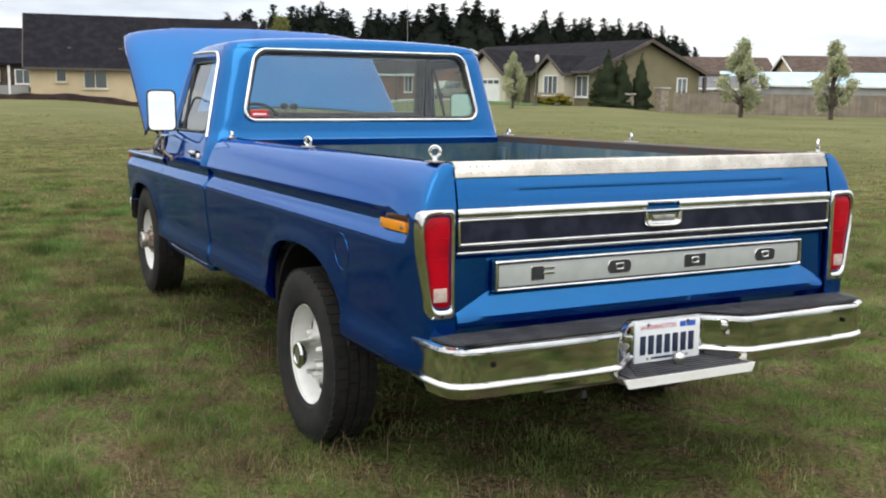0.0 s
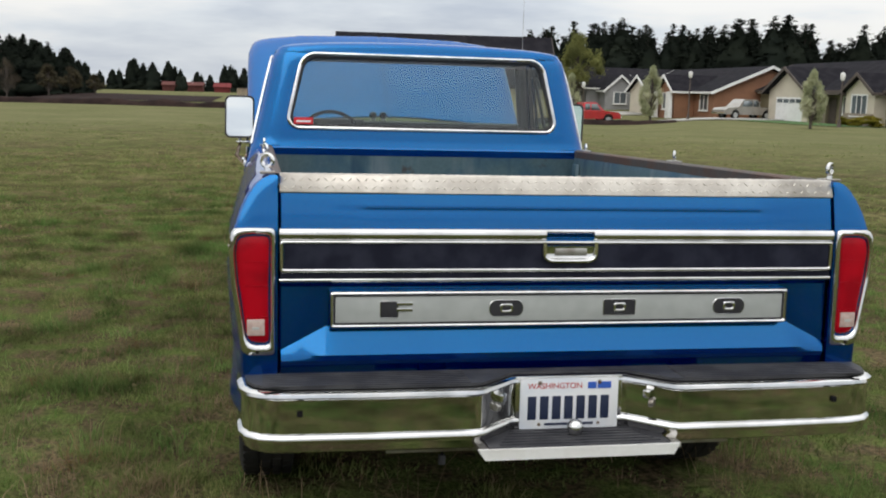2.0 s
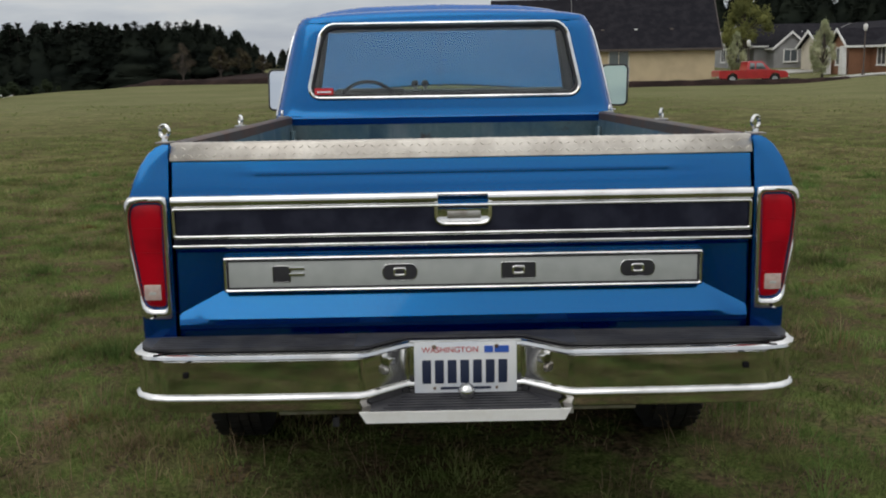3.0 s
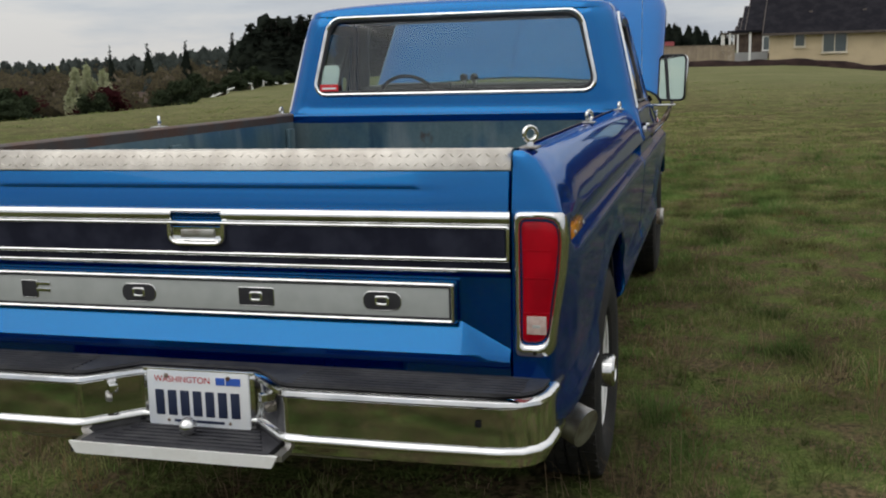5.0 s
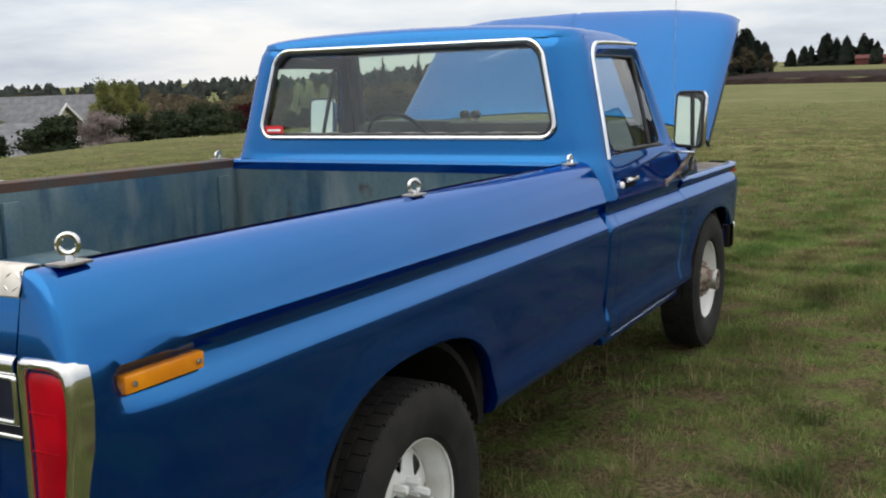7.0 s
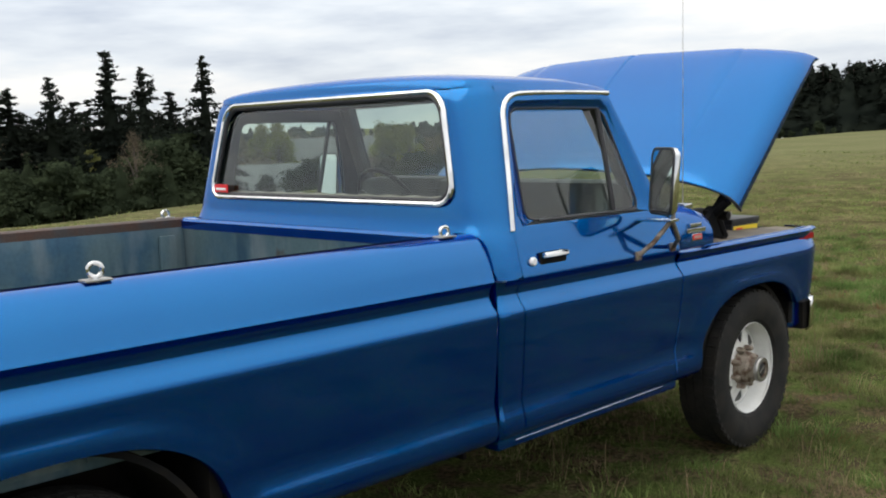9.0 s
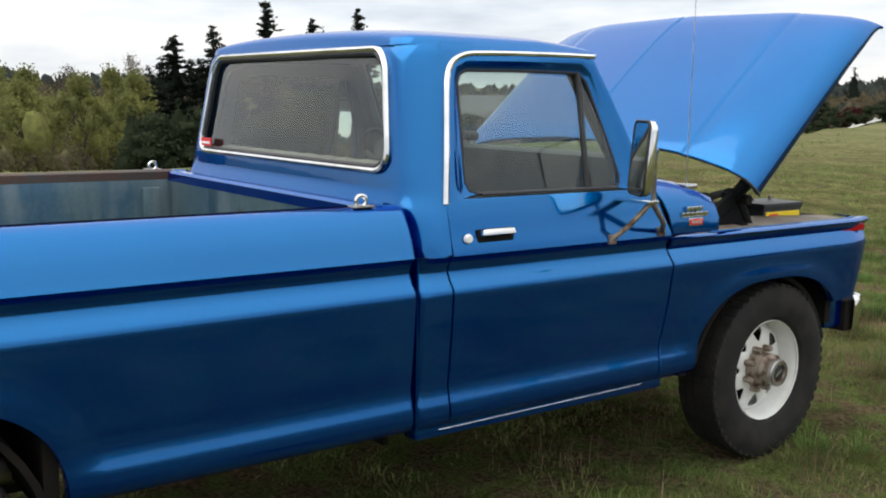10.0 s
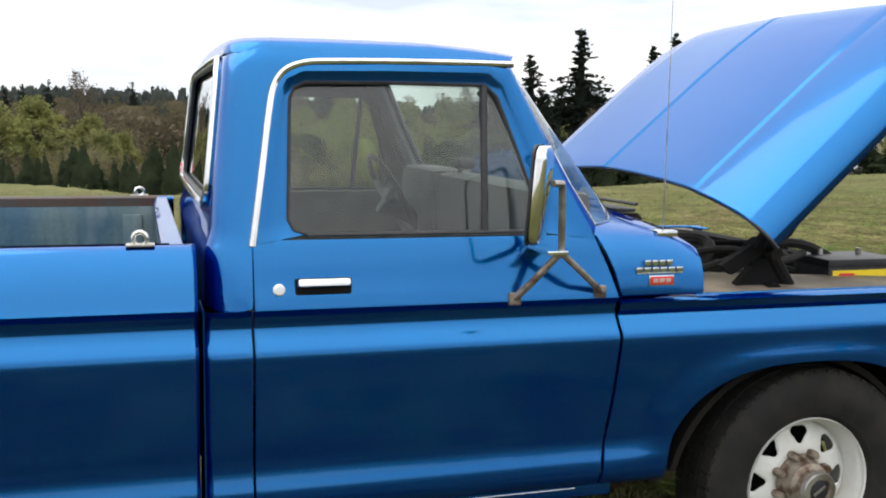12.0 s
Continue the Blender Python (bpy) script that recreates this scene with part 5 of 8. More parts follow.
for k in range(16):
    x0, y0 = loom.uniform(-0.7, 0.62), loom.uniform(4.16, 4.40)
    x1, y1 = max(-0.6, min(0.6, x0 + loom.uniform(-0.45, 0.45))), y0 + loom.uniform(0.15, 0.6)
    z0, z1 = loom.uniform(1.0, 1.12), loom.uniform(1.02, 1.12)
    pts = [(x0, y0, z0), (x0 * 0.7 + x1 * 0.3, y0 * 0.75 + y1 * 0.25, max(z0, z1) + loom.uniform(0.02, 0.10)), (x0 * 0.3 + x1 * 0.7, y0 * 0.3 + y1 * 0.7, max(z0, z1) + loom.uniform(0.0, 0.09)), (x1, y1, z1)]
    part("hose", tube(rounded_off(pts), loom.choice((0.008, 0.012, 0.018, 0.024)), 7), M["rubber"] if k % 3 else M["interior"], engine)
for x, y, r, hh in ((0.32, 4.26, 0.055, 0.13), (-0.10, 4.24, 0.07, 0.10), (-0.55, 4.28, 0.085, 0.14), (0.66, 4.62, 0.05, 0.12), (-0.62, 4.75, 0.07, 0.16)):
    part("canister", lathe([(0.0, 1.02 + hh), (r * 0.7, 1.02 + hh), (r, 1.0 + hh), (r, 0.95)], 16, Matrix.Translation((x, y, 0.0)) @ pose(0, 0, 0, 0, -90, 0)), M["under"], engine)
part("heater_box", box(0.22, 0.70, 4.15, 4.34, 0.98, 1.19, 0.03), M["under"], engine)
part("brake_booster", lathe([(0.0, 0.10), (0.05, 0.10), (0.11, 0.07), (0.125, 0.02), (0.125, -0.03)], 24, Matrix.Translation((-0.50, 4.30, 1.13)) @ pose(0, 0, 0, 0, 0, 90)), M["under"], engine)
part("hose", tube(rounded_off([(0.62, 4.36, 1.08), (0.60, 4.46, 1.17), (0.42, 4.52, 1.19), (0.20, 4.42, 1.15)]), 0.020, 8), M["rubber"], engine)
part("hose", tube(rounded_off([(0.72, 4.34, 1.12), (0.74, 4.48, 1.16), (0.70, 4.66, 1.13), (0.62, 4.80, 1.15)]), 0.014, 8), M["rubber"], engine)
battery = part("battery", box(0.56, 0.75, 4.81, 5.09, 0.905, 1.13, 0.008), M["black"], truck, "black battery with yellow label")
part("battery_lid", box(0.555, 0.755, 4.805, 5.095, 1.115, 1.143, 0.005), M["black"], battery)
part("battery_label", box(0.749, 0.753, 4.825, 5.075, 1.025, 1.105), M["yellow"], battery, "yellow label with red bars")
for y0, y1, z0, z1 in ((4.74, 4.80, 1.118, 1.130), (4.76, 4.86, 1.075, 1.095), (4.89, 4.94, 1.07, 1.11)):
    part("label_bar", box(0.752, 0.7555, y0 + 0.11, y1 + 0.11, z0 - 0.035, z1 - 0.035), M["sticker_red"], battery)
for y in (4.76, 4.92):
    part("terminal", lathe([(0.0, 0.02), (0.009, 0.02), (0.010, 0.0)], 10, Matrix.Translation((0.62, y + 0.11, 1.143)) @ pose(0, 0, 0, 0, -90, 0)), M["steel"], battery)

# ---- cab interior ----
seat = part("bench_seat", box(-0.80, 0.80, 2.86, 3.42, 0.80, 1.02, 0.05), M["seat"], truck, "tan vinyl bench seat")
bm = bmesh.new()
rows = []
for x in spaced(-0.80, 0.80, 40):
    d = 0.003 * math.cos(x / 0.145 * 2 * math.pi)
    rows.append([(x, 2.99, 0.95), (x, 3.0 + d, 1.2), (x, 2.985 + d, 1.325), (x, 2.95, 1.358 + d * 0.6), (x, 2.90, 1.366 + d), (x, 2.86, 1.355 + d * 0.6), (x, 2.835 - d, 1.325), (x, 2.83 - d, 1.1), (x, 2.83, 0.9)])
vs = grid(bm, rows)
bm.faces.new(vs[0])
bm.faces.new(vs[-1])
part("seat_back", bm, M["seat"], seat)
dash = part("dashboard", box(-0.84, 0.84, 3.72, 3.90, 1.00, 1.388, 0.05), M["interior"], truck)
part("cluster_hood", box(-0.70, -0.24, 3.70, 3.86, 1.14, 1.398, 0.03), M["interior"], dash)
wheel = Matrix.Translation((-0.475, 3.60, 1.272)) @ pose(0, 0, 0, -62, 0, 0)
steering = part("steering_wheel", tube([wheel @ Vector((0.19 * math.cos(a), 0.19 * math.sin(a), 0)) for a in (2 * math.pi * i / 32 for i in range(32))], 0.012, 8, closed=True), M["black"], truck)
bm = bmesh.new()
for a in (200, 340):
    add_tube(bm, [wheel @ Vector((0, 0, -0.03)), wheel @ Vector((0.19 * math.cos(radians(a)), 0.19 * math.sin(radians(a)), 0))], 0.014, 6)
add_tube(bm, [wheel @ Vector((0, 0, 0.0)), wheel @ Vector((0, 0, -0.05)), Vector((-0.475, 3.80, 1.14))], [0.045, 0.045, 0.03], 10)
part("spokes", bm, M["black"], steering)
for x in (-0.178, -0.112):
    gauge = part("dash_gauge", lathe([(0.0, 0.030), (0.017, 0.030), (0.023, 0.022), (0.024, -0.012), (0.017, -0.028), (0.0, -0.030)], 16, Matrix.Translation((x, 3.80, 1.424)) @ pose(0, 0, 0, 0, 0, 90)), M["black"], dash, "small round black gauge pod")
    part("gauge_foot", box(x - 0.012, x + 0.012, 3.785, 3.815, 1.385, 1.408), M["steel"], gauge)
part("cab_floor", box(-0.92, 0.92, 2.78, 4.08, 0.55, 0.59), M["interior"], truck)

# ---- running gear ----
for x in (-0.40, 0.40):
    part("frame_rail", box(x - 0.04, x + 0.04, -0.02, 5.1, 0.53, 0.67), M["under"], truck)
part("rear_axle", tube([(-0.80, REAR_AXLE, 0.352), (-0.15, REAR_AXLE, 0.352), (0.0, REAR_AXLE, 0.352), (0.15, REAR_AXLE, 0.352), (0.80, REAR_AXLE, 0.352)], [0.05, 0.06, 0.16, 0.06, 0.05], 12), M["under"], truck)
part("front_axle", tube([(-0.80, FRONT_AXLE, 0.447), (0.80, FRONT_AXLE, 0.447)], 0.05, 10), M["under"], truck)
part("exhaust_pipe", tube([(0.50, 2.2, 0.56), (0.58, 1.62, 0.52), (0.62, 0.60, 0.50), (0.70, 0.62, 0.47), (0.80, 0.50, 0.455), (0.88, 0.47, 0.44), (0.99, 0.42, 0.405)], [0.045, 0.045, 0.045, 0.045, 0.045, 0.054, 0.060], 16), M["steel"], truck, "dull steel tail pipe")


def build_wheel(s, y, z, front):
    at = Matrix.Translation((0, y, z)) @ Matrix.Diagonal((s, 1, 1, 1))
    w = part("wheel", lathe([(0.212, 0.952), (0.219, 0.957), (0.222, 0.950), (0.214, 0.940), (0.206, 0.925), (0.200, 0.88), (0.195, 0.84), (0.195, 0.80), (0.222, 0.790)], 40, at), M["wheel_white"], truck, "white spoked steel wheel", solid=0.004)
    R = 0.386
    bm = lathe([(0.216, 0.945), (0.236, 0.968), (0.275, 0.982), (0.320, 0.986), (0.352, 0.978), (0.374, 0.966), (R - 0.010, 0.950), (R - 0.012, 0.87), (R - 0.010, 0.797), (0.352, 0.778), (0.29, 0.772), (0.222, 0.790)], 56, at)
    tyre = part("tyre", bm, M["rubber"], w, "black tyre with block tread", angle=25)
    bm = bmesh.new()
    n = 52
    for i in range(n):
        a = 360 * i / n
        for j, (x0, x1, off) in enumerate(((0.915, 0.962, 0), (0.868, 0.906, 3), (0.828, 0.860, 0), (0.785, 0.820, 3))):
            m = at @ pose(0, 0, 0, a + off, 0, 0) @ Matrix.Translation((0, 0, R - 0.006))
            add_box(bm, x0, x1, -0.0208, 0.0208, -0.010, 0.003 if j in (1, 2) else 0.001, 0, m)
        m = at @ pose(0, 0, 0, a, 0, 0) @ Matrix.Translation((0, 0, 0))
        add_box(bm, 0.955, 0.970, -0.012, 0.012, R - 0.030, R - 0.006, 0, m)
    tagged(part("tread", bm, M["rubber"], tyre, angle=25), kind="stuff")
    bm = bmesh.new()
    for k in range(8):
        c = 45 * k
        rows = []
        # from a rounded three-cornered hole out to the edges of its sector
        for f in (0.0, 0.12, 0.55, 1.0):
            row = []
            for j in range(24):
                q = 2 * math.pi * j / 24
                hole = 0.0275 * (1 - 0.17 * math.cos(3 * q))
                hr, ha = 0.152 + hole * math.cos(q), math.degrees(hole * math.sin(q) / 0.152)
                e = 1 / max(abs(math.cos(q)), abs(math.sin(q)))
                er, ea = 0.140 + 0.058 * math.cos(q) * e, 22.5 * math.sin(q) * e
                r, a = hr + (er - hr) * f, radians(c + ha + (ea - ha) * f)
                x = interp(r, ((0.082, 0.905), (0.118, 0.902), (0.172, 0.889), (0.198, 0.872))) - (0.003 if f == 0 else 0)
                row.append(at @ Vector((x, r * math.cos(a), r * math.sin(a))))
            rows.append(row)
        grid(bm, rows, close=True)
    bmesh.ops.remove_doubles(bm, verts=bm.verts, dist=1e-4)
    part("disc", bm, M["wheel_white"], w, angle=50, solid=0.006)
    part("drum", lathe([(0.0, 0.80), (0.18, 0.80), (0.18, 0.76)], 24, at), M["under"], w)
    if front:
        part("hub", lathe([(0.0, 1.006), (0.034, 1.006), (0.036, 1.014), (0.049, 1.014), (0.054, 1.002), (0.056, 0.968), (0.072, 0.960), (0.078, 0.92), (0.092, 0.898)], 28, at), M["hub"], w, "rusty hub with black cap")
        part("hub_ring", lathe([(0.040, 1.004), (0.041, 1.0165), (0.056, 1.0165), (0.060, 1.010), (0.060, 0.996)], 28, at), M["steel"], w, "bright steel ring round the hub cap")
        part("hub_cap", lathe([(0.0, 1.012), (0.030, 1.011), (0.040, 1.006)], 20, at), M["black"], w)
        part("cap_bar", box(1.0105, 1.0135, -0.024, 0.024, -0.005, 0.005, 0.001, at @ pose(0, 0, 0, 35, 0, 0)), M["steel"], w)
    else:
        part("hub", lathe([(0.0, 0.997), (0.036, 0.997), (0.038, 1.004), (0.052, 1.003), (0.060, 0.995), (0.066, 0.94), (0.070, 0.90), (0.088, 0.90)], 28, at), M["chrome"], w, "chrome hub cap")
        part("hub_cap", lathe([(0.0, 1.001), (0.036, 1.0), (0.036, 0.99)], 20, at), M["steel"], w)
    for k in range(8):
        q = radians(45 * k + 22.5)
        part("lug_nut", lathe([(0.0, 0.946), (0.010, 0.944), (0.0145, 0.936), (0.0145, 0.890)], 6, at @ Matrix.Translation((0, 0.094 * math.cos(q), 0.094 * math.sin(q)))), M["hub"] if front else M["wheel_white"], w)


for s in (-1, 1):
    build_wheel(s, REAR_AXLE, 0.352, False)
    build_wheel(s, FRONT_AXLE, 0.447, True)


# ---- houses, fences, street lamps and vehicles round the field ----
M.update({
    "roof_dark": material("dark_asphalt_shingle", (0.0125, 0.012, 0.0155), 0.9, spec=0.06, other=(0.020, 0.019, 0.023), noise_scale=1.5, fine=0.25, bump_scale=6),
    "roof_brown": material("brown_shingle", (0.07, 0.05, 0.042), 0.9, spec=0.12, other=(0.10, 0.075, 0.06), noise_scale=1.5, fine=0.25, bump_scale=6),
    "roof_grey": material("grey_shingle", (0.13, 0.13, 0.14), 0.9, spec=0.12, other=(0.17, 0.17, 0.18), noise_scale=1.5, fine=0.2, bump_scale=6),
    "roof_blue": material("pale_blue_metal_roof", (0.34, 0.50, 0.62), 0.5, other=(0.42, 0.55, 0.65), noise_scale=1.0, fine=0.1),
    "tan": material("tan_siding", (0.52, 0.42, 0.27), 0.8, other=(0.46, 0.37, 0.24), noise_scale=0.8, fine=0.06, bump_scale=9),
    "cream": material("cream_siding", (0.55, 0.50, 0.40), 0.8, other=(0.50, 0.45, 0.36), noise_scale=0.8, fine=0.06, bump_scale=9),
    "olive": material("olive_siding", (0.19, 0.165, 0.10), 0.8, other=(0.165, 0.145, 0.085), noise_scale=0.8, fine=0.08, bump_scale=9),
    "brick": material("rust_brown_siding", (0.26, 0.125, 0.07), 0.8, other=(0.22, 0.105, 0.06), noise_scale=0.8, fine=0.12, bump_scale=9),
    "grey_wall": material("grey_siding", (0.30, 0.30, 0.30), 0.8, other=(0.25, 0.25, 0.25), noise_scale=0.8, fine=0.08),
    "white_trim": material("white_trim", (0.75, 0.75, 0.73), 0.6, other=(0.68, 0.68, 0.66), noise_scale=2),
    "dark_trim": material("dark_brown_trim", (0.07, 0.055, 0.045), 0.7, other=(0.09, 0.07, 0.06), noise_scale=2),
    "fence": material("weathered_fence_boards", (0.23, 0.19, 0.15), 0.85, other=(0.17, 0.14, 0.115), noise_scale=1.4, fine=0.2, bump_scale=12, rand=0.12, island=0.12),
    "fence_pale": material("tan_fence_boards", (0.30, 0.24, 0.17), 0.85, other=(0.24, 0.19, 0.14), noise_scale=1.4, fine=0.2, bump_scale=12, island=0.12),
    "soil": material("dark_soil", (0.018, 0.012, 0.011), 0.95, spec=0.05, other=(0.034, 0.022, 0.019), noise_scale=0.9, fine=0.4, bump_scale=5, bump=0.5),
    "concrete": material("driveway_concrete", (0.42, 0.41, 0.39), 0.85, other=(0.36, 0.35, 0.33), noise_scale=1.2, fine=0.1),
    "stone": material("stone_pillar", (0.30, 0.25, 0.19), 0.85, other=(0.20, 0.165, 0.13), noise_scale=3, fine=0.3, bump_scale=8),
    "red_paint": material("red_car_paint", (0.42, 0.015, 0.02), 0.3, 0.1, 0.8, other=(0.36, 0.012, 0.018), noise_scale=2),
    "silver_paint": material("silver_car_paint", (0.34, 0.32, 0.29), 0.35, 0.5, 0.5, other=(0.29, 0.275, 0.25), noise_scale=2),
    "red_barn": material("red_barn_siding", (0.16, 0.036, 0.038), 0.85, spec=0.1, other=(0.13, 0.03, 0.03), noise_scale=1, fine=0.1),
    "rust_roof": material("rusty_red_roof", (0.115, 0.045, 0.040), 0.85, spec=0.1, other=(0.09, 0.036, 0.032), noise_scale=1, fine=0.1),
})


def gable_block(parent, name, x0, x1, y0, y1, wall, ridge, mats, along="y", over=0.5, base=-0.6):
    """A block under a gable roof, as parts wall and roof: walls with pointed ends, two roof slabs with eaves, trim boards."""
    cx, cy = (x0 + x1) / 2, (y0 + y1) / 2
    bm = bmesh.new()
    if along == "y":
        prof = [(x0, base), (x1, base), (x1, wall), (cx, ridge - 0.12), (x0, wall)]
        add_prism(bm, prof, y1 - y0, Matrix(((1, 0, 0, 0), (0, 0, -1, y1), (0, 1, 0, 0), (0, 0, 0, 1))))
    else:
        prof = [(y0, base), (y1, base), (y1, wall), (cy, ridge - 0.12), (y0, wall)]
        add_prism(bm, prof, x1 - x0, Matrix(((0, 0, 1, x0), (1, 0, 0, 0), (0, 1, 0, 0), (0, 0, 0, 1))))
    w = part("wall", bm, mats[0], parent)
    half = (x1 - x0) / 2 if along == "y" else (y1 - y0) / 2
    slope = (ridge - wall) / half
    for s in (-1, 1):
        bm = bmesh.new()
        a = [(0.0, ridge), (s * (half + over), wall - slope * over), (s * (half + over), wall - slope * over + 0.2), (0.0, ridge + 0.2)]
        if along == "y":
            add_prism(bm, [(cx + u, v) for u, v in a], y1 - y0 + 2 * over, Matrix(((1, 0, 0, 0), (0, 0, -1, y1 + over), (0, 1, 0, 0), (0, 0, 0, 1))))
        else:
            add_prism(bm, [(cy + u, v) for u, v in a], x1 - x0 + 2 * over, Matrix(((0, 0, 1, x0 - over), (1, 0, 0, 0), (0, 1, 0, 0), (0, 0, 0, 1))))
        part("roof", bm, mats[1], parent)
        # barge boards at both ends, and the gutter
        for e in (0, 1):
            bm = bmesh.new()
            b = [(0.0, ridge - 0.06), (s * (half + over), wall - slope * over - 0.06), (s * (half + over), wall - slope * over + 0.22), (0.0, ridge + 0.22)]
            if along == "y":
                yy = (y0 - over - 0.06) if e == 0 else (y1 + over)
                add_prism(bm, [(cx + u, v) for u, v in b], 0.06, Matrix(((1, 0, 0, 0), (0, 0, -1, yy + 0.06), (0, 1, 0, 0), (0, 0, 0, 1))))
            else:
                xx = (x0 - over - 0.06) if e == 0 else (x1 + over)
                add_prism(bm, [(cy + u, v) for u, v in b], 0.06, Matrix(((0, 0, 1, xx), (1, 0, 0, 0), (0, 1, 0, 0), (0, 0, 0, 1))))
            part("barge_board", bm, mats[2], parent)
        q = half + over
        if along == "y":
            xx = cx + s * q
            part("gutter", box(xx - 0.06, xx + 0.06, y0 - over, y1 + over, wall - slope * over + 0.02, wall - slope * over + 0.2), mats[2], parent)
        else:
            yy = cy + s * q
            part("gutter", box(x0 - over, x1 + over, yy - 0.06, yy + 0.06, wall - slope * over + 0.02, wall - slope * over + 0.2), mats[2], parent)
    return w


def wall_window(parent, x, y, z0, z1, w, face, trim, panes=2):
    """A window on a wall that faces 'w' (-x) or 's' (-y): frame, sill, panes."""
    m = Matrix.Translation((x, y, 0)) @ pose(0, 0, 0, 0, 0, 0 if face == "s" else -90) @ REAR
    win = part("window", frame_prism(rounded(-w / 2 - 0.1, w / 2 + 0.1, z0 - 0.1, z1 + 0.1, 0.01, 1), rounded(-w / 2, w / 2, z0, z1, 0.01, 1), 0.08, m), trim, parent)
    for k in range(panes):
        a = -w / 2 + w * k / panes
        bm = bmesh.new()
        add_prism(bm, [(a + 0.02, z0), (a + w / panes - 0.02, z0), (a + w / panes - 0.02, z1), (a + 0.02, z1)], 0.02, m)
        part("pane", bm, M["house_glass"], win)
        bm = bmesh.new()
        add_prism(bm, [(a - 0.03, z0), (a + 0.03, z0), (a + 0.03, z1), (a - 0.03, z1)], 0.06, m)
        part("mullion", bm, trim, win)
    bm = bmesh.new()
    add_prism(bm, [(-w / 2 - 0.14, z0 - 0.16), (w / 2 + 0.14, z0 - 0.16), (w / 2 + 0.14, z0 - 0.08), (-w / 2 - 0.14, z0 - 0.08)], 0.14, m)
    part("window_sill", bm, trim, win)


def house_at(name, x, y, turn, label):
    return thing(name, pose(x, y, ground_z(x, y), 0, 0, turn), label, "house", "houses round the field")


# tan house with a long dark roof
h = house_at("house", 6.0, 84.7, -7.5, "single-storey tan house with long dark shingle roof")
gable_block(h, "main", 0, 18.4, 0, 10.4, 2.5, 6.6, (M["tan"], M["roof_dark"], M["dark_trim"]), "x", 0.5, -1.3)
wall_window(h, 2.3, -0.02, 1.25, 2.15, 0.7, "s", M["cream"], 1)
wall_window(h, 4.9, -0.02, 0.75, 2.15, 1.7, "s", M["cream"], 2)
wall_window(h, 10.5, -0.02, 0.9, 2.15, 1.6, "s", M["cream"], 2)
for y in (2.5, 4.5):
    wall_window(h, -0.02, y * 0.4, 0.9, 2.1, 0.8, "w", M["cream"], 1)
part("porch_roof", box(-3.4, 0.0, 0.6, 6.0, 2.45, 2.62), M["roof_dark"], h)
for x in (-3.2, -1.6):
    part("porch_post", box(x - 0.09, x + 0.09, 0.75, 0.93, -0.5, 2.46), M["white_trim"], h)
part("porch_rail", box(-3.2, -0.2, 0.8, 0.88, 0.75, 0.85), M["grey_wall"], h)
part("porch_screen", box(-3.2, -0.2, 0.82, 0.86, -0.4, 0.75), M["grey_wall"], h)
for x in (3.0, 7.0, 9.2, 12.0, 15.0):
    part("roof_vent", box(x - 0.14, x + 0.14, 1.5, 1.9, 3.6, 4.0, 0.03), M["dark_trim"] if x != 12.0 else M["white_trim"], h)

# dark-roofed houses in a row behind the tan house
for b, d, elev, wall in ((3.85, 104, 2.43, 2.6), (3.26, 124, 1.90, 2.6), (2.67, 158, 1.31, 2.6), (2.23, 205, 0.88, 2.5)):
    x, y = -2.04 + d * math.sin(radians(b)), -2.83 + d * math.cos(radians(b))
    ridge = 1.6 + d * math.tan(radians(elev)) - ground_z(x, y)
    h = house_at("house", x, y, -7.5, "dark-roofed brown house in a row of houses")
    gable_block(h, "main", 0, 13.0, 0, 9.5, wall, ridge, (M["roof_brown"], M["roof_dark"], M["dark_trim"]), "x", 0.3)
    wall_window(h, 2.0, -0.02, 0.8, 2.0, 1.3, "s", M["white_trim"], 2)
    part("porch_roof", box(-2.4, 0.0, -1.2, 3.5, 2.3, 2.45), M["dark_trim"], h)
    for px in (-2.2, -0.9):
        part("porch_post", box(px - 0.08, px + 0.08, -1.1, -0.94, -0.5, 2.31), M["white_trim"], h)

# olive house with a garage and two front gables
h = house_at("house", 44.2, 62.2, 0, "olive-brown house with dark roof and white garage door")
gable_block(h, "main", 0, 10.8, 0, 25.0, 2.7, 5.05, (M["olive"], M["roof_dark"], M["dark_trim"]), "y", 0.55)
gable_block(h, "entry", -1.0, 5.0, 2.2, 5.9, 2.55, 3.75, (M["cream"], M["roof_dark"], M["dark_trim"]), "x", 0.4)
gable_block(h, "garage", -1.6, 5.0, 10.2, 16.6, 2.55, 4.35, (M["cream"], M["roof_dark"], M["dark_trim"]), "x", 0.5)
part("stone_base", box(-1.12, -0.98, 2.22, 5.88, -0.4, 0.95), M["stone"], h)
wall_window(h, -0.02, 1.1, 0.75, 2.25, 1.5, "w", M["white_trim"], 2)
wall_window(h, -1.02, 4.05, 0.85, 2.25, 1.9, "w", M["white_trim"], 3)
wall_window(h, 9.0, -0.02, 0.9, 2.2, 0.9, "s", M["white_trim"], 2)
garage = part("garage_door", box(-1.68, -1.56, 11.0, 15.2, -0.2, 2.05), M["white_trim"], h, "white panelled garage door")
for k in range(4):
    part("door_light", box(-1.71, -1.66, 11.15 + 1.0 * k, 11.95 + 1.0 * k, 1.6, 1.9), M["house_glass"], garage)
part("front_door", box(-0.08, 0.04, 8.7, 9.7, -0.1, 2.1), M["dark_trim"], h)
wall_window(h, -0.02, 7.3, 0.9, 2.1, 0.8, "w", M["white_trim"], 1)
part("porch_beam", box(-1.2, 0.0, 6.0, 10.1, 2.3, 2.5), M["dark_trim"], h)
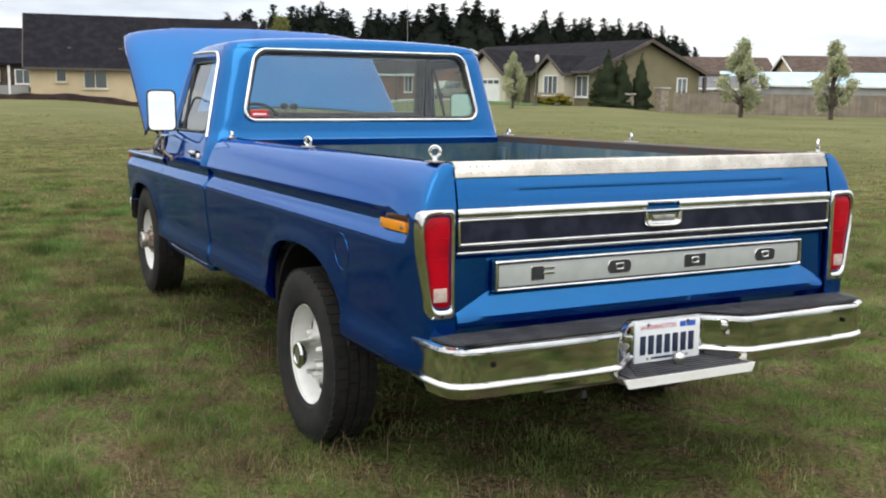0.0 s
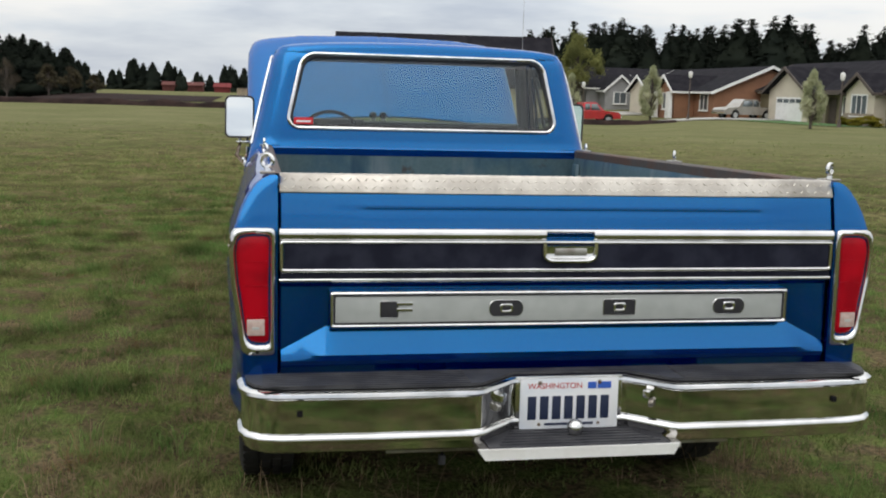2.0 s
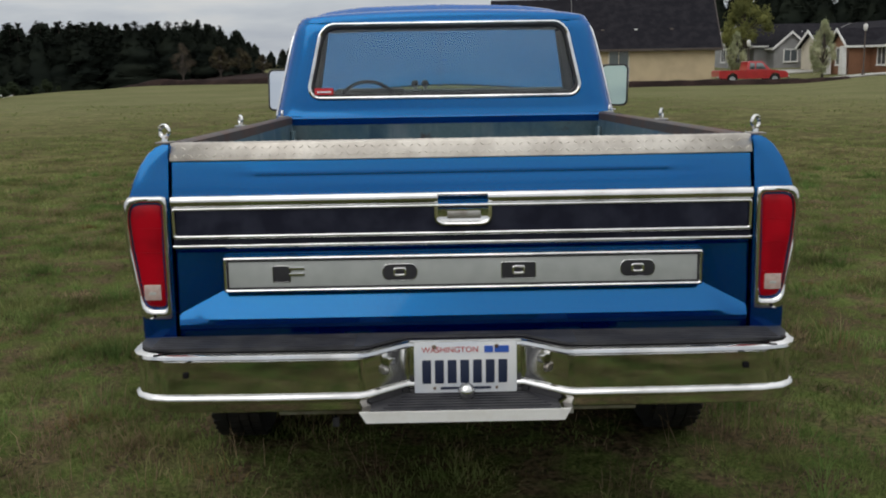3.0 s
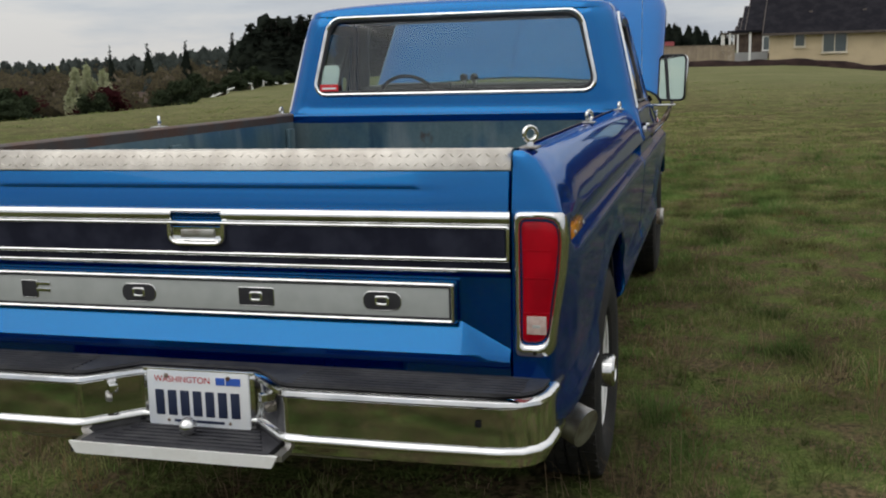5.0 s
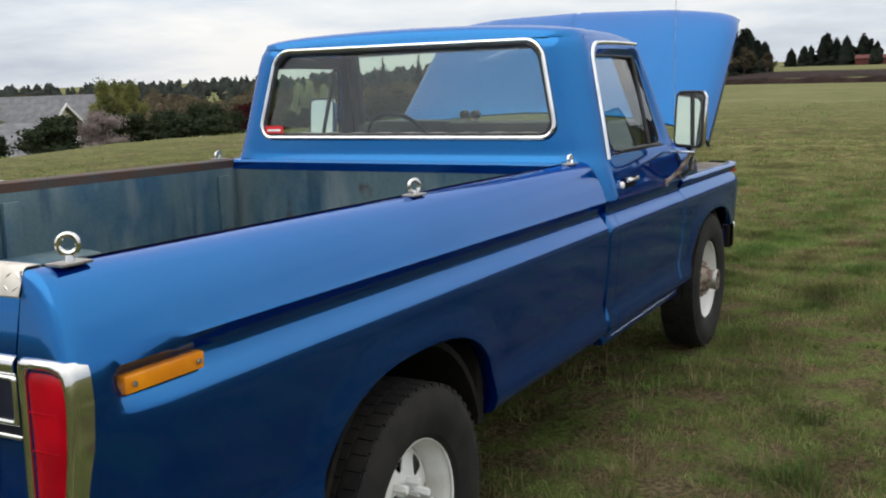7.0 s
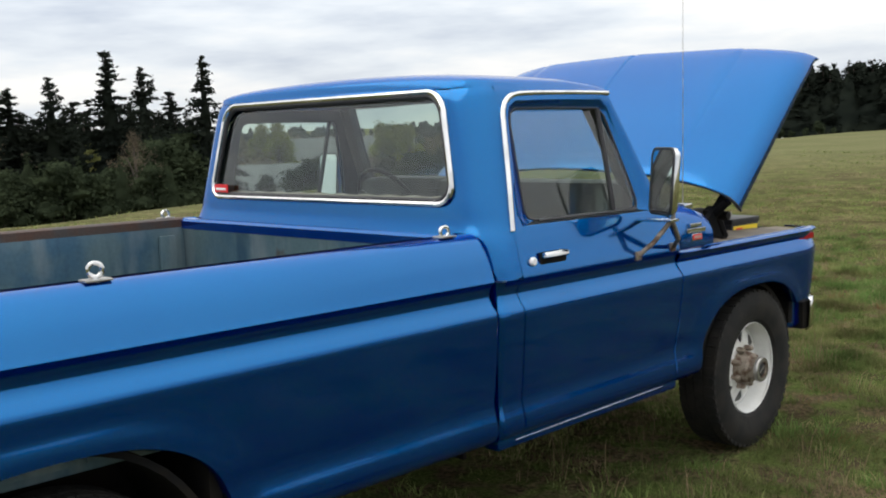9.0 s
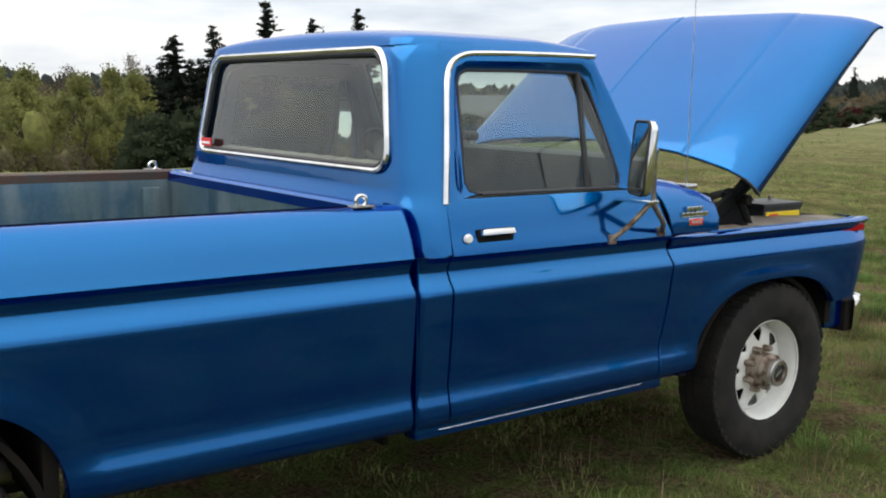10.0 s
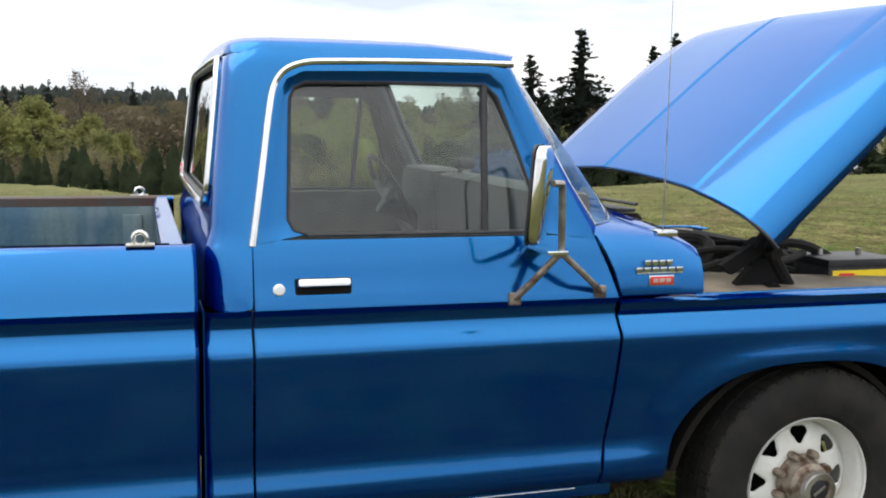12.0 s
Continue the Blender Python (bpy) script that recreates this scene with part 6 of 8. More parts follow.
part("porch_post", box(-1.1, -0.85, 9.7, 9.95, -0.3, 2.32), M["dark_trim"], h)
part("corner_post", box(10.95, 11.2, -0.5, -0.25, -0.5, 2.4), M["dark_trim"], h)
part("deck_roof", box(10.8, 15.0, 1.0, 5.0, 2.5, 2.7), M["dark_trim"], h)

# rust-brown house behind it
h = house_at("house", 39.7, 83.4, 0, "rust-brown house with white trim and dark roof")
gable_block(h, "main", 0, 10.6, 0, 21.0, 2.35, 4.6, (M["brick"], M["roof_dark"], M["white_trim"]), "y", 0.5)
gable_block(h, "porch", -2.0, 5.0, 4.2, 8.0, 2.4, 3.7, (M["brick"], M["roof_dark"], M["white_trim"]), "x", 0.4)
gable_block(h, "garage", -1.0, 5.0, 13.0, 18.4, 2.4, 3.8, (M["cream"], M["roof_dark"], M["white_trim"]), "x", 0.4)
wall_window(h, -0.02, 2.0, 0.7, 2.1, 1.6, "w", M["white_trim"], 2)
wall_window(h, -2.02, 6.1, 0.7, 2.1, 1.5, "w", M["white_trim"], 2)
wall_window(h, 5.2, -0.02, 1.6, 2.2, 1.2, "s", M["white_trim"], 1)
for y in (4.4, 7.8):
    bm = bmesh.new()
    add_prism(bm, [(-0.42, -0.2), (0.42, -0.2), (0.2, 2.3), (-0.2, 2.3)], 0.4, Matrix.Translation((-2.25, y, 0)) @ pose(0, 0, 0, 0, 0, -90) @ REAR)
    part("tapered_column", bm, M["white_trim"], h)
for y in (10.5, 11.7):
    wall_window(h, -0.02, y, 0.8, 2.1, 0.8, "w", M["white_trim"], 1)
part("bay_roof", box(4.2, 6.6, -0.9, 0.0, 2.3, 2.45), M["white_trim"], h)

# grey house further along the street
h = house_at("house", 37.5, 110.0, 0, "grey house with two white-trimmed gables")
gable_block(h, "main", -1.0, 12.0, 0, 11.0, 2.4, 4.7, (M["grey_wall"], M["roof_dark"], M["white_trim"]), "x", 0.5)
gable_block(h, "porch", 0.5, 4.0, -2.2, 3.0, 2.2, 3.7, (M["grey_wall"], M["roof_dark"], M["white_trim"]), "y", 0.35)
gable_block(h, "front", -3.4, 5.0, 1.4, 5.2, 2.3, 3.8, (M["grey_wall"], M["roof_dark"], M["white_trim"]), "x", 0.4)
gable_block(h, "front_far", -2.6, 5.0, 7.0, 10.6, 2.3, 3.9, (M["grey_wall"], M["roof_dark"], M["white_trim"]), "x", 0.4)
wall_window(h, -3.42, 3.3, 0.7, 2.0, 1.6, "w", M["white_trim"], 2)
wall_window(h, 2.25, -2.22, 0.7, 1.9, 1.4, "s", M["white_trim"], 2)
wall_window(h, 6.5, -0.02, 0.9, 2.0, 1.4, "s", M["white_trim"], 2)

# roofs beyond the fence in the east
for x, y, l, wd, wl, rg, wm, rm, lab in ((88.0, 96.0, 14, 10, 2.6, 4.9, "cream", "roof_brown", "cream house with brown roof behind fence"), (98.0, 82.0, 16, 10, 2.7, 5.0, "tan", "roof_brown", "tan house with brown roof behind fence"), (112.0, 88.0, 14, 12, 2.8, 5.4, "cream", "roof_dark", "cream house with dark roof behind fence")):
    h = house_at("house", x, y, -28, lab)
    gable_block(h, "main", -l / 2, l / 2, 0, wd, wl, rg, (M[wm], M[rm], M["white_trim"]), "x", 0.5)
    wall_window(h, -2.5, -0.02, 0.9, 2.1, 1.4, "s", M["white_trim"], 2)
    wall_window(h, 3.0, -0.02, 0.9, 2.1, 1.4, "s", M["white_trim"], 2)
h = tagged(thing("shed", pose(78.0, 68.0, ground_z(78, 68), 0, 0, -42), "long low shed with pale blue metal roof", "shed"), kind="")
gable_block(h, "main", -11, 13, 0, 7, 1.9, 3.1, (M["grey_wall"], M["roof_blue"], M["white_trim"]), "x", 0.3)
h = thing("shed", pose(66.0, 74.0, ground_z(66, 74), 0, 0, -36), "small grey shed with pale roof", "shed")
gable_block(h, "main", -5, 5, 0, 5, 1.6, 2.7, (M["grey_wall"], M["roof_grey"], M["white_trim"]), "x", 0.3)

# valley houses in the west
for x, y, turn, l, wd, wl, rg, wm, rm, lab in ((-51.6, 35.4, 40, 19, 9, 2.2, 3.7, "grey_wall", "roof_grey", "low pale house with grey roof in the valley"), (-74.2, 63.2, 12, 8, 9, 3.6, 6.9, "cream", "roof_grey", "pale house with steep grey roof in the valley"), (-81.2, 73.4, 40, 13, 9, 3.9, 7.6, "grey_wall", "roof_grey", "grey gabled house among valley trees"), (-160.8, 15.4, 60, 6.5, 6, 3.2, 5.4, "grey_wall", "roof_grey", "small grey gabled house in the valley"), (-292.0, 34.0, 80, 9, 7, 2.6, 4.8, "white_trim", "white_trim", "long white building in the valley"), (-82.0, -10.0, 15, 7, 6, 3.4, 5.4, "red_barn", "rust_roof", "dark red shed in the valley"), (-108.0, 78.0, 30, 14, 9, 3, 5.5, "brick", "roof_brown", "brown house among valley trees"), (-70.0, 110.0, 30, 16, 9, 2.8, 4.8, "brick", "roof_brown", "low brown house beyond the hedge")):
    h = thing("house", pose(x, y, ground_z(x, y) - 0.3, 0, 0, turn), lab, "house", "houses in the valley")
    gable_block(h, "main", -l / 2, l / 2, -wd / 2, wd / 2, wl, rg, (M[wm], M[rm], M["white_trim"]), "x", 0.4, -1.5)
    for k in (-0.28, 0.05, 0.33):
        wall_window(h, l * k, -wd / 2 - 0.02, 0.8, 2.0, 1.2, "s", M["white_trim"], 2)

# barns in the north-west
for x, y, turn, l, wd, wl, rg, wm, rm, lab in ((-17.3, 238.0, 0, 9.0, 6, 1.3, 2.0, "rust_roof", "rust_roof", "long low red-roofed barn"), (-8.3, 232.0, 0, 3.4, 4, 1.1, 1.9, "red_barn", "red_barn", "small weathered red wooden shed")):
    h = thing("barn", pose(x, y, ground_z(x, y), 0, 0, turn), lab, "barn")
    gable_block(h, "main", -l / 2, l / 2, 0, wd, wl, rg, (M[wm], M[rm], M[rm]), "x", 0.2)


def board_fence(x0, y0, x1, y1, height, mat, label, panel=2.4):
    d = math.hypot(x1 - x0, y1 - y0)
    turn = math.degrees(math.atan2(y1 - y0, x1 - x0))
    f = thing("fence", pose(x0, y0, 0, 0, 0, turn), label, "fence", "board fences")
    n = max(1, round(d / panel))
    rng = random.Random(int(x0 * 7 + y0))
    for i in range(n):
        a, b = d * i / n, d * (i + 1) / n
        c = math.cos(radians(turn)), math.sin(radians(turn))
        z = ground_z(x0 + c[0] * (a + b) / 2, y0 + c[1] * (a + b) / 2)
        bm = bmesh.new()
        k = int((b - a) / 0.15)
        for j in range(k):
            u = a + (b - a) * j / k
            add_box(bm, u + 0.004, u + (b - a) / k - 0.004, -0.012 + rng.uniform(-0.004, 0.004), 0.012, z - 0.3, z + height + rng.uniform(-0.02, 0.02))
        add_box(bm, a, b, 0.012, 0.05, z + height - 0.3, z + height - 0.2)
        add_box(bm, a, b, -0.05, 0.05, z + height + 0.01, z + height + 0.05)
        tagged(part("panel", bm, mat, f), kind="stuff")
        part("post", box(a - 0.06, a + 0.06, -0.07, 0.07, z - 0.4, z + height + 0.06), mat, f)
    return f


board_fence(48.0, 56.8, 75.0, 33.5, 1.5, M["fence"], "weathered brown board fence behind the field")
board_fence(-2.3, 79.0, 3.2, 79.4, 1.5, M["fence_pale"], "tan board fence behind a soil bank")
for x, y in ((47.3, 57.4), (45.0, 58.6)):
    p = thing("pillar", pose(x, y, ground_z(x, y)), "stone fence pillar with pale cap", "pillar")
    hh = 1.7 if x > 46 else 1.0
    part("shaft", box(-0.35, 0.35, -0.35, 0.35, -0.3, hh, 0.03), M["stone"], p)
    part("cap", box(-0.45, 0.45, -0.45, 0.45, hh, hh + 0.12, 0.02), M["concrete"], p)


def low_rail(pts, label):
    f = thing("rail_fence", pose(0, 0, 0), label, "fence")
    for i, ((x0, y0), (x1, y1)) in enumerate(zip(pts, pts[1:])):
        n = max(2, int(math.hypot(x1 - x0, y1 - y0) / 2.5))
        for k in range(n):
            x, y = x0 + (x1 - x0) * k / n, y0 + (y1 - y0) * k / n
            z = ground_z(x, y)
            part("post", box(x - 0.05, x + 0.05, y - 0.05, y + 0.05, z - 0.3, z + 0.55), M["white_trim"], f)
            xe, ye = x0 + (x1 - x0) * (k + 1) / n, y0 + (y1 - y0) * (k + 1) / n
            part("rail", tube([(x, y, z + 0.42), (xe, ye, ground_z(xe, ye) + 0.42)], 0.05, 4), M["white_trim"], f)


low_rail([(-20.5, 25.0), (-19.5, 30.0), (-21.0, 41.0), (-25.5, 62.0)], "low white rail fence along the field's edge")

# soil bank along the north side
bm = bmesh.new()
rows = []
for i in range(90):
    x = -26 + 58 * i / 89
    y = 74 + 7 * smooth(10, -26, x) + 0.6 * noise.noise((x * 0.3, 0, 0))
    hgt = 0.48 + 0.18 * noise.noise((x * 0.45, 3.0, 0)) - 0.2 * smooth(26, 32, x)
    rows.append([(x, y + dy, ground_z(x, y + dy) + hgt * k - 0.06 + 0.05 * noise.noise((x * 2, dy * 2, 0))) for dy, k in ((-0.9, 0.0), (-0.55, 0.7), (-0.2, 1.0), (0.5, 0.9), (1.2, 0.5), (2.4, 0.0))])
grid(bm, rows)
tagged(part("soil_bank", bm, M["soil"], None, "low bank of dark bare soil at field edge"), category="soil bank", kind="structure")
bm = bmesh.new()
rows = []
for i in range(40):
    x = -60 + 55 * i / 39
    rows.append([(x, y, ground_z(x, y) + 0.05) for y in (96, 104, 116, 130)])
grid(bm, rows)
tagged(part("ploughed_strip", bm, M["soil"], None, "strip of dark ploughed soil"), category="soil", kind="structure")

# driveways
for x0, x1, y0, y1 in ((33.0, 42.5, 75.8, 80.6), (26.0, 38.5, 96.3, 101.5)):
    bm = bmesh.new()
    grid(bm, [[(x, y, ground_z(x, y) + 0.03) for y in (y0, (y0 + y1) / 2, y1)] for x in spaced(x0, x1, 5)])
    tagged(part("driveway", bm, M["concrete"], None, "pale concrete driveway", solid=0.1), category="driveway", kind="structure")
M["lawn"] = material("mown_lawn", (0.045, 0.115, 0.022), 0.9, other=(0.06, 0.14, 0.03), noise_scale=1.0, fine=0.3, bump_scale=9)
bm = bmesh.new()
grid(bm, [[(x, y, ground_z(x, y) + 0.05) for y in spaced(62.0, 75.4, 4)] for x in spaced(38.0, 43.0, 3)])
tagged(part("lawn", bm, M["lawn"], None, "mown green front lawn"), category="lawn", kind="structure")


def street_lamp(x, y, height):
    lamp = thing("street_lamp", pose(x, y, ground_z(x, y)), "black post lamp with white lantern", "street lamp", "street lamps")
    part("base", lathe([(0.0, 0.5), (0.10, 0.5), (0.13, 0.1), (0.16, 0.0), (0.16, -0.3)], 12, pose(0, 0, 0, 0, -90, 0)), M["dark_trim"], lamp)
    part("pole", tube([(0, 0, 0.4), (0, 0, height - 0.5)], [0.06, 0.045], 10), M["dark_trim"], lamp)
    part("lantern", lathe([(0.0, height + 0.05), (0.14, height - 0.02), (0.17, height - 0.15), (0.13, height - 0.42), (0.07, height - 0.5)], 12, pose(0, 0, 0, 0, -90, 0)), M["white_trim"], lamp)
    part("finial", lathe([(0.0, height + 0.2), (0.03, height + 0.14), (0.04, height + 0.04)], 8, pose(0, 0, 0, 0, -90, 0)), M["dark_trim"], lamp)


for x, y, hh in ((37.5, 59.5, 3.6), (34.3, 76.6, 4.0), (27.2, 82.8, 3.4)):
    street_lamp(x, y, hh)


def far_pickup(x, y, turn, paint, label, crew):
    """A parked pickup: body, cab with panes, bed, wheels."""
    v = thing("parked_pickup", pose(x, y, ground_z(x, y), 0, 0, turn), label, "pickup truck", "parked vehicles")
    bm = bmesh.new()
    side = [(-2.7, 0.55), (-2.72, 0.95), (-2.62, 1.05), (-0.75, 1.06), (1.35, 1.06), (2.45, 0.98), (2.68, 0.80), (2.7, 0.5), (2.1, 0.42), (1.95, 0.75), (1.65, 0.88), (1.35, 0.75), (1.2, 0.42), (-1.2, 0.42), (-1.35, 0.75), (-1.65, 0.88), (-1.95, 0.75), (-2.1, 0.42), (-2.6, 0.45)]
    add_prism(bm, side, 1.86, Matrix(((1, 0, 0, 0), (0, 0, -1, 0.93), (0, 1, 0, 0), (0, 0, 0, 1))))
    part("body", bm, paint, v)
    a = -1.0 if crew else -0.55
    bm = bmesh.new()
    rows = [[(a, sy * 0.90, 1.05), (a + 0.12, sy * 0.74, 1.68), (a + 0.35, sy * 0.72, 1.74), (0.55, sy * 0.72, 1.74), (0.75, sy * 0.74, 1.66), (1.35, sy * 0.88, 1.05)] for sy in (-1, -0.9, 0, 0.9, 1)]
    vs = grid(bm, rows)
    bm.faces.new(vs[0])
    bm.faces.new(vs[-1])
    part("cab", bm, paint, v)
    for sy in (-1, 1):
        for p, q in (((a + 0.16, a + 0.75) if crew else (a + 0.2, 0.1)), (a + 0.82 if crew else 0.15, 0.98)):
            bm = bmesh.new()
            pts = [(p, 1.12), (q, 1.12), (min(q, 0.70), 1.60), (p + 0.06, 1.60)]
            vv = [bm.verts.new((u, sy * (0.90 - (w - 1.05) * 0.245 + 0.012), w)) for u, w in pts]
            bm.faces.new(vv)
            part("side_pane", bm, M["house_glass"], v, solid=0.006)
        for xx in (-1.65, 1.65):
            w = part("wheel", lathe([(0.0, 0.94), (0.20, 0.94), (0.22, 0.95), (0.24, 0.93)], 16, Matrix.Translation((xx, 0, 0.38)) @ pose(0, 0, 0, 0, 0, 90 * sy)), M["silver"], v)
            part("tyre", lathe([(0.22, 0.94), (0.30, 0.955), (0.36, 0.94), (0.38, 0.90), (0.38, 0.74), (0.30, 0.70)], 20, Matrix.Translation((xx, 0, 0.38)) @ pose(0, 0, 0, 0, 0, 90 * sy)), M["rubber"], w)
    part("front_bumper", box(2.62, 2.78, -0.92, 0.92, 0.45, 0.62, 0.02), M["chrome"], v)
    part("rear_bumper", box(-2.82, -2.68, -0.9, 0.9, 0.45, 0.6, 0.02), M["chrome"], v)


far_pickup(40.7, 79.4, 192, M["silver_paint"], "silver crew-cab pickup parked on driveway", True)
far_pickup(25.2, 76.0, 2, M["red_paint"], "red pickup parked behind soil bank", False)


# ---- trees and shrubs ----
def leaf_material(name, a, b, thin=0.45, var=0.16):
    """Thin leaves: diffuse on both sides, with light let through; colour broken by clump and by leaf."""
    mat = bpy.data.materials.new(name)
    mat.use_nodes = True
    nt = mat.node_tree
    nt.nodes.clear()
    n, ln = nt.nodes.new, nt.links.new
    out, mx, df, tl = n("ShaderNodeOutputMaterial"), n("ShaderNodeMixShader"), n("ShaderNodeBsdfDiffuse"), n("ShaderNodeBsdfTranslucent")
    mx.inputs[0].default_value = thin
    co, t, c, h, k = n("ShaderNodeTexCoord"), n("ShaderNodeTexNoise"), n("ShaderNodeMix"), n("ShaderNodeHueSaturation"), n("ShaderNodeMapRange")
    t.inputs["Scale"].default_value, t.inputs["Detail"].default_value = 3.5, 4
    ln(co.outputs["Object"], t.inputs["Vector"])
    r = n("ShaderNodeMapRange")
    r.inputs["From Min"].default_value, r.inputs["From Max"].default_value = 0.38, 0.62
    ln(t.outputs[0], r.inputs["Value"])
    c.data_type = "RGBA"
    ln(r.outputs[0], c.inputs["Factor"])
    c.inputs["A"].default_value, c.inputs["B"].default_value = (*a, 1), (*b, 1)
    k.inputs["To Min"].default_value, k.inputs["To Max"].default_value = 1 - var, 1 + var
    ln(n("ShaderNodeNewGeometry").outputs["Random Per Island"], k.inputs["Value"])
    ln(k.outputs[0], h.inputs["Value"])
    ln(c.outputs["Result"], h.inputs["Color"])
    ln(h.outputs[0], df.inputs["Color"])
    ln(h.outputs[0], tl.inputs["Color"])
    ln(df.outputs[0], mx.inputs[1])
    ln(tl.outputs[0], mx.inputs[2])
    ln(mx.outputs[0], out.inputs[0])
    return mat


M.update({
    "bark": material("grey_brown_bark", (0.075, 0.06, 0.048), 0.9, other=(0.045, 0.036, 0.03), noise_scale=6, fine=0.3),
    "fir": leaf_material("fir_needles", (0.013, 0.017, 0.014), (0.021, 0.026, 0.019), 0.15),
    # fir needles made paler and bluer: distance haze put into the colour
    "forest": leaf_material("hazed_forest_needles", (0.034, 0.041, 0.038), (0.052, 0.060, 0.054), 0.15),
    "evergreen": leaf_material("evergreen_shrub_leaves", (0.029, 0.039, 0.023), (0.044, 0.057, 0.031), 0.25),
    "spring": leaf_material("fresh_yellow_green_leaves", (0.240, 0.245, 0.085), (0.150, 0.160, 0.062)),
    "pear": leaf_material("white_green_blossom", (0.50, 0.50, 0.34), (0.36, 0.39, 0.23)),
    "blossom": leaf_material("pale_blossom", (0.30, 0.25, 0.24), (0.17, 0.14, 0.13)),
    "twig": leaf_material("bare_brown_twigs", (0.13, 0.105, 0.075), (0.095, 0.08, 0.06), 0.2),
    "maroon": leaf_material("maroon_leaves", (0.05, 0.014, 0.016), (0.035, 0.012, 0.014)),
    "yellow_bush": leaf_material("yellow_bush_leaves", (0.30, 0.25, 0.04), (0.20, 0.18, 0.03)),
    "olive_leaf": leaf_material("olive_young_leaves", (0.185, 0.175, 0.090), (0.115, 0.105, 0.060)),
    "valley": leaf_material("mixed_spring_woods", (0.105, 0.090, 0.052), (0.060, 0.052, 0.038)),
})


def cards(centres, sizes, rng, flat=0.0):
    """Small leaf faces at centres, turned at random; arrays of vertices and faces."""
    n = len(centres)
    a = rng.normal(size=(n, 3))
    a /= np.linalg.norm(a, axis=1, keepdims=True)
    b = rng.normal(size=(n, 3))
    if flat:
        a[:, 2] *= 1 - flat
        b[:, 2] *= 1 - flat
        a /= np.linalg.norm(a, axis=1, keepdims=True)
    b -= (a * b).sum(1, keepdims=True) * a
    b /= np.linalg.norm(b, axis=1, keepdims=True) + 1e-9
    s = np.asarray(sizes)[:, None]
    c = np.asarray(centres)
    v = np.stack([c - a * s, c + b * s * 0.55, c + a * s, c - b * s * 0.55], 1).reshape(-1, 3)
    f = np.arange(4 * n).reshape(-1, 4)
    return v, f


def mesh_of(name, v, f, mat):
    me = bpy.data.meshes.new(name)
    me.from_pydata(np.asarray(v).tolist(), [], [list(map(int, q)) for q in f])
    me.materials.append(mat)
    return me


ICO = bmesh.new()
bmesh.ops.create_icosphere(ICO, subdivisions=2, radius=1.0)
ICO_V = np.array([v.co[:] for v in ICO.verts])
ICO_F = [[v.index for v in f.verts] for f in ICO.faces]
ICO.free()


def clump(x, y, z, r, h, rng, rough=0.25):
    """The dense inside of a clump of leaves: an uneven lump."""
    k = 1 + rough * rng.normal(size=(len(ICO_V), 1)).clip(-1.6, 1.6)
    return np.array([x, y, z]) + ICO_V * k * np.array([r, r, h])


def joined(v, f, lumps):
    """Leaves and lumps as one list of vertices and faces."""
    n, vs, fs = len(v), [v], [list(q) for q in f]
    for c in lumps:
        vs.append(c)
        fs += [[i + n for i in q] for q in ICO_F]
        n += len(c)
    return np.concatenate(vs), fs


def crown_mesh(name, blobs, per, size, seed, mat, shell=0.55, core=0.72):
    """A crown of leaves gathered in blobs (x, y, z, radius, height), denser towards their outsides."""
    rng = np.random.default_rng(seed)
    pts, sz = [], []
    for x, y, z, r, h in blobs:
        d = rng.normal(size=(per, 3))
        d /= np.linalg.norm(d, axis=1, keepdims=True)
        k = (shell + (1 - shell) * rng.random((per, 1))) * (0.8 + 0.4 * rng.random((per, 1)))
        pts.append(np.array([x, y, z]) + d * k * np.array([r, r, h]))
        sz.append(size * rng.uniform(0.6, 1.5, per))
    v, f = cards(np.concatenate(pts), np.concatenate(sz), rng)
    v, f = joined(v, f, [clump(x, y, z, r * core, h * core, rng) for x, y, z, r, h in blobs] if core else [])
    return mesh_of(name, v, f, mat)


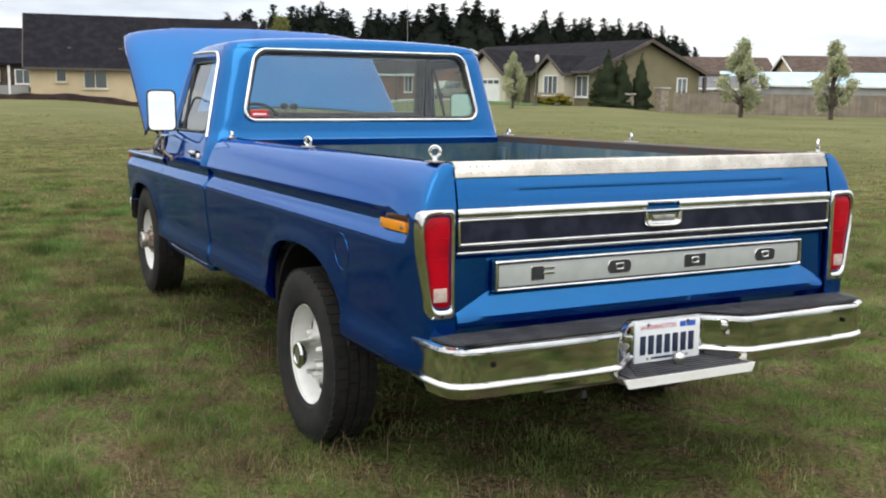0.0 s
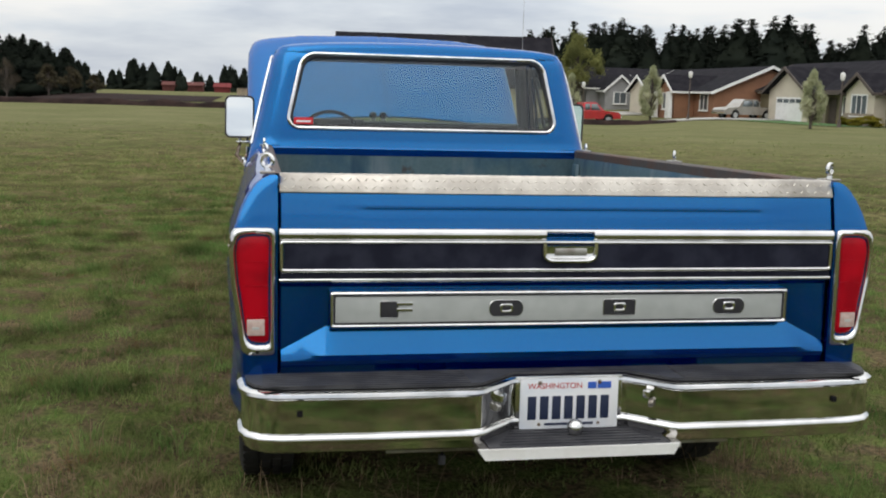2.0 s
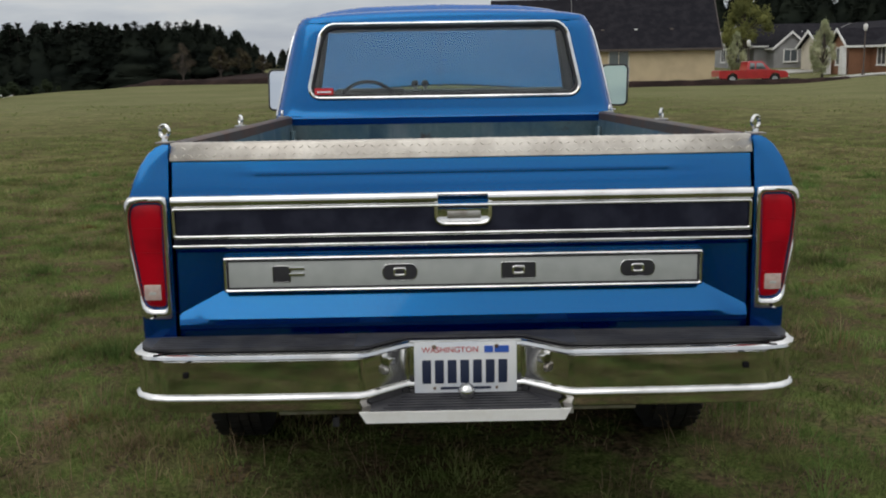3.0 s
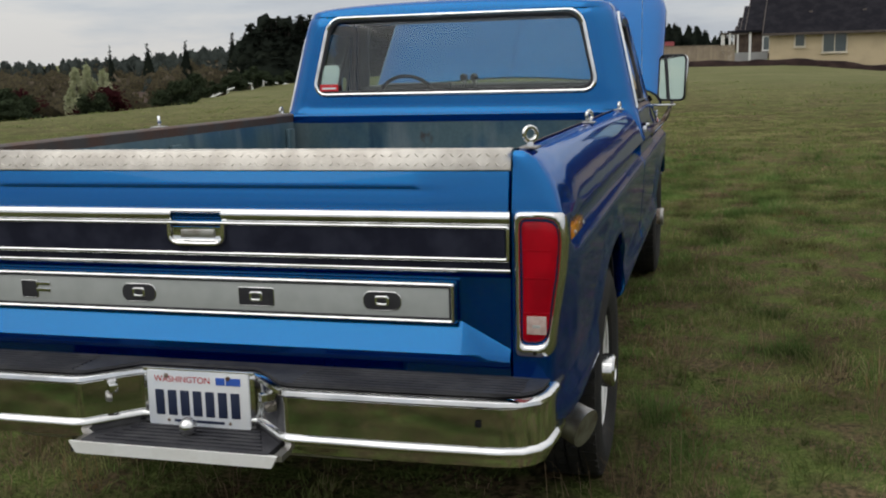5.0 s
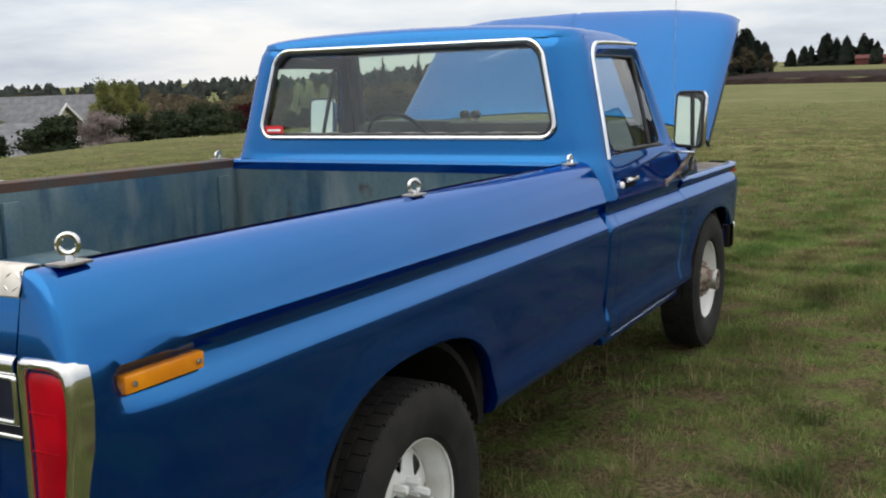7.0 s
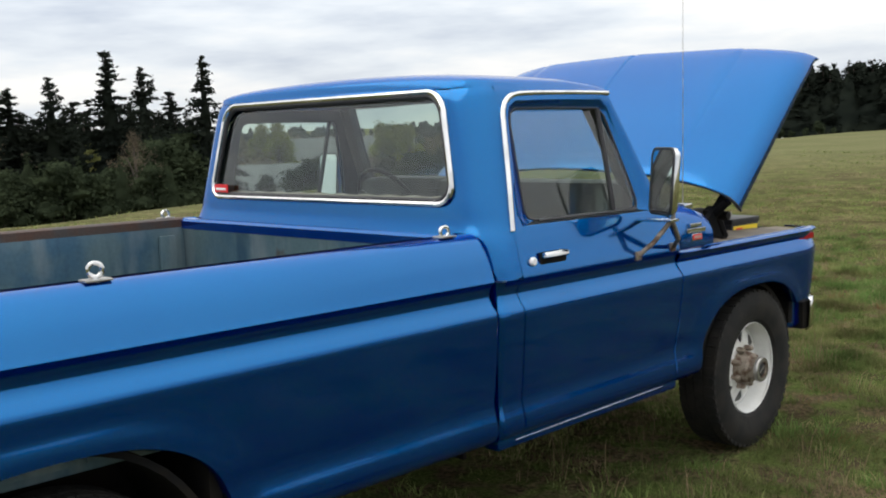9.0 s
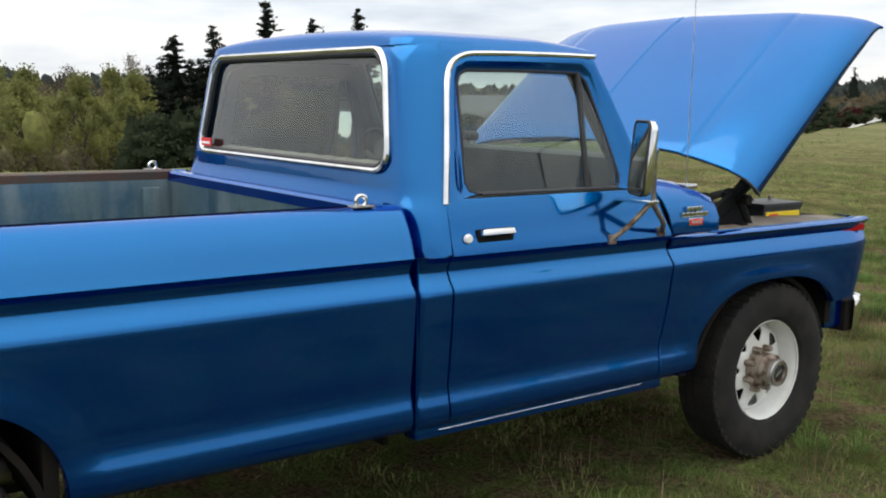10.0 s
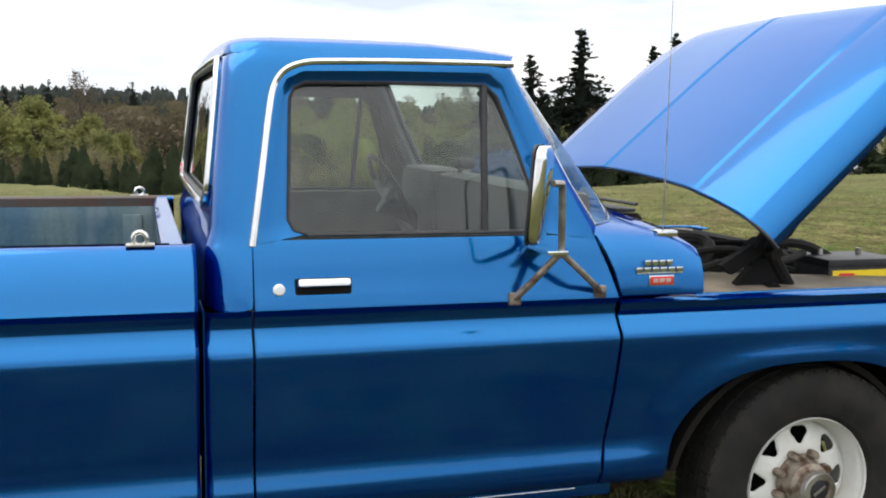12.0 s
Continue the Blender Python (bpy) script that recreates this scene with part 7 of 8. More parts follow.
def conifer_mesh(seed, levels=26, slim=0.20, ragged=0.35, bare=0.06, core=0.0, full=0.8, leaf="fir", per=10, big=1.0):
    """Needle sprays of a fir one metre tall: drooping branches in whorls, shorter to the top, uneven, round a dark inside."""
    rng = np.random.default_rng(seed)
    pts, sz = [], []
    for i in range(levels):
        t = i / levels
        z = bare + (1 - bare) * t ** 0.92
        reach = slim * (1 - t) ** full * (0.75 + 0.5 * rng.random()) + 0.008
        for _ in range(int(6 + 6 * (1 - t))):
            q = rng.random() * 2 * math.pi
            zb = z + rng.uniform(-0.6, 0.6) / levels
            r = reach * (1 - ragged * rng.random())
            for k in range(per):
                s = (k + rng.random()) / per
                w = 0.010 + 0.022 * (1 - t) * s
                pts.append((math.cos(q) * r * s + rng.normal() * w * 0.5, math.sin(q) * r * s + rng.normal() * w * 0.5, zb - 0.25 * r * s * s + rng.normal() * 0.005 + 0.02 * s))
                sz.append(big * (0.007 + 0.012 * (1 - t) * (0.5 + s * 0.6)) * rng.uniform(0.7, 1.4))
    for k in range(10):
        pts.append((rng.normal() * 0.003, rng.normal() * 0.003, 0.96 + 0.04 * k / 10))
        sz.append(0.006)
    v, f = cards(np.array(pts), np.array(sz), rng, 0.45)
    if core:
        n, ring = len(v), 9
        rows = []
        for i in range(16):
            t = i / 16
            rad = slim * core * (1 - t) ** full
            rows.append([(math.cos(q) * rad * k, math.sin(q) * rad * k, bare + (0.93 - bare) * t) for q, k in ((2 * math.pi * j / ring, rng.uniform(0.6, 1.25)) for j in range(ring))])
        v = np.concatenate([v, np.array(rows).reshape(-1, 3)])
        quads = [[n + i * ring + j, n + i * ring + (j + 1) % ring, n + (i + 1) * ring + (j + 1) % ring, n + (i + 1) * ring + j] for i in range(15) for j in range(ring)]
        f = np.concatenate([f, np.array(quads)])
    return mesh_of("crown", v, f, M[leaf])


def tree_thing(name, crown, trunk, label, category, group):
    t = thing(name, Matrix.Identity(4), label, category, group)
    part("trunk", trunk, M["bark"], t, angle=60)
    o = part("crown", crown, None, t, angle=180)
    return t


fir_models, lone_models = [], []
for k in range(5):
    crown = conifer_mesh(11 + k, 24 + k * 2, (0.17, 0.20, 0.23, 0.15, 0.19)[k], 0.45, (0.02, 0.04, 0.02, 0.05, 0.03)[k], 0.85, (0.78, 0.85, 0.9, 0.72, 0.8)[k], "fir", 8, 1.25)
    fir_models.append(tree_thing("fir_tree", crown, tube([(0, 0, -0.05), (0, 0, 0.5), (0, 0, 0.98)], [0.016, 0.010, 0.002], 6), "tall dark green fir tree", "fir tree", "dark fir trees"))
for k in range(3):
    crown = conifer_mesh(31 + k, 22 + k * 2, (0.30, 0.33, 0.29)[k], 0.55, (0.03, 0.05, 0.04)[k], 0.24, 0.85, "fir", 22, 1.35)
    lone_models.append(tree_thing("fir_tree", crown, tube([(0, 0, -0.05), (0, 0, 0.5), (0, 0, 0.98)], [0.016, 0.010, 0.002], 6), "tall ragged dark fir standing clear of the wood", "fir tree", "lone fir trees"))


def polar(b, d, ox=0.0, oy=0.0):
    return ox + d * math.sin(radians(b)), oy + d * math.cos(radians(b))


used_models = set()


def put(model, x, y, h, wide=1.0, label="", sink=0.0):
    """Stands a one-metre model at a height; the model itself is used first."""
    m = Matrix.LocRotScale((x, y, ground_z(x, y) - sink), Euler((0, 0, (x * 12.9 + y * 7.3) % 6.28)), (h * wide, h * wide, h))
    if model.name not in used_models:
        used_models.add(model.name)
        model.matrix_basis = m
        t = model
    else:
        t = copy_thing(model, m)
        t.scale = m.to_scale()
    if label:
        t["label"] = label
    return t


rng = random.Random(5)
# wood behind the houses in the north
for row, d0 in enumerate((150, 156, 164, 172)):
    for i in range(40):
        b = 12.0 + i * 0.73 + rng.uniform(-0.4, 0.4)
        top = interp(b, ((12, 2.6), (14.5, 3.3), (16, 3.6), (19, 4.1), (24, 3.9), (29.5, 4.4), (30.6, 3.0), (32.5, 3.9), (35, 3.5), (38.5, 3.4), (41, 2.0)))
        if row and rng.random() < 0.1:
            continue
        d = d0 + rng.uniform(-6, 6)
        x, y = polar(b, d, -1, -3)
        h = (1.5 + d * math.tan(radians(top * rng.uniform(0.82, 1.07) * (1.0, 0.93, 0.97, 1.0)[row]))) - ground_z(x, y)
        put(fir_models[rng.randrange(5)], x, y, h, rng.uniform(1.7, 2.5))
# wood in the north-west: the front row tree by tree
back_wood = []
for i in range(76):
    b = -24 + 0.36 * i + rng.uniform(-0.3, 0.3)
    top = interp(b, ((-24, 2.1), (-21, 2.3), (-16, 2.3), (-12, 2.4), (-10, 1.9), (-8.6, 0.8), (-7.4, 0.8), (-6.3, 1.6), (-5, 1.5), (-4.2, 1.0), (-2.6, 0.8), (-2.0, 1.15), (-1.2, 1.25), (-0.4, 1.1), (0.4, 0.7), (2.5, 0.7)))
    for k, d0 in enumerate((135, 143, 150, 158) if b < -9 else (252, 264)):
        d = d0 + rng.uniform(-4, 4)
        x, y = polar(b, d, -0.5, -3)
        h = 1.5 + d * math.tan(radians(top * rng.uniform(0.72, 1.03))) - ground_z(x, y)
        if k:
            back_wood.append((x, y, h, h * rng.uniform(0.26, 0.36)))
        else:
            put(fir_models[rng.randrange(5)], x, y, h, rng.uniform(2.1, 3.0))
# single firs over the valley in the west
for b, d, top, wide, ox, oy in ((-62.6, 38, 4.63, 1.35, 3.4, 0.6), (-65.46, 40, 3.2, 1.2, 3.4, 0.6), (-67.5, 40, 2.75, 1.5, 3.4, 0.6), (-57.6, 38, 4.15, 0.95, 3.4, 0.6), (-60.4, 96, 3.6, 1.3, 3.4, 0.6), (-59.0, 104, 2.4, 1.5, 3.4, 0.6), (-64.0, 100, 2.0, 1.6, 3.4, 0.6), (-61.2, 90, 1.7, 1.7, 3.4, 0.6), (-66.5, 95, 1.5, 1.6, 3.4, 0.6), (-68.6, 88, 1.2, 2.2, 3.4, 0.6), (-66.0, 89, 1.1, 2.2, 3.4, 0.6), (-63.4, 92, 1.25, 2.2, 3.4, 0.6), (-61.9, 93, 1.3, 2.0, 3.4, 0.6), (-59.6, 95, 1.3, 2.2, 3.4, 0.6), (-58.2, 96, 1.2, 2.2, 3.4, 0.6), (-64.8, 92, 1.0, 2.4, 3.4, 0.6), (-78.9, 120, 2.0, 1.3, 3.55, 1.4), (-77.9, 125, 2.1, 1.3, 3.55, 1.4), (-90.0, 150, 1.9, 1.1, 3.6, 2.6), (-94.2, 140, 2.0, 1.2, 3.6, 2.6), (-95.5, 135, 1.8, 1.2, 3.6, 2.6), (-96.3, 138, 1.6, 1.2, 3.6, 2.6), (-20.9, 130, 2.3, 1.4, 1.2, -2.5), (-24.4, 170, 1.5, 1.2, 1.3, -2.4), (-26.0, 175, 1.4, 1.1, 1.3, -2.4), (-28.5, 190, 1.0, 1.2, 1.3, -2.4), (-30.5, 190, 0.9, 1.2, 1.3, -2.4), (-32.4, 180, 0.85, 0.7, 1.3, -2.4), (-23.2, 160, 1.2, 1.5, 1.3, -2.4)):
    x, y = polar(b, d, ox, oy)
    put((lone_models if d < 130 and top > 1.8 else fir_models)[rng.randrange(3)], x, y, 1.6 + d * math.tan(radians(top)) - ground_z(x, y), wide)


def broadleaf(seed, mat, tall=False, per=42, size=0.03, label="", name="tree", category="tree", group=""):
    """A broadleaved tree one metre tall: tapered trunk, limbs, and a crown of many leaf clumps with gaps."""
    r = random.Random(seed)
    bm = bmesh.new()
    w = 0.20 if tall else 0.34
    low = 0.14 if tall else 0.30
    add_tube(bm, [(0, 0, -0.06), (0.01, 0, 0.2), (0.0, 0.01, 0.45), (0.01, 0.0, 0.75)], [0.024, 0.018, 0.012, 0.004], 7)
    blobs = []
    for k in range(30):
        q, zz = r.uniform(0, 6.28), low + (0.92 - low) * (k + r.random()) / 30
        reach = w * math.sin(math.pi * min(0.98, (zz - low + 0.14) / (1.02 - low))) * r.uniform(0.5, 1.0)
        x, y = reach * math.cos(q), reach * math.sin(q)
        z0 = max(0.14, zz - 0.25)
        add_tube(bm, [(0, 0, z0), (x * 0.5, y * 0.5, z0 + (zz - z0) * 0.6), (x, y, zz)], [0.010, 0.006, 0.002], 5)
        blobs.append((x, y, zz, w * r.uniform(0.22, 0.40), w * r.uniform(0.24, 0.46) * (1.5 if tall else 1.0)))
    blobs.append((0, 0, 0.90, w * 0.35, 0.10))
    return tree_thing(name, crown_mesh("crown", blobs, per, size, seed, mat, 0.35, 0.0 if mat == M["twig"] else 0.42), bm, label, category, group)


pear = broadleaf(3, M["pear"], True, 190, 0.013, "slender tree in white-green spring blossom", "pear_tree", "tree", "blossoming street trees")
for b, d, hh in ((-34.6, 62, 4.4), (-34.0, 63, 4.6), (-33.2, 62, 4.2)):
    put(pear, *polar(b, d, 1.5, -2.0), hh, 0.9, "slender pale tree by the valley hedge")
for x, y, hh in ((45.9, 47.7, 5.2), (49.8, 43.7, 5.1), (32.2, 54.0, 3.6), (34.4, 85.0, 5.0), (29.2, 92.6, 4.3)):
    put(pear, x, y, hh, 1.15 if x < 40 else 1.35)
spring = broadleaf(5, M["spring"], False, 210, 0.014, "broad tree in fresh yellow-green leaf", "broadleaf_tree", "tree", "trees in new leaf")
spring_b = broadleaf(8, M["spring"], False, 170, 0.014, "loose tree in fresh yellow-green leaf", "broadleaf_tree", "tree", "trees in new leaf")
olive_tree = broadleaf(14, M["valley"], False, 170, 0.014, "broad tree in dull olive young leaf", "broadleaf_tree", "tree", "trees in new leaf")
bare = broadleaf(9, M["twig"], False, 110, 0.008, "bare brown tree before leafing", "bare_tree", "tree", "bare trees")
poplar = broadleaf(12, M["twig"], True, 170, 0.008, "tall narrow bare poplar", "poplar_tree", "tree")
for b, d, top, wide, model, ox, oy in ((17.6, 118, 3.5, 0.95, spring, -0.5, -2.9), (-10.9, 120, 0.95, 1.2, olive_tree, -0.5, -2.9), (-9.8, 122, 0.85, 1.2, olive_tree, -0.5, -2.9), (-8.6, 118, 0.5, 1.3, olive_tree, -0.5, -2.9), (-12.9, 125, 1.2, 0.9, bare, -0.5, -2.9),
                               (-69.7, 48, 0.95, 0.9, spring_b, 3.4, 0.6), (-72.5, 44, 0.8, 0.9, spring_b, 3.4, 0.6), (-67.4, 52, 0.6, 0.8, bare, 3.4, 0.6), (-69.9, 60, 1.8, 0.7, bare, 3.4, 0.6), (-63.6, 42, -0.4, 0.6, spring, 3.4, 0.6), (-71.0, 56, 1.1, 0.8, spring, 3.4, 0.6), (-75.6, 58, 1.1, 0.9, spring, 3.5, 1.0), (-77.5, 64, 1.2, 0.9, spring, 3.5, 1.4), (-76.4, 46, 0.5, 1.0, spring_b, 3.5, 1.4), (-79.8, 60, 0.6, 1.0, spring_b, 3.5, 1.4), (-74.0, 60, 1.2, 0.9, bare, 3.5, 1.4),
                               (-80.4, 90, 3.0, 0.55, poplar, 3.55, 1.4), (-78.2, 75, 2.0, 0.7, bare, 3.55, 1.4), (-95.0, 52, 1.2, 1.3, spring_b, 3.6, 2.6), (-92.2, 54, 0.3, 1.1, spring_b, 3.6, 2.6), (-90.6, 58, -0.7, 1.0, spring, 3.6, 2.6), (-92.7, 70, 2.6, 0.8, bare, 3.6, 2.6), (-97.0, 50, 1.0, 1.2, spring_b, 3.6, 2.6), (-46.3, 72, 0.25, 0.75, spring, 2.5, -0.9), (-45.5, 74, 0.15, 0.75, spring, 2.5, -0.9), (-52.3, 96, 0.6, 0.6, spring_b, 2.5, -0.9), (-53.2, 98, 0.5, 0.7, spring_b, 2.5, -0.9), (-44.8, 73, 0.1, 0.75, spring, 2.5, -0.9), (-61.4, 34, 0.4, 0.8, bare, 3.4, 0.5)):
    x, y = polar(b, d, ox, oy)
    put(model, x, y, max(1.5, 1.6 + d * math.tan(radians(top)) - ground_z(x, y)), wide)


def shrub(seed, mat, label, per=70, n=9, size=0.05, name="shrub", group="shrubs", cone=False):
    """A dense shrub one metre tall, leafy to the ground."""
    r = random.Random(seed)
    blobs = []
    for k in range(n):
        zz = 0.12 + 0.78 * k / n
        w = (0.34 * (1 - zz) ** 0.7 if cone else 0.30 * math.sin(math.pi * min(0.95, 0.18 + zz * 0.75)))
        q = r.uniform(0, 6.28)
        blobs.append((w * 0.6 * math.cos(q), w * 0.6 * math.sin(q), zz, w * 0.9 + 0.03, 0.16))
    if cone:
        blobs.append((0, 0, 0.93, 0.05, 0.08))
    return tree_thing(name, crown_mesh("crown", blobs, per, size, seed, mat, 0.5, 0.55), tube([(0, 0, -0.05), (0, 0, 0.3), (0, 0, 0.7)], [0.03, 0.02, 0.006], 6), label, "shrub", group)


cone_crown = conifer_mesh(51, 26, 0.27, 0.4, 0.0, 0.8, 0.72, "evergreen")
cone_shrub = tree_thing("conical_evergreen", cone_crown, tube([(0, 0, -0.05), (0, 0, 0.3), (0, 0, 0.7)], [0.03, 0.02, 0.006], 6), "dense dark green conical evergreen", "evergreen", "conical evergreens")
round_shrub = shrub(23, M["evergreen"], "dense dark green rounded shrub", 280, 9, 0.027, "evergreen_shrub", "evergreen shrubs")
for x, y, hh, w in ((43.7, 59.4, 4.4, 1.15), (44.7, 58.9, 4.0, 1.2), (46.2, 58.6, 4.2, 1.05), (45.3, 60.4, 3.5, 1.3), (43.9, 60.6, 3.2, 1.3)):
    put(cone_shrub, x, y, hh, w, "tall dark evergreen beside the olive house")
# young conifers and shrubs along the western crest
for i in range(17):
    b = -97.5 + 0.62 * i + rng.uniform(-0.2, 0.2)
    d = 29 + rng.uniform(-2, 4)
    x, y = polar(b, d, 3.6, 2.6)
    put(cone_shrub, x, y, 1.6 + d * math.tan(radians(rng.uniform(-2.2, -0.9))) - ground_z(x, y), rng.uniform(0.9, 1.5), "young dark conifer in a row below the field")
for i in range(13):
    b = -69.4 + 0.78 * i + rng.uniform(-0.25, 0.25)
    d = 26 + rng.uniform(-1, 3)
    x, y = polar(b, d, 3.4, 0.6)
    put(round_shrub if i % 3 else cone_shrub, x, y, 1.6 + d * math.tan(radians(rng.uniform(-1.8, -0.5))) - ground_z(x, y), rng.uniform(0.9, 1.3))
for b, d, top in ((-49.3, 36, -1.4), (-48.7, 37, -1.3), (-48.0, 37, -1.5), (-45.6, 36, -1.5), (-44.6, 36, -1.4), (-43.7, 36, -1.35), (-42.8, 36, -1.3), (-41.5, 36, -1.0), (-40.3, 35, -1.1), (-39.4, 36, -1.5), (-53.6, 38, -2.3), (-51.7, 38, -2.2), (-56.5, 36, -0.2), (-57.5, 37, 0.1), (-55.6, 38, 0.4), (-36.4, 39, -1.6), (-35.7, 39, -1.5)):
    x, y = polar(b, d, 2.5, -1.2)
    put(round_shrub, x, y, 1.6 + d * math.tan(radians(top)) - ground_z(x, y), 0.9 if top < -1.4 else rng.uniform(1.0, 1.4))
for i in range(16):
    b = -30.5 + 0.62 * i
    d = interp(b, ((-30, 40), (-26, 52), (-21, 72)))
    x, y = polar(b, d, 1.8, -1.8)
    put(round_shrub, x, y, 1.6 + d * math.tan(radians(rng.uniform(-1.2, -0.4))) - ground_z(x, y), rng.uniform(1.0, 1.5), "dense dark shrub of a field hedge")
for b, d, top, w in ((-82.6, 44, -0.7, 1.1), (-81.7, 43, -0.9, 1.2), (-80.9, 45, -0.6, 1.2), (-80.1, 44, -1.0, 1.1), (-79.4, 46, -0.7, 1.0), (-82.1, 41, -1.7, 1.3), (-80.6, 41, -1.6, 1.3)):
    x, y = polar(b, d, 3.55, 1.4)
    put(round_shrub, x, y, 1.6 + d * math.tan(radians(top)) - ground_z(x, y), w, "dark evergreen in a clump among pale trees")
for b, d, top, w in ((-69.8, 60, 1.1, 1.0), (-68.6, 58, 1.4, 1.1), (-67.6, 62, 1.5, 1.1), (-66.5, 60, 1.3, 1.2), (-65.4, 58, 1.5, 1.1), (-64.4, 61, 1.2, 1.2), (-63.2, 60, 1.4, 1.1), (-62.0, 58, 1.1, 1.1), (-60.8, 60, 1.2, 1.1), (-59.6, 62, 1.0, 1.1)):
    x, y = polar(b, d, 3.5, 1.4)
    put(fir_models[int(d) % 5], x, y, 1.6 + d * math.tan(radians(top)) - ground_z(x, y), w * 1.9, "dark fir in a wood over the valley")
blossom = shrub(31, M["blossom"], "pale pink blossoming bush", 480, 9, 0.016, "blossom_bush", "bushes")
for b, d, top, w, ox, oy in ((-46.7, 34, -1.2, 1.2, 2.5, -0.9),):
    x, y = polar(b, d, ox, oy)
    put(blossom, x, y, 1.6 + d * math.tan(radians(top)) - ground_z(x, y), w)
yellow = shrub(33, M["yellow_bush"], "low yellow flowering bush by the olive house", 220, 6, 0.04, "yellow_bush", "bushes")
for x, y, hh, w in ((42.3, 63.2, 0.9, 2.4), (42.2, 64.8, 0.8, 2.4), (42.4, 66.6, 0.7, 2.2), (43.6, 60.8, 0.7, 2.0)):
    put(yellow, x, y, hh, w)
maroon = shrub(35, M["maroon"], "maroon-leaved bush in the valley hedge", 200, 8, 0.03, "maroon_bush", "bushes")
for b, d, top, w in ((-33.0, 60, -1.1, 1.3), (-37.5, 62, -1.1, 1.4), (-28.4, 70, -0.9, 1.3)):
    x, y = polar(b, d, 1.3, -2.4)
    put(maroon, x, y, 1.6 + d * math.tan(radians(top)) - ground_z(x, y), w)


# the valley's woods and the far ridge, past counting
SKYLINE = ((-112, 1.8), (-97, 1.7), (-88, 1.6), (-80, 1.2), (-73, 0.7), (-66, 0.5), (-54, 0.1), (-43, 0.05), (-37, 0.18), (-31, 0.3), (-26, 0.7), (-10, 0.6), (2, 0.4), (75, 0.6))


def woods(name, label, spots, mat, per, size, seed, spire=False, core=0.72):
    g = np.random.default_rng(seed)
    vs, fs, n, lumps = [], [], 0, []
    for x, y, h, r in spots:
        z = ground_z(x, y)
        if spire:
            t = g.random(per)
            rad = r * (1 - t) ** 0.7
            q = g.random(per) * 6.283
            c = np.stack([x + rad * np.cos(q), y + rad * np.sin(q), z + t * h], 1)
            lumps.append(clump(x, y, z + h * 0.35, r * 0.75, h * 0.4, g))
            lumps.append(clump(x, y, z + h * 0.66, r * 0.42, h * 0.28, g))
        else:
            d = g.normal(size=(per, 3))
            d /= np.linalg.norm(d, axis=1, keepdims=True)
            near = 0.75 if core > 0.6 else 0.5
            d *= near + (1.05 - near) * g.random((per, 1))
            c = np.array([x, y, z + h * 0.5]) + d * np.array([r, r, h * 0.5])
            if mat != M["twig"]:
                lumps.append(clump(x, y, z + h * 0.48, r * core, h * 0.56 * core, g, 0.22))
        v, f = cards(c, size * r * g.uniform(0.6, 1.4, per), g)
        vs.append(v)
        fs.append(f + n)
        n += len(v)
    v, f = joined(np.concatenate(vs), np.concatenate(fs), lumps)
    ob = part(name, mesh_of(name, v, f, mat), None, None, label, angle=180)
    tagged(ob, category="woods", kind="stuff")


def scatter(n, b0, b1, d0, d1, e0, e1, w0, w1, seed):
    """Spots of trees whose tops stand between two elevations under the skyline; width as a share of the height."""
    q = random.Random(seed)
    out = []
    for _ in range(n):
        b, d = q.uniform(b0, b1), d0 * (d1 / d0) ** q.random()
        x, y = polar(b, d, 2.5, 0)
        top = interp(b, SKYLINE) - q.uniform(e0, e1)
        if -87.2 < b < -83.2 and d < 290:
            # a dip in the growth lets the far side show
            top = min(top, -2.3)
        h = 1.6 + d * math.tan(radians(top)) - ground_z(x, y)
        if h > 1.2 and not (-52.5 < b < -45.5 and d < 120):
            out.append((x, y, h, min(6.0, h * q.uniform(w0, w1))))
    return out


woods("back_of_wood", "dark fir trees massed behind the wood's edge", back_wood, M["fir"], 170, 0.10, 41, True)
woods("near_woods", "mixed spring thickets on the valley's near side", scatter(190, -108, -32, 62, 100, 1.0, 2.6, 0.4, 0.7, 1), M["valley"], 200, 0.07, 2)
woods("valley_woods", "mixed spring woods across the valley", scatter(330, -108, -28, 100, 330, 0.25, 1.4, 0.35, 0.6, 21), M["valley"], 110, 0.08, 22)
woods("bare_thickets", "bare brown thickets across the valley", scatter(230, -108, -28, 70, 300, 0.5, 2.0, 0.4, 0.7, 3), M["twig"], 120, 0.08, 4)
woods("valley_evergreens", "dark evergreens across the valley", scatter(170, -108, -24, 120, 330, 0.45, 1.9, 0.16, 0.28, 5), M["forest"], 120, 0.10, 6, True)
woods("green_thickets", "fresh green thickets below the crest", scatter(26, -83, -66, 40, 66, 0.4, 2.0, 0.28, 0.42, 7), M["spring"], 900, 0.032, 8, core=0.4)
woods("olive_thickets", "dull olive thickets below the crest", scatter(58, -100, -66, 36, 66, 1.7, 3.4, 0.35, 0.55, 27), M["olive_leaf"], 900, 0.032, 28, core=0.4)
woods("brown_brush", "brown leafless brush along the crest", scatter(70, -100, -66, 30, 50, 3.4, 4.8, 0.4, 0.7, 37), M["twig"], 620, 0.036, 38)
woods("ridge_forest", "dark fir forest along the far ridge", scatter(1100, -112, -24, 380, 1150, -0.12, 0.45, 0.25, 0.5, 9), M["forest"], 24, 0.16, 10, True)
woods("far_north_forest", "dark fir forest beyond the houses", scatter(260, -8, 75, 230, 330, -0.1, 0.4, 0.3, 0.5, 11), M["fir"], 40, 0.15, 12, True)


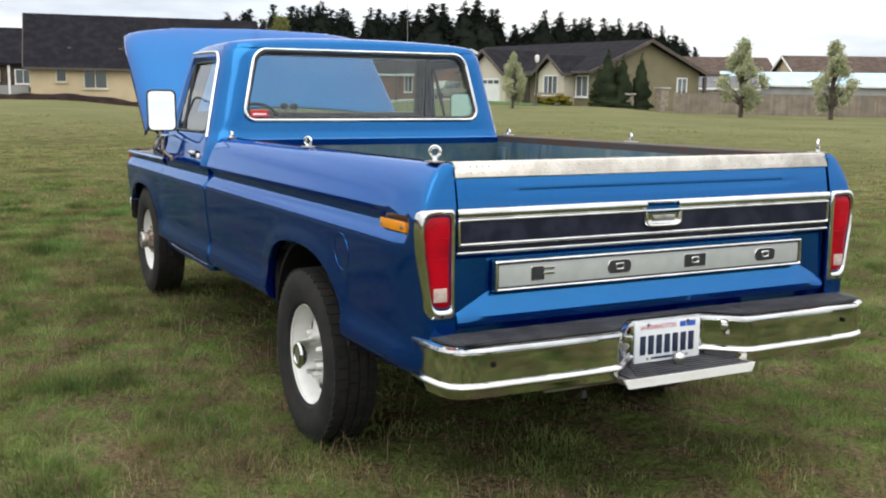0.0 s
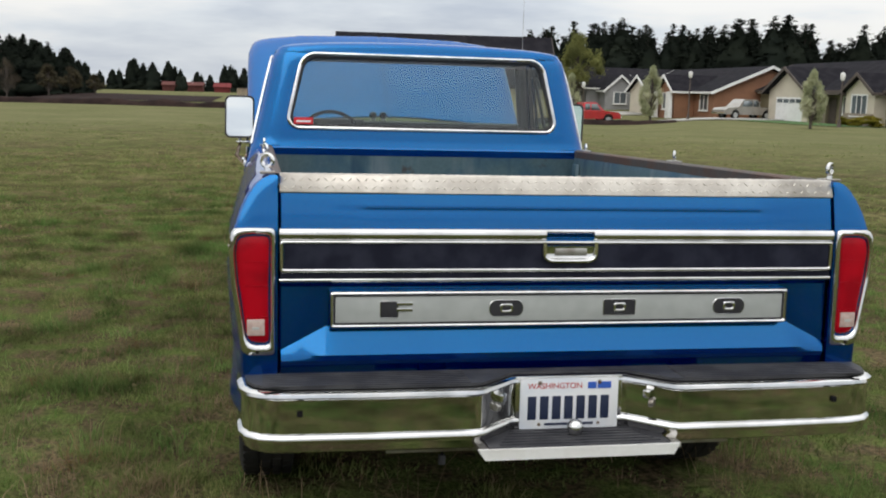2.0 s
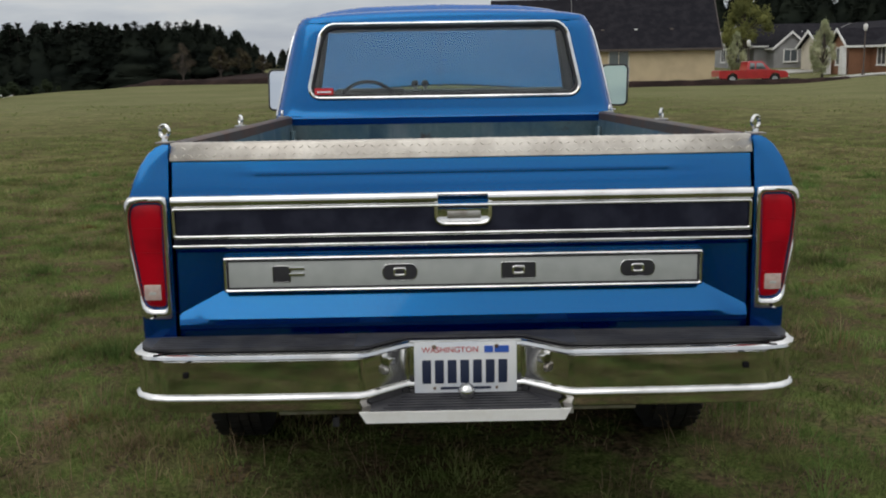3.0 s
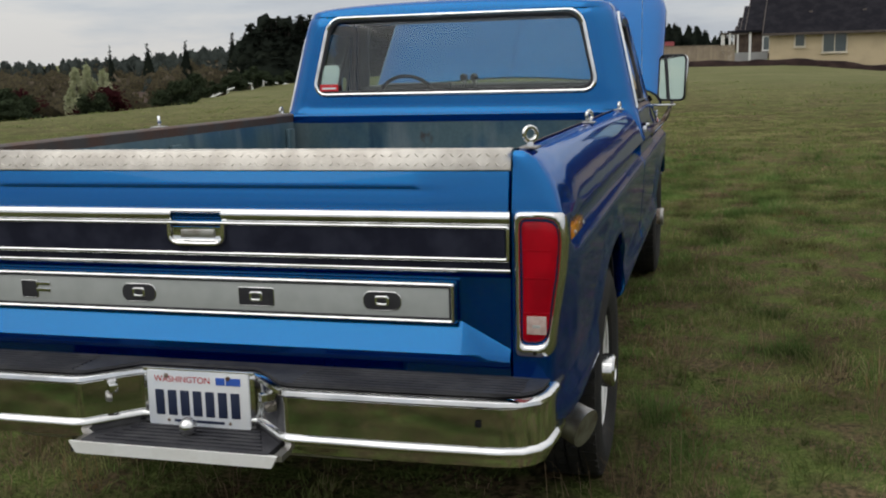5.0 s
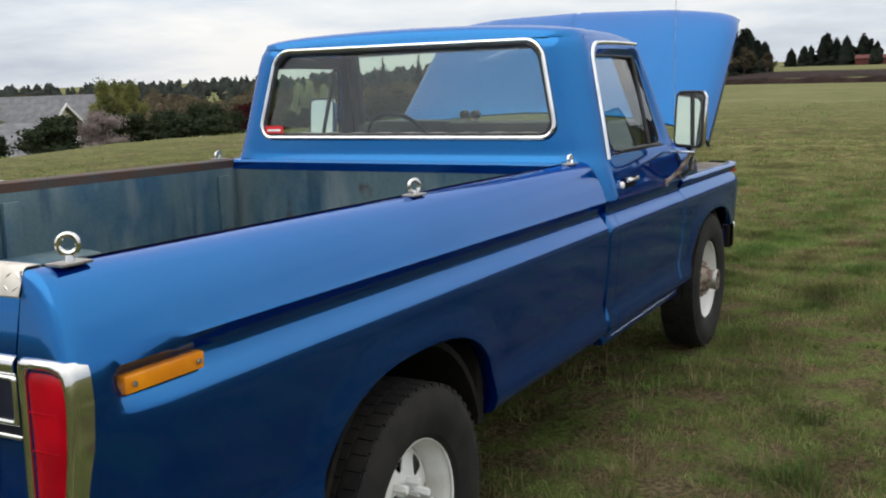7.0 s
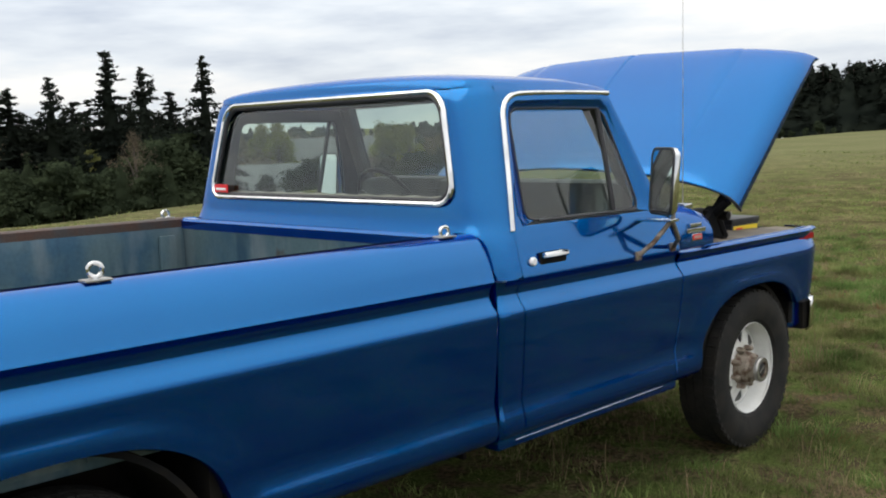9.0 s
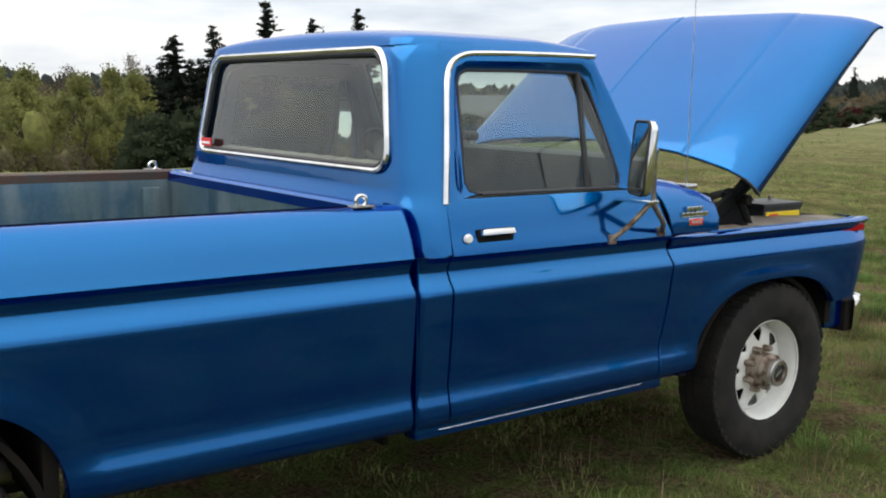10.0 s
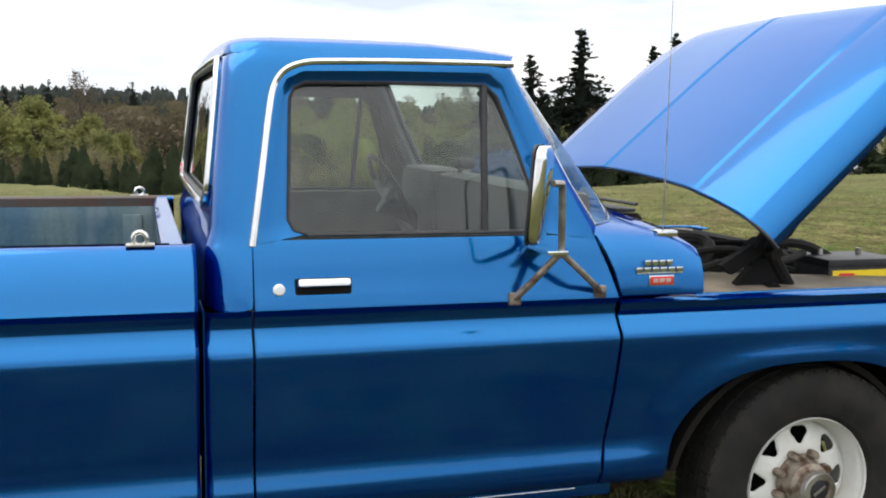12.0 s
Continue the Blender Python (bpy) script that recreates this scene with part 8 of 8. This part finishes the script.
for model in fir_models + lone_models + [pear, spring, spring_b, olive_tree, bare, poplar, cone_shrub, round_shrub, blossom, yellow, maroon]:
    if model.name not in used_models:
        for ob in list(model.children) + [model]:
            bpy.data.objects.remove(ob)


# ---- grass: blades in tufts, green and straw in the same patches as the ground ----
def grass_material(name, lush, dry, low=0.58, high=1.30):
    mat = bpy.data.materials.new(name)
    mat.use_nodes = True
    nt = mat.node_tree
    q, ln = nt.nodes.new, nt.links.new
    nt.nodes.clear()
    out, ms, df, tl = q("ShaderNodeOutputMaterial"), q("ShaderNodeMixShader"), q("ShaderNodeBsdfDiffuse"), q("ShaderNodeBsdfTranslucent")
    ms.inputs[0].default_value = 0.4
    co = q("ShaderNodeTexCoord")
    isl = q("ShaderNodeNewGeometry").outputs["Random Per Island"]

    def tex(scale, detail=5):
        t = q("ShaderNodeTexNoise")
        t.inputs["Scale"].default_value, t.inputs["Detail"].default_value = scale, detail
        ln(co.outputs["Object"], t.inputs["Vector"])
        return t.outputs[0]

    def rng(v, a, b):
        r = q("ShaderNodeMapRange")
        r.inputs["From Min"].default_value, r.inputs["From Max"].default_value = a, b
        ln(v, r.inputs["Value"])
        return r.outputs[0]

    def mix(f, a, b):
        k = q("ShaderNodeMix")
        k.data_type = "RGBA"
        ln(f, k.inputs["Factor"])
        for v, s in ((a, "A"), (b, "B")):
            if isinstance(v, tuple):
                k.inputs[s].default_value = (*v, 1)
            else:
                ln(v, k.inputs[s])
        return k.outputs["Result"]

    green = mix(rng(tex(1.9, 6), 0.44, 0.60), mix(isl, lush[0], lush[1]), mix(isl, (0.132, 0.150, 0.050), (0.240, 0.252, 0.104)))
    straw = mix(isl, (0.140, 0.098, 0.060), (0.335, 0.250, 0.158))

    def shifted(scale, detail, amount):
        add = q("ShaderNodeMath")
        add.operation = "MULTIPLY_ADD"
        ln(isl, add.inputs[0])
        add.inputs[1].default_value = amount
        ln(tex(scale, detail), add.inputs[2])
        return add.outputs[0]

    col = mix(rng(shifted(1.7, 6, 0.16), dry, dry + 0.12), green, straw)
    col = mix(rng(shifted(2.6, 3, 0.10), 0.68, 0.76), col, (0.182, 0.116, 0.058))
    # thin and thick growth in patches of a stride or less
    hs, mr = q("ShaderNodeHueSaturation"), q("ShaderNodeMapRange")
    mr.inputs["From Min"].default_value, mr.inputs["From Max"].default_value = 0.36, 0.64
    mr.inputs["To Min"].default_value, mr.inputs["To Max"].default_value = low, high
    ln(tex(2.4, 7), mr.inputs["Value"])
    ln(mr.outputs[0], hs.inputs["Value"])
    ln(col, hs.inputs["Color"])
    for node in (df, tl):
        ln(hs.outputs[0], node.inputs["Color"])
    ln(df.outputs[0], ms.inputs[1])
    ln(tl.outputs[0], ms.inputs[2])
    ln(ms.outputs[0], out.inputs[0])
    return mat


def blades(name, label, pos, height, width, away, seed, lean=0.6, mat="grass"):
    """One mesh of bent, tapered blades at positions, with their heights and widths."""
    g = np.random.default_rng(seed)
    n = len(pos)
    q = g.random(n) * 2 * np.pi
    side = np.stack([np.cos(q), np.sin(q), 0 * q], 1) * width[:, None]
    w = away + g.normal(size=n) * 0.7
    bend = np.stack([np.cos(w), np.sin(w), 0 * w], 1) * (height * lean * g.random(n))[:, None]
    up = np.zeros((n, 3))
    up[:, 2] = height
    base = pos - np.array([0, 0, 0.012])
    mid = base + up * 0.55 + bend * 0.3
    tip = base + up * (1 - 0.25 * g.random((n, 1))) + bend
    v = np.stack([base - side, base + side, mid + side * 0.75, mid - side * 0.75, tip], 1).reshape(-1, 3)
    o = np.arange(n)[:, None] * 5
    loops = (o + np.array([[0, 1, 2, 3, 3, 2, 4]])).ravel()
    starts = (np.arange(n)[:, None] * 7 + np.array([[0, 4]])).ravel()
    me = bpy.data.meshes.new(name)
    me.vertices.add(len(v))
    me.vertices.foreach_set("co", v.ravel())
    me.loops.add(len(loops))
    me.loops.foreach_set("vertex_index", loops.astype(np.int32))
    me.polygons.add(len(starts))
    me.polygons.foreach_set("loop_start", starts.astype(np.int32))
    me.update(calc_edges=True)
    me.materials.append(M[mat])
    ob = new(name, me)
    tagged(ob, label, "grass", "", "stuff")


TURF = ((0.092, 0.140, 0.037), (0.200, 0.250, 0.086))
M["grass"] = grass_material("grass_blades", TURF, 0.635, 0.42, 1.34)
M["green_grass"] = grass_material("fresh_green_blades", ((0.070, 0.138, 0.033), (0.178, 0.262, 0.086)), 0.74, 0.48, 1.34)
M["soft_grass"] = grass_material("pasture_blades", TURF, 0.68, 0.88, 1.26)
M["far_grass"] = grass_material("far_pasture_blades", TURF, 0.74, 1.0, 1.16)
M["dry_grass"] = grass_material("dead_straw_blades", TURF, 0.20)


def sow(seed, n, near, far, per, hmin, hmax, wmin, wmax, spread, power=1.0, scale=1.7, base=0.60):
    """Tufts round the truck between two distances from its middle line."""
    g = np.random.default_rng(seed)
    d = near + (far - near) * g.random(n) ** power
    a = g.random(n) * 2 * np.pi
    # a stadium round the segment from the tailgate to the nose
    y0 = 2.6 + 3.0 * np.clip(np.cos(a) * 1.5, -1, 1)
    x, y = d * np.sin(a), y0 + d * np.cos(a)
    lush = np.array([noise.noise((px * scale, py * scale, 7.7 + seed)) for px, py in zip(x, y)])
    # fewer tufts by the truck and east of it: bared dark ground stands for shade
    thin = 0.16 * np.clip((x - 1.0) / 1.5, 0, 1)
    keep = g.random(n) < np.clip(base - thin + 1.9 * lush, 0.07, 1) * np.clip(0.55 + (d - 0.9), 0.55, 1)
    x, y, lush = x[keep], y[keep], lush[keep]
    z = np.array([ground_z(px, py) for px, py in zip(x, y)])
    k = len(x)
    size = np.repeat(g.uniform(0.6, 1.2, k) * (0.74 + 1.25 * np.clip(lush, 0, 1)), per)
    pos = np.repeat(np.stack([x, y, z], 1), per, 0)
    off = g.normal(size=(k * per, 2)) * spread
    pos[:, :2] += off
    # the blades of a tuft lean outwards
    return pos, size * g.uniform(hmin, hmax, k * per), g.uniform(wmin, wmax, k * per), np.arctan2(off[:, 1], off[:, 0])


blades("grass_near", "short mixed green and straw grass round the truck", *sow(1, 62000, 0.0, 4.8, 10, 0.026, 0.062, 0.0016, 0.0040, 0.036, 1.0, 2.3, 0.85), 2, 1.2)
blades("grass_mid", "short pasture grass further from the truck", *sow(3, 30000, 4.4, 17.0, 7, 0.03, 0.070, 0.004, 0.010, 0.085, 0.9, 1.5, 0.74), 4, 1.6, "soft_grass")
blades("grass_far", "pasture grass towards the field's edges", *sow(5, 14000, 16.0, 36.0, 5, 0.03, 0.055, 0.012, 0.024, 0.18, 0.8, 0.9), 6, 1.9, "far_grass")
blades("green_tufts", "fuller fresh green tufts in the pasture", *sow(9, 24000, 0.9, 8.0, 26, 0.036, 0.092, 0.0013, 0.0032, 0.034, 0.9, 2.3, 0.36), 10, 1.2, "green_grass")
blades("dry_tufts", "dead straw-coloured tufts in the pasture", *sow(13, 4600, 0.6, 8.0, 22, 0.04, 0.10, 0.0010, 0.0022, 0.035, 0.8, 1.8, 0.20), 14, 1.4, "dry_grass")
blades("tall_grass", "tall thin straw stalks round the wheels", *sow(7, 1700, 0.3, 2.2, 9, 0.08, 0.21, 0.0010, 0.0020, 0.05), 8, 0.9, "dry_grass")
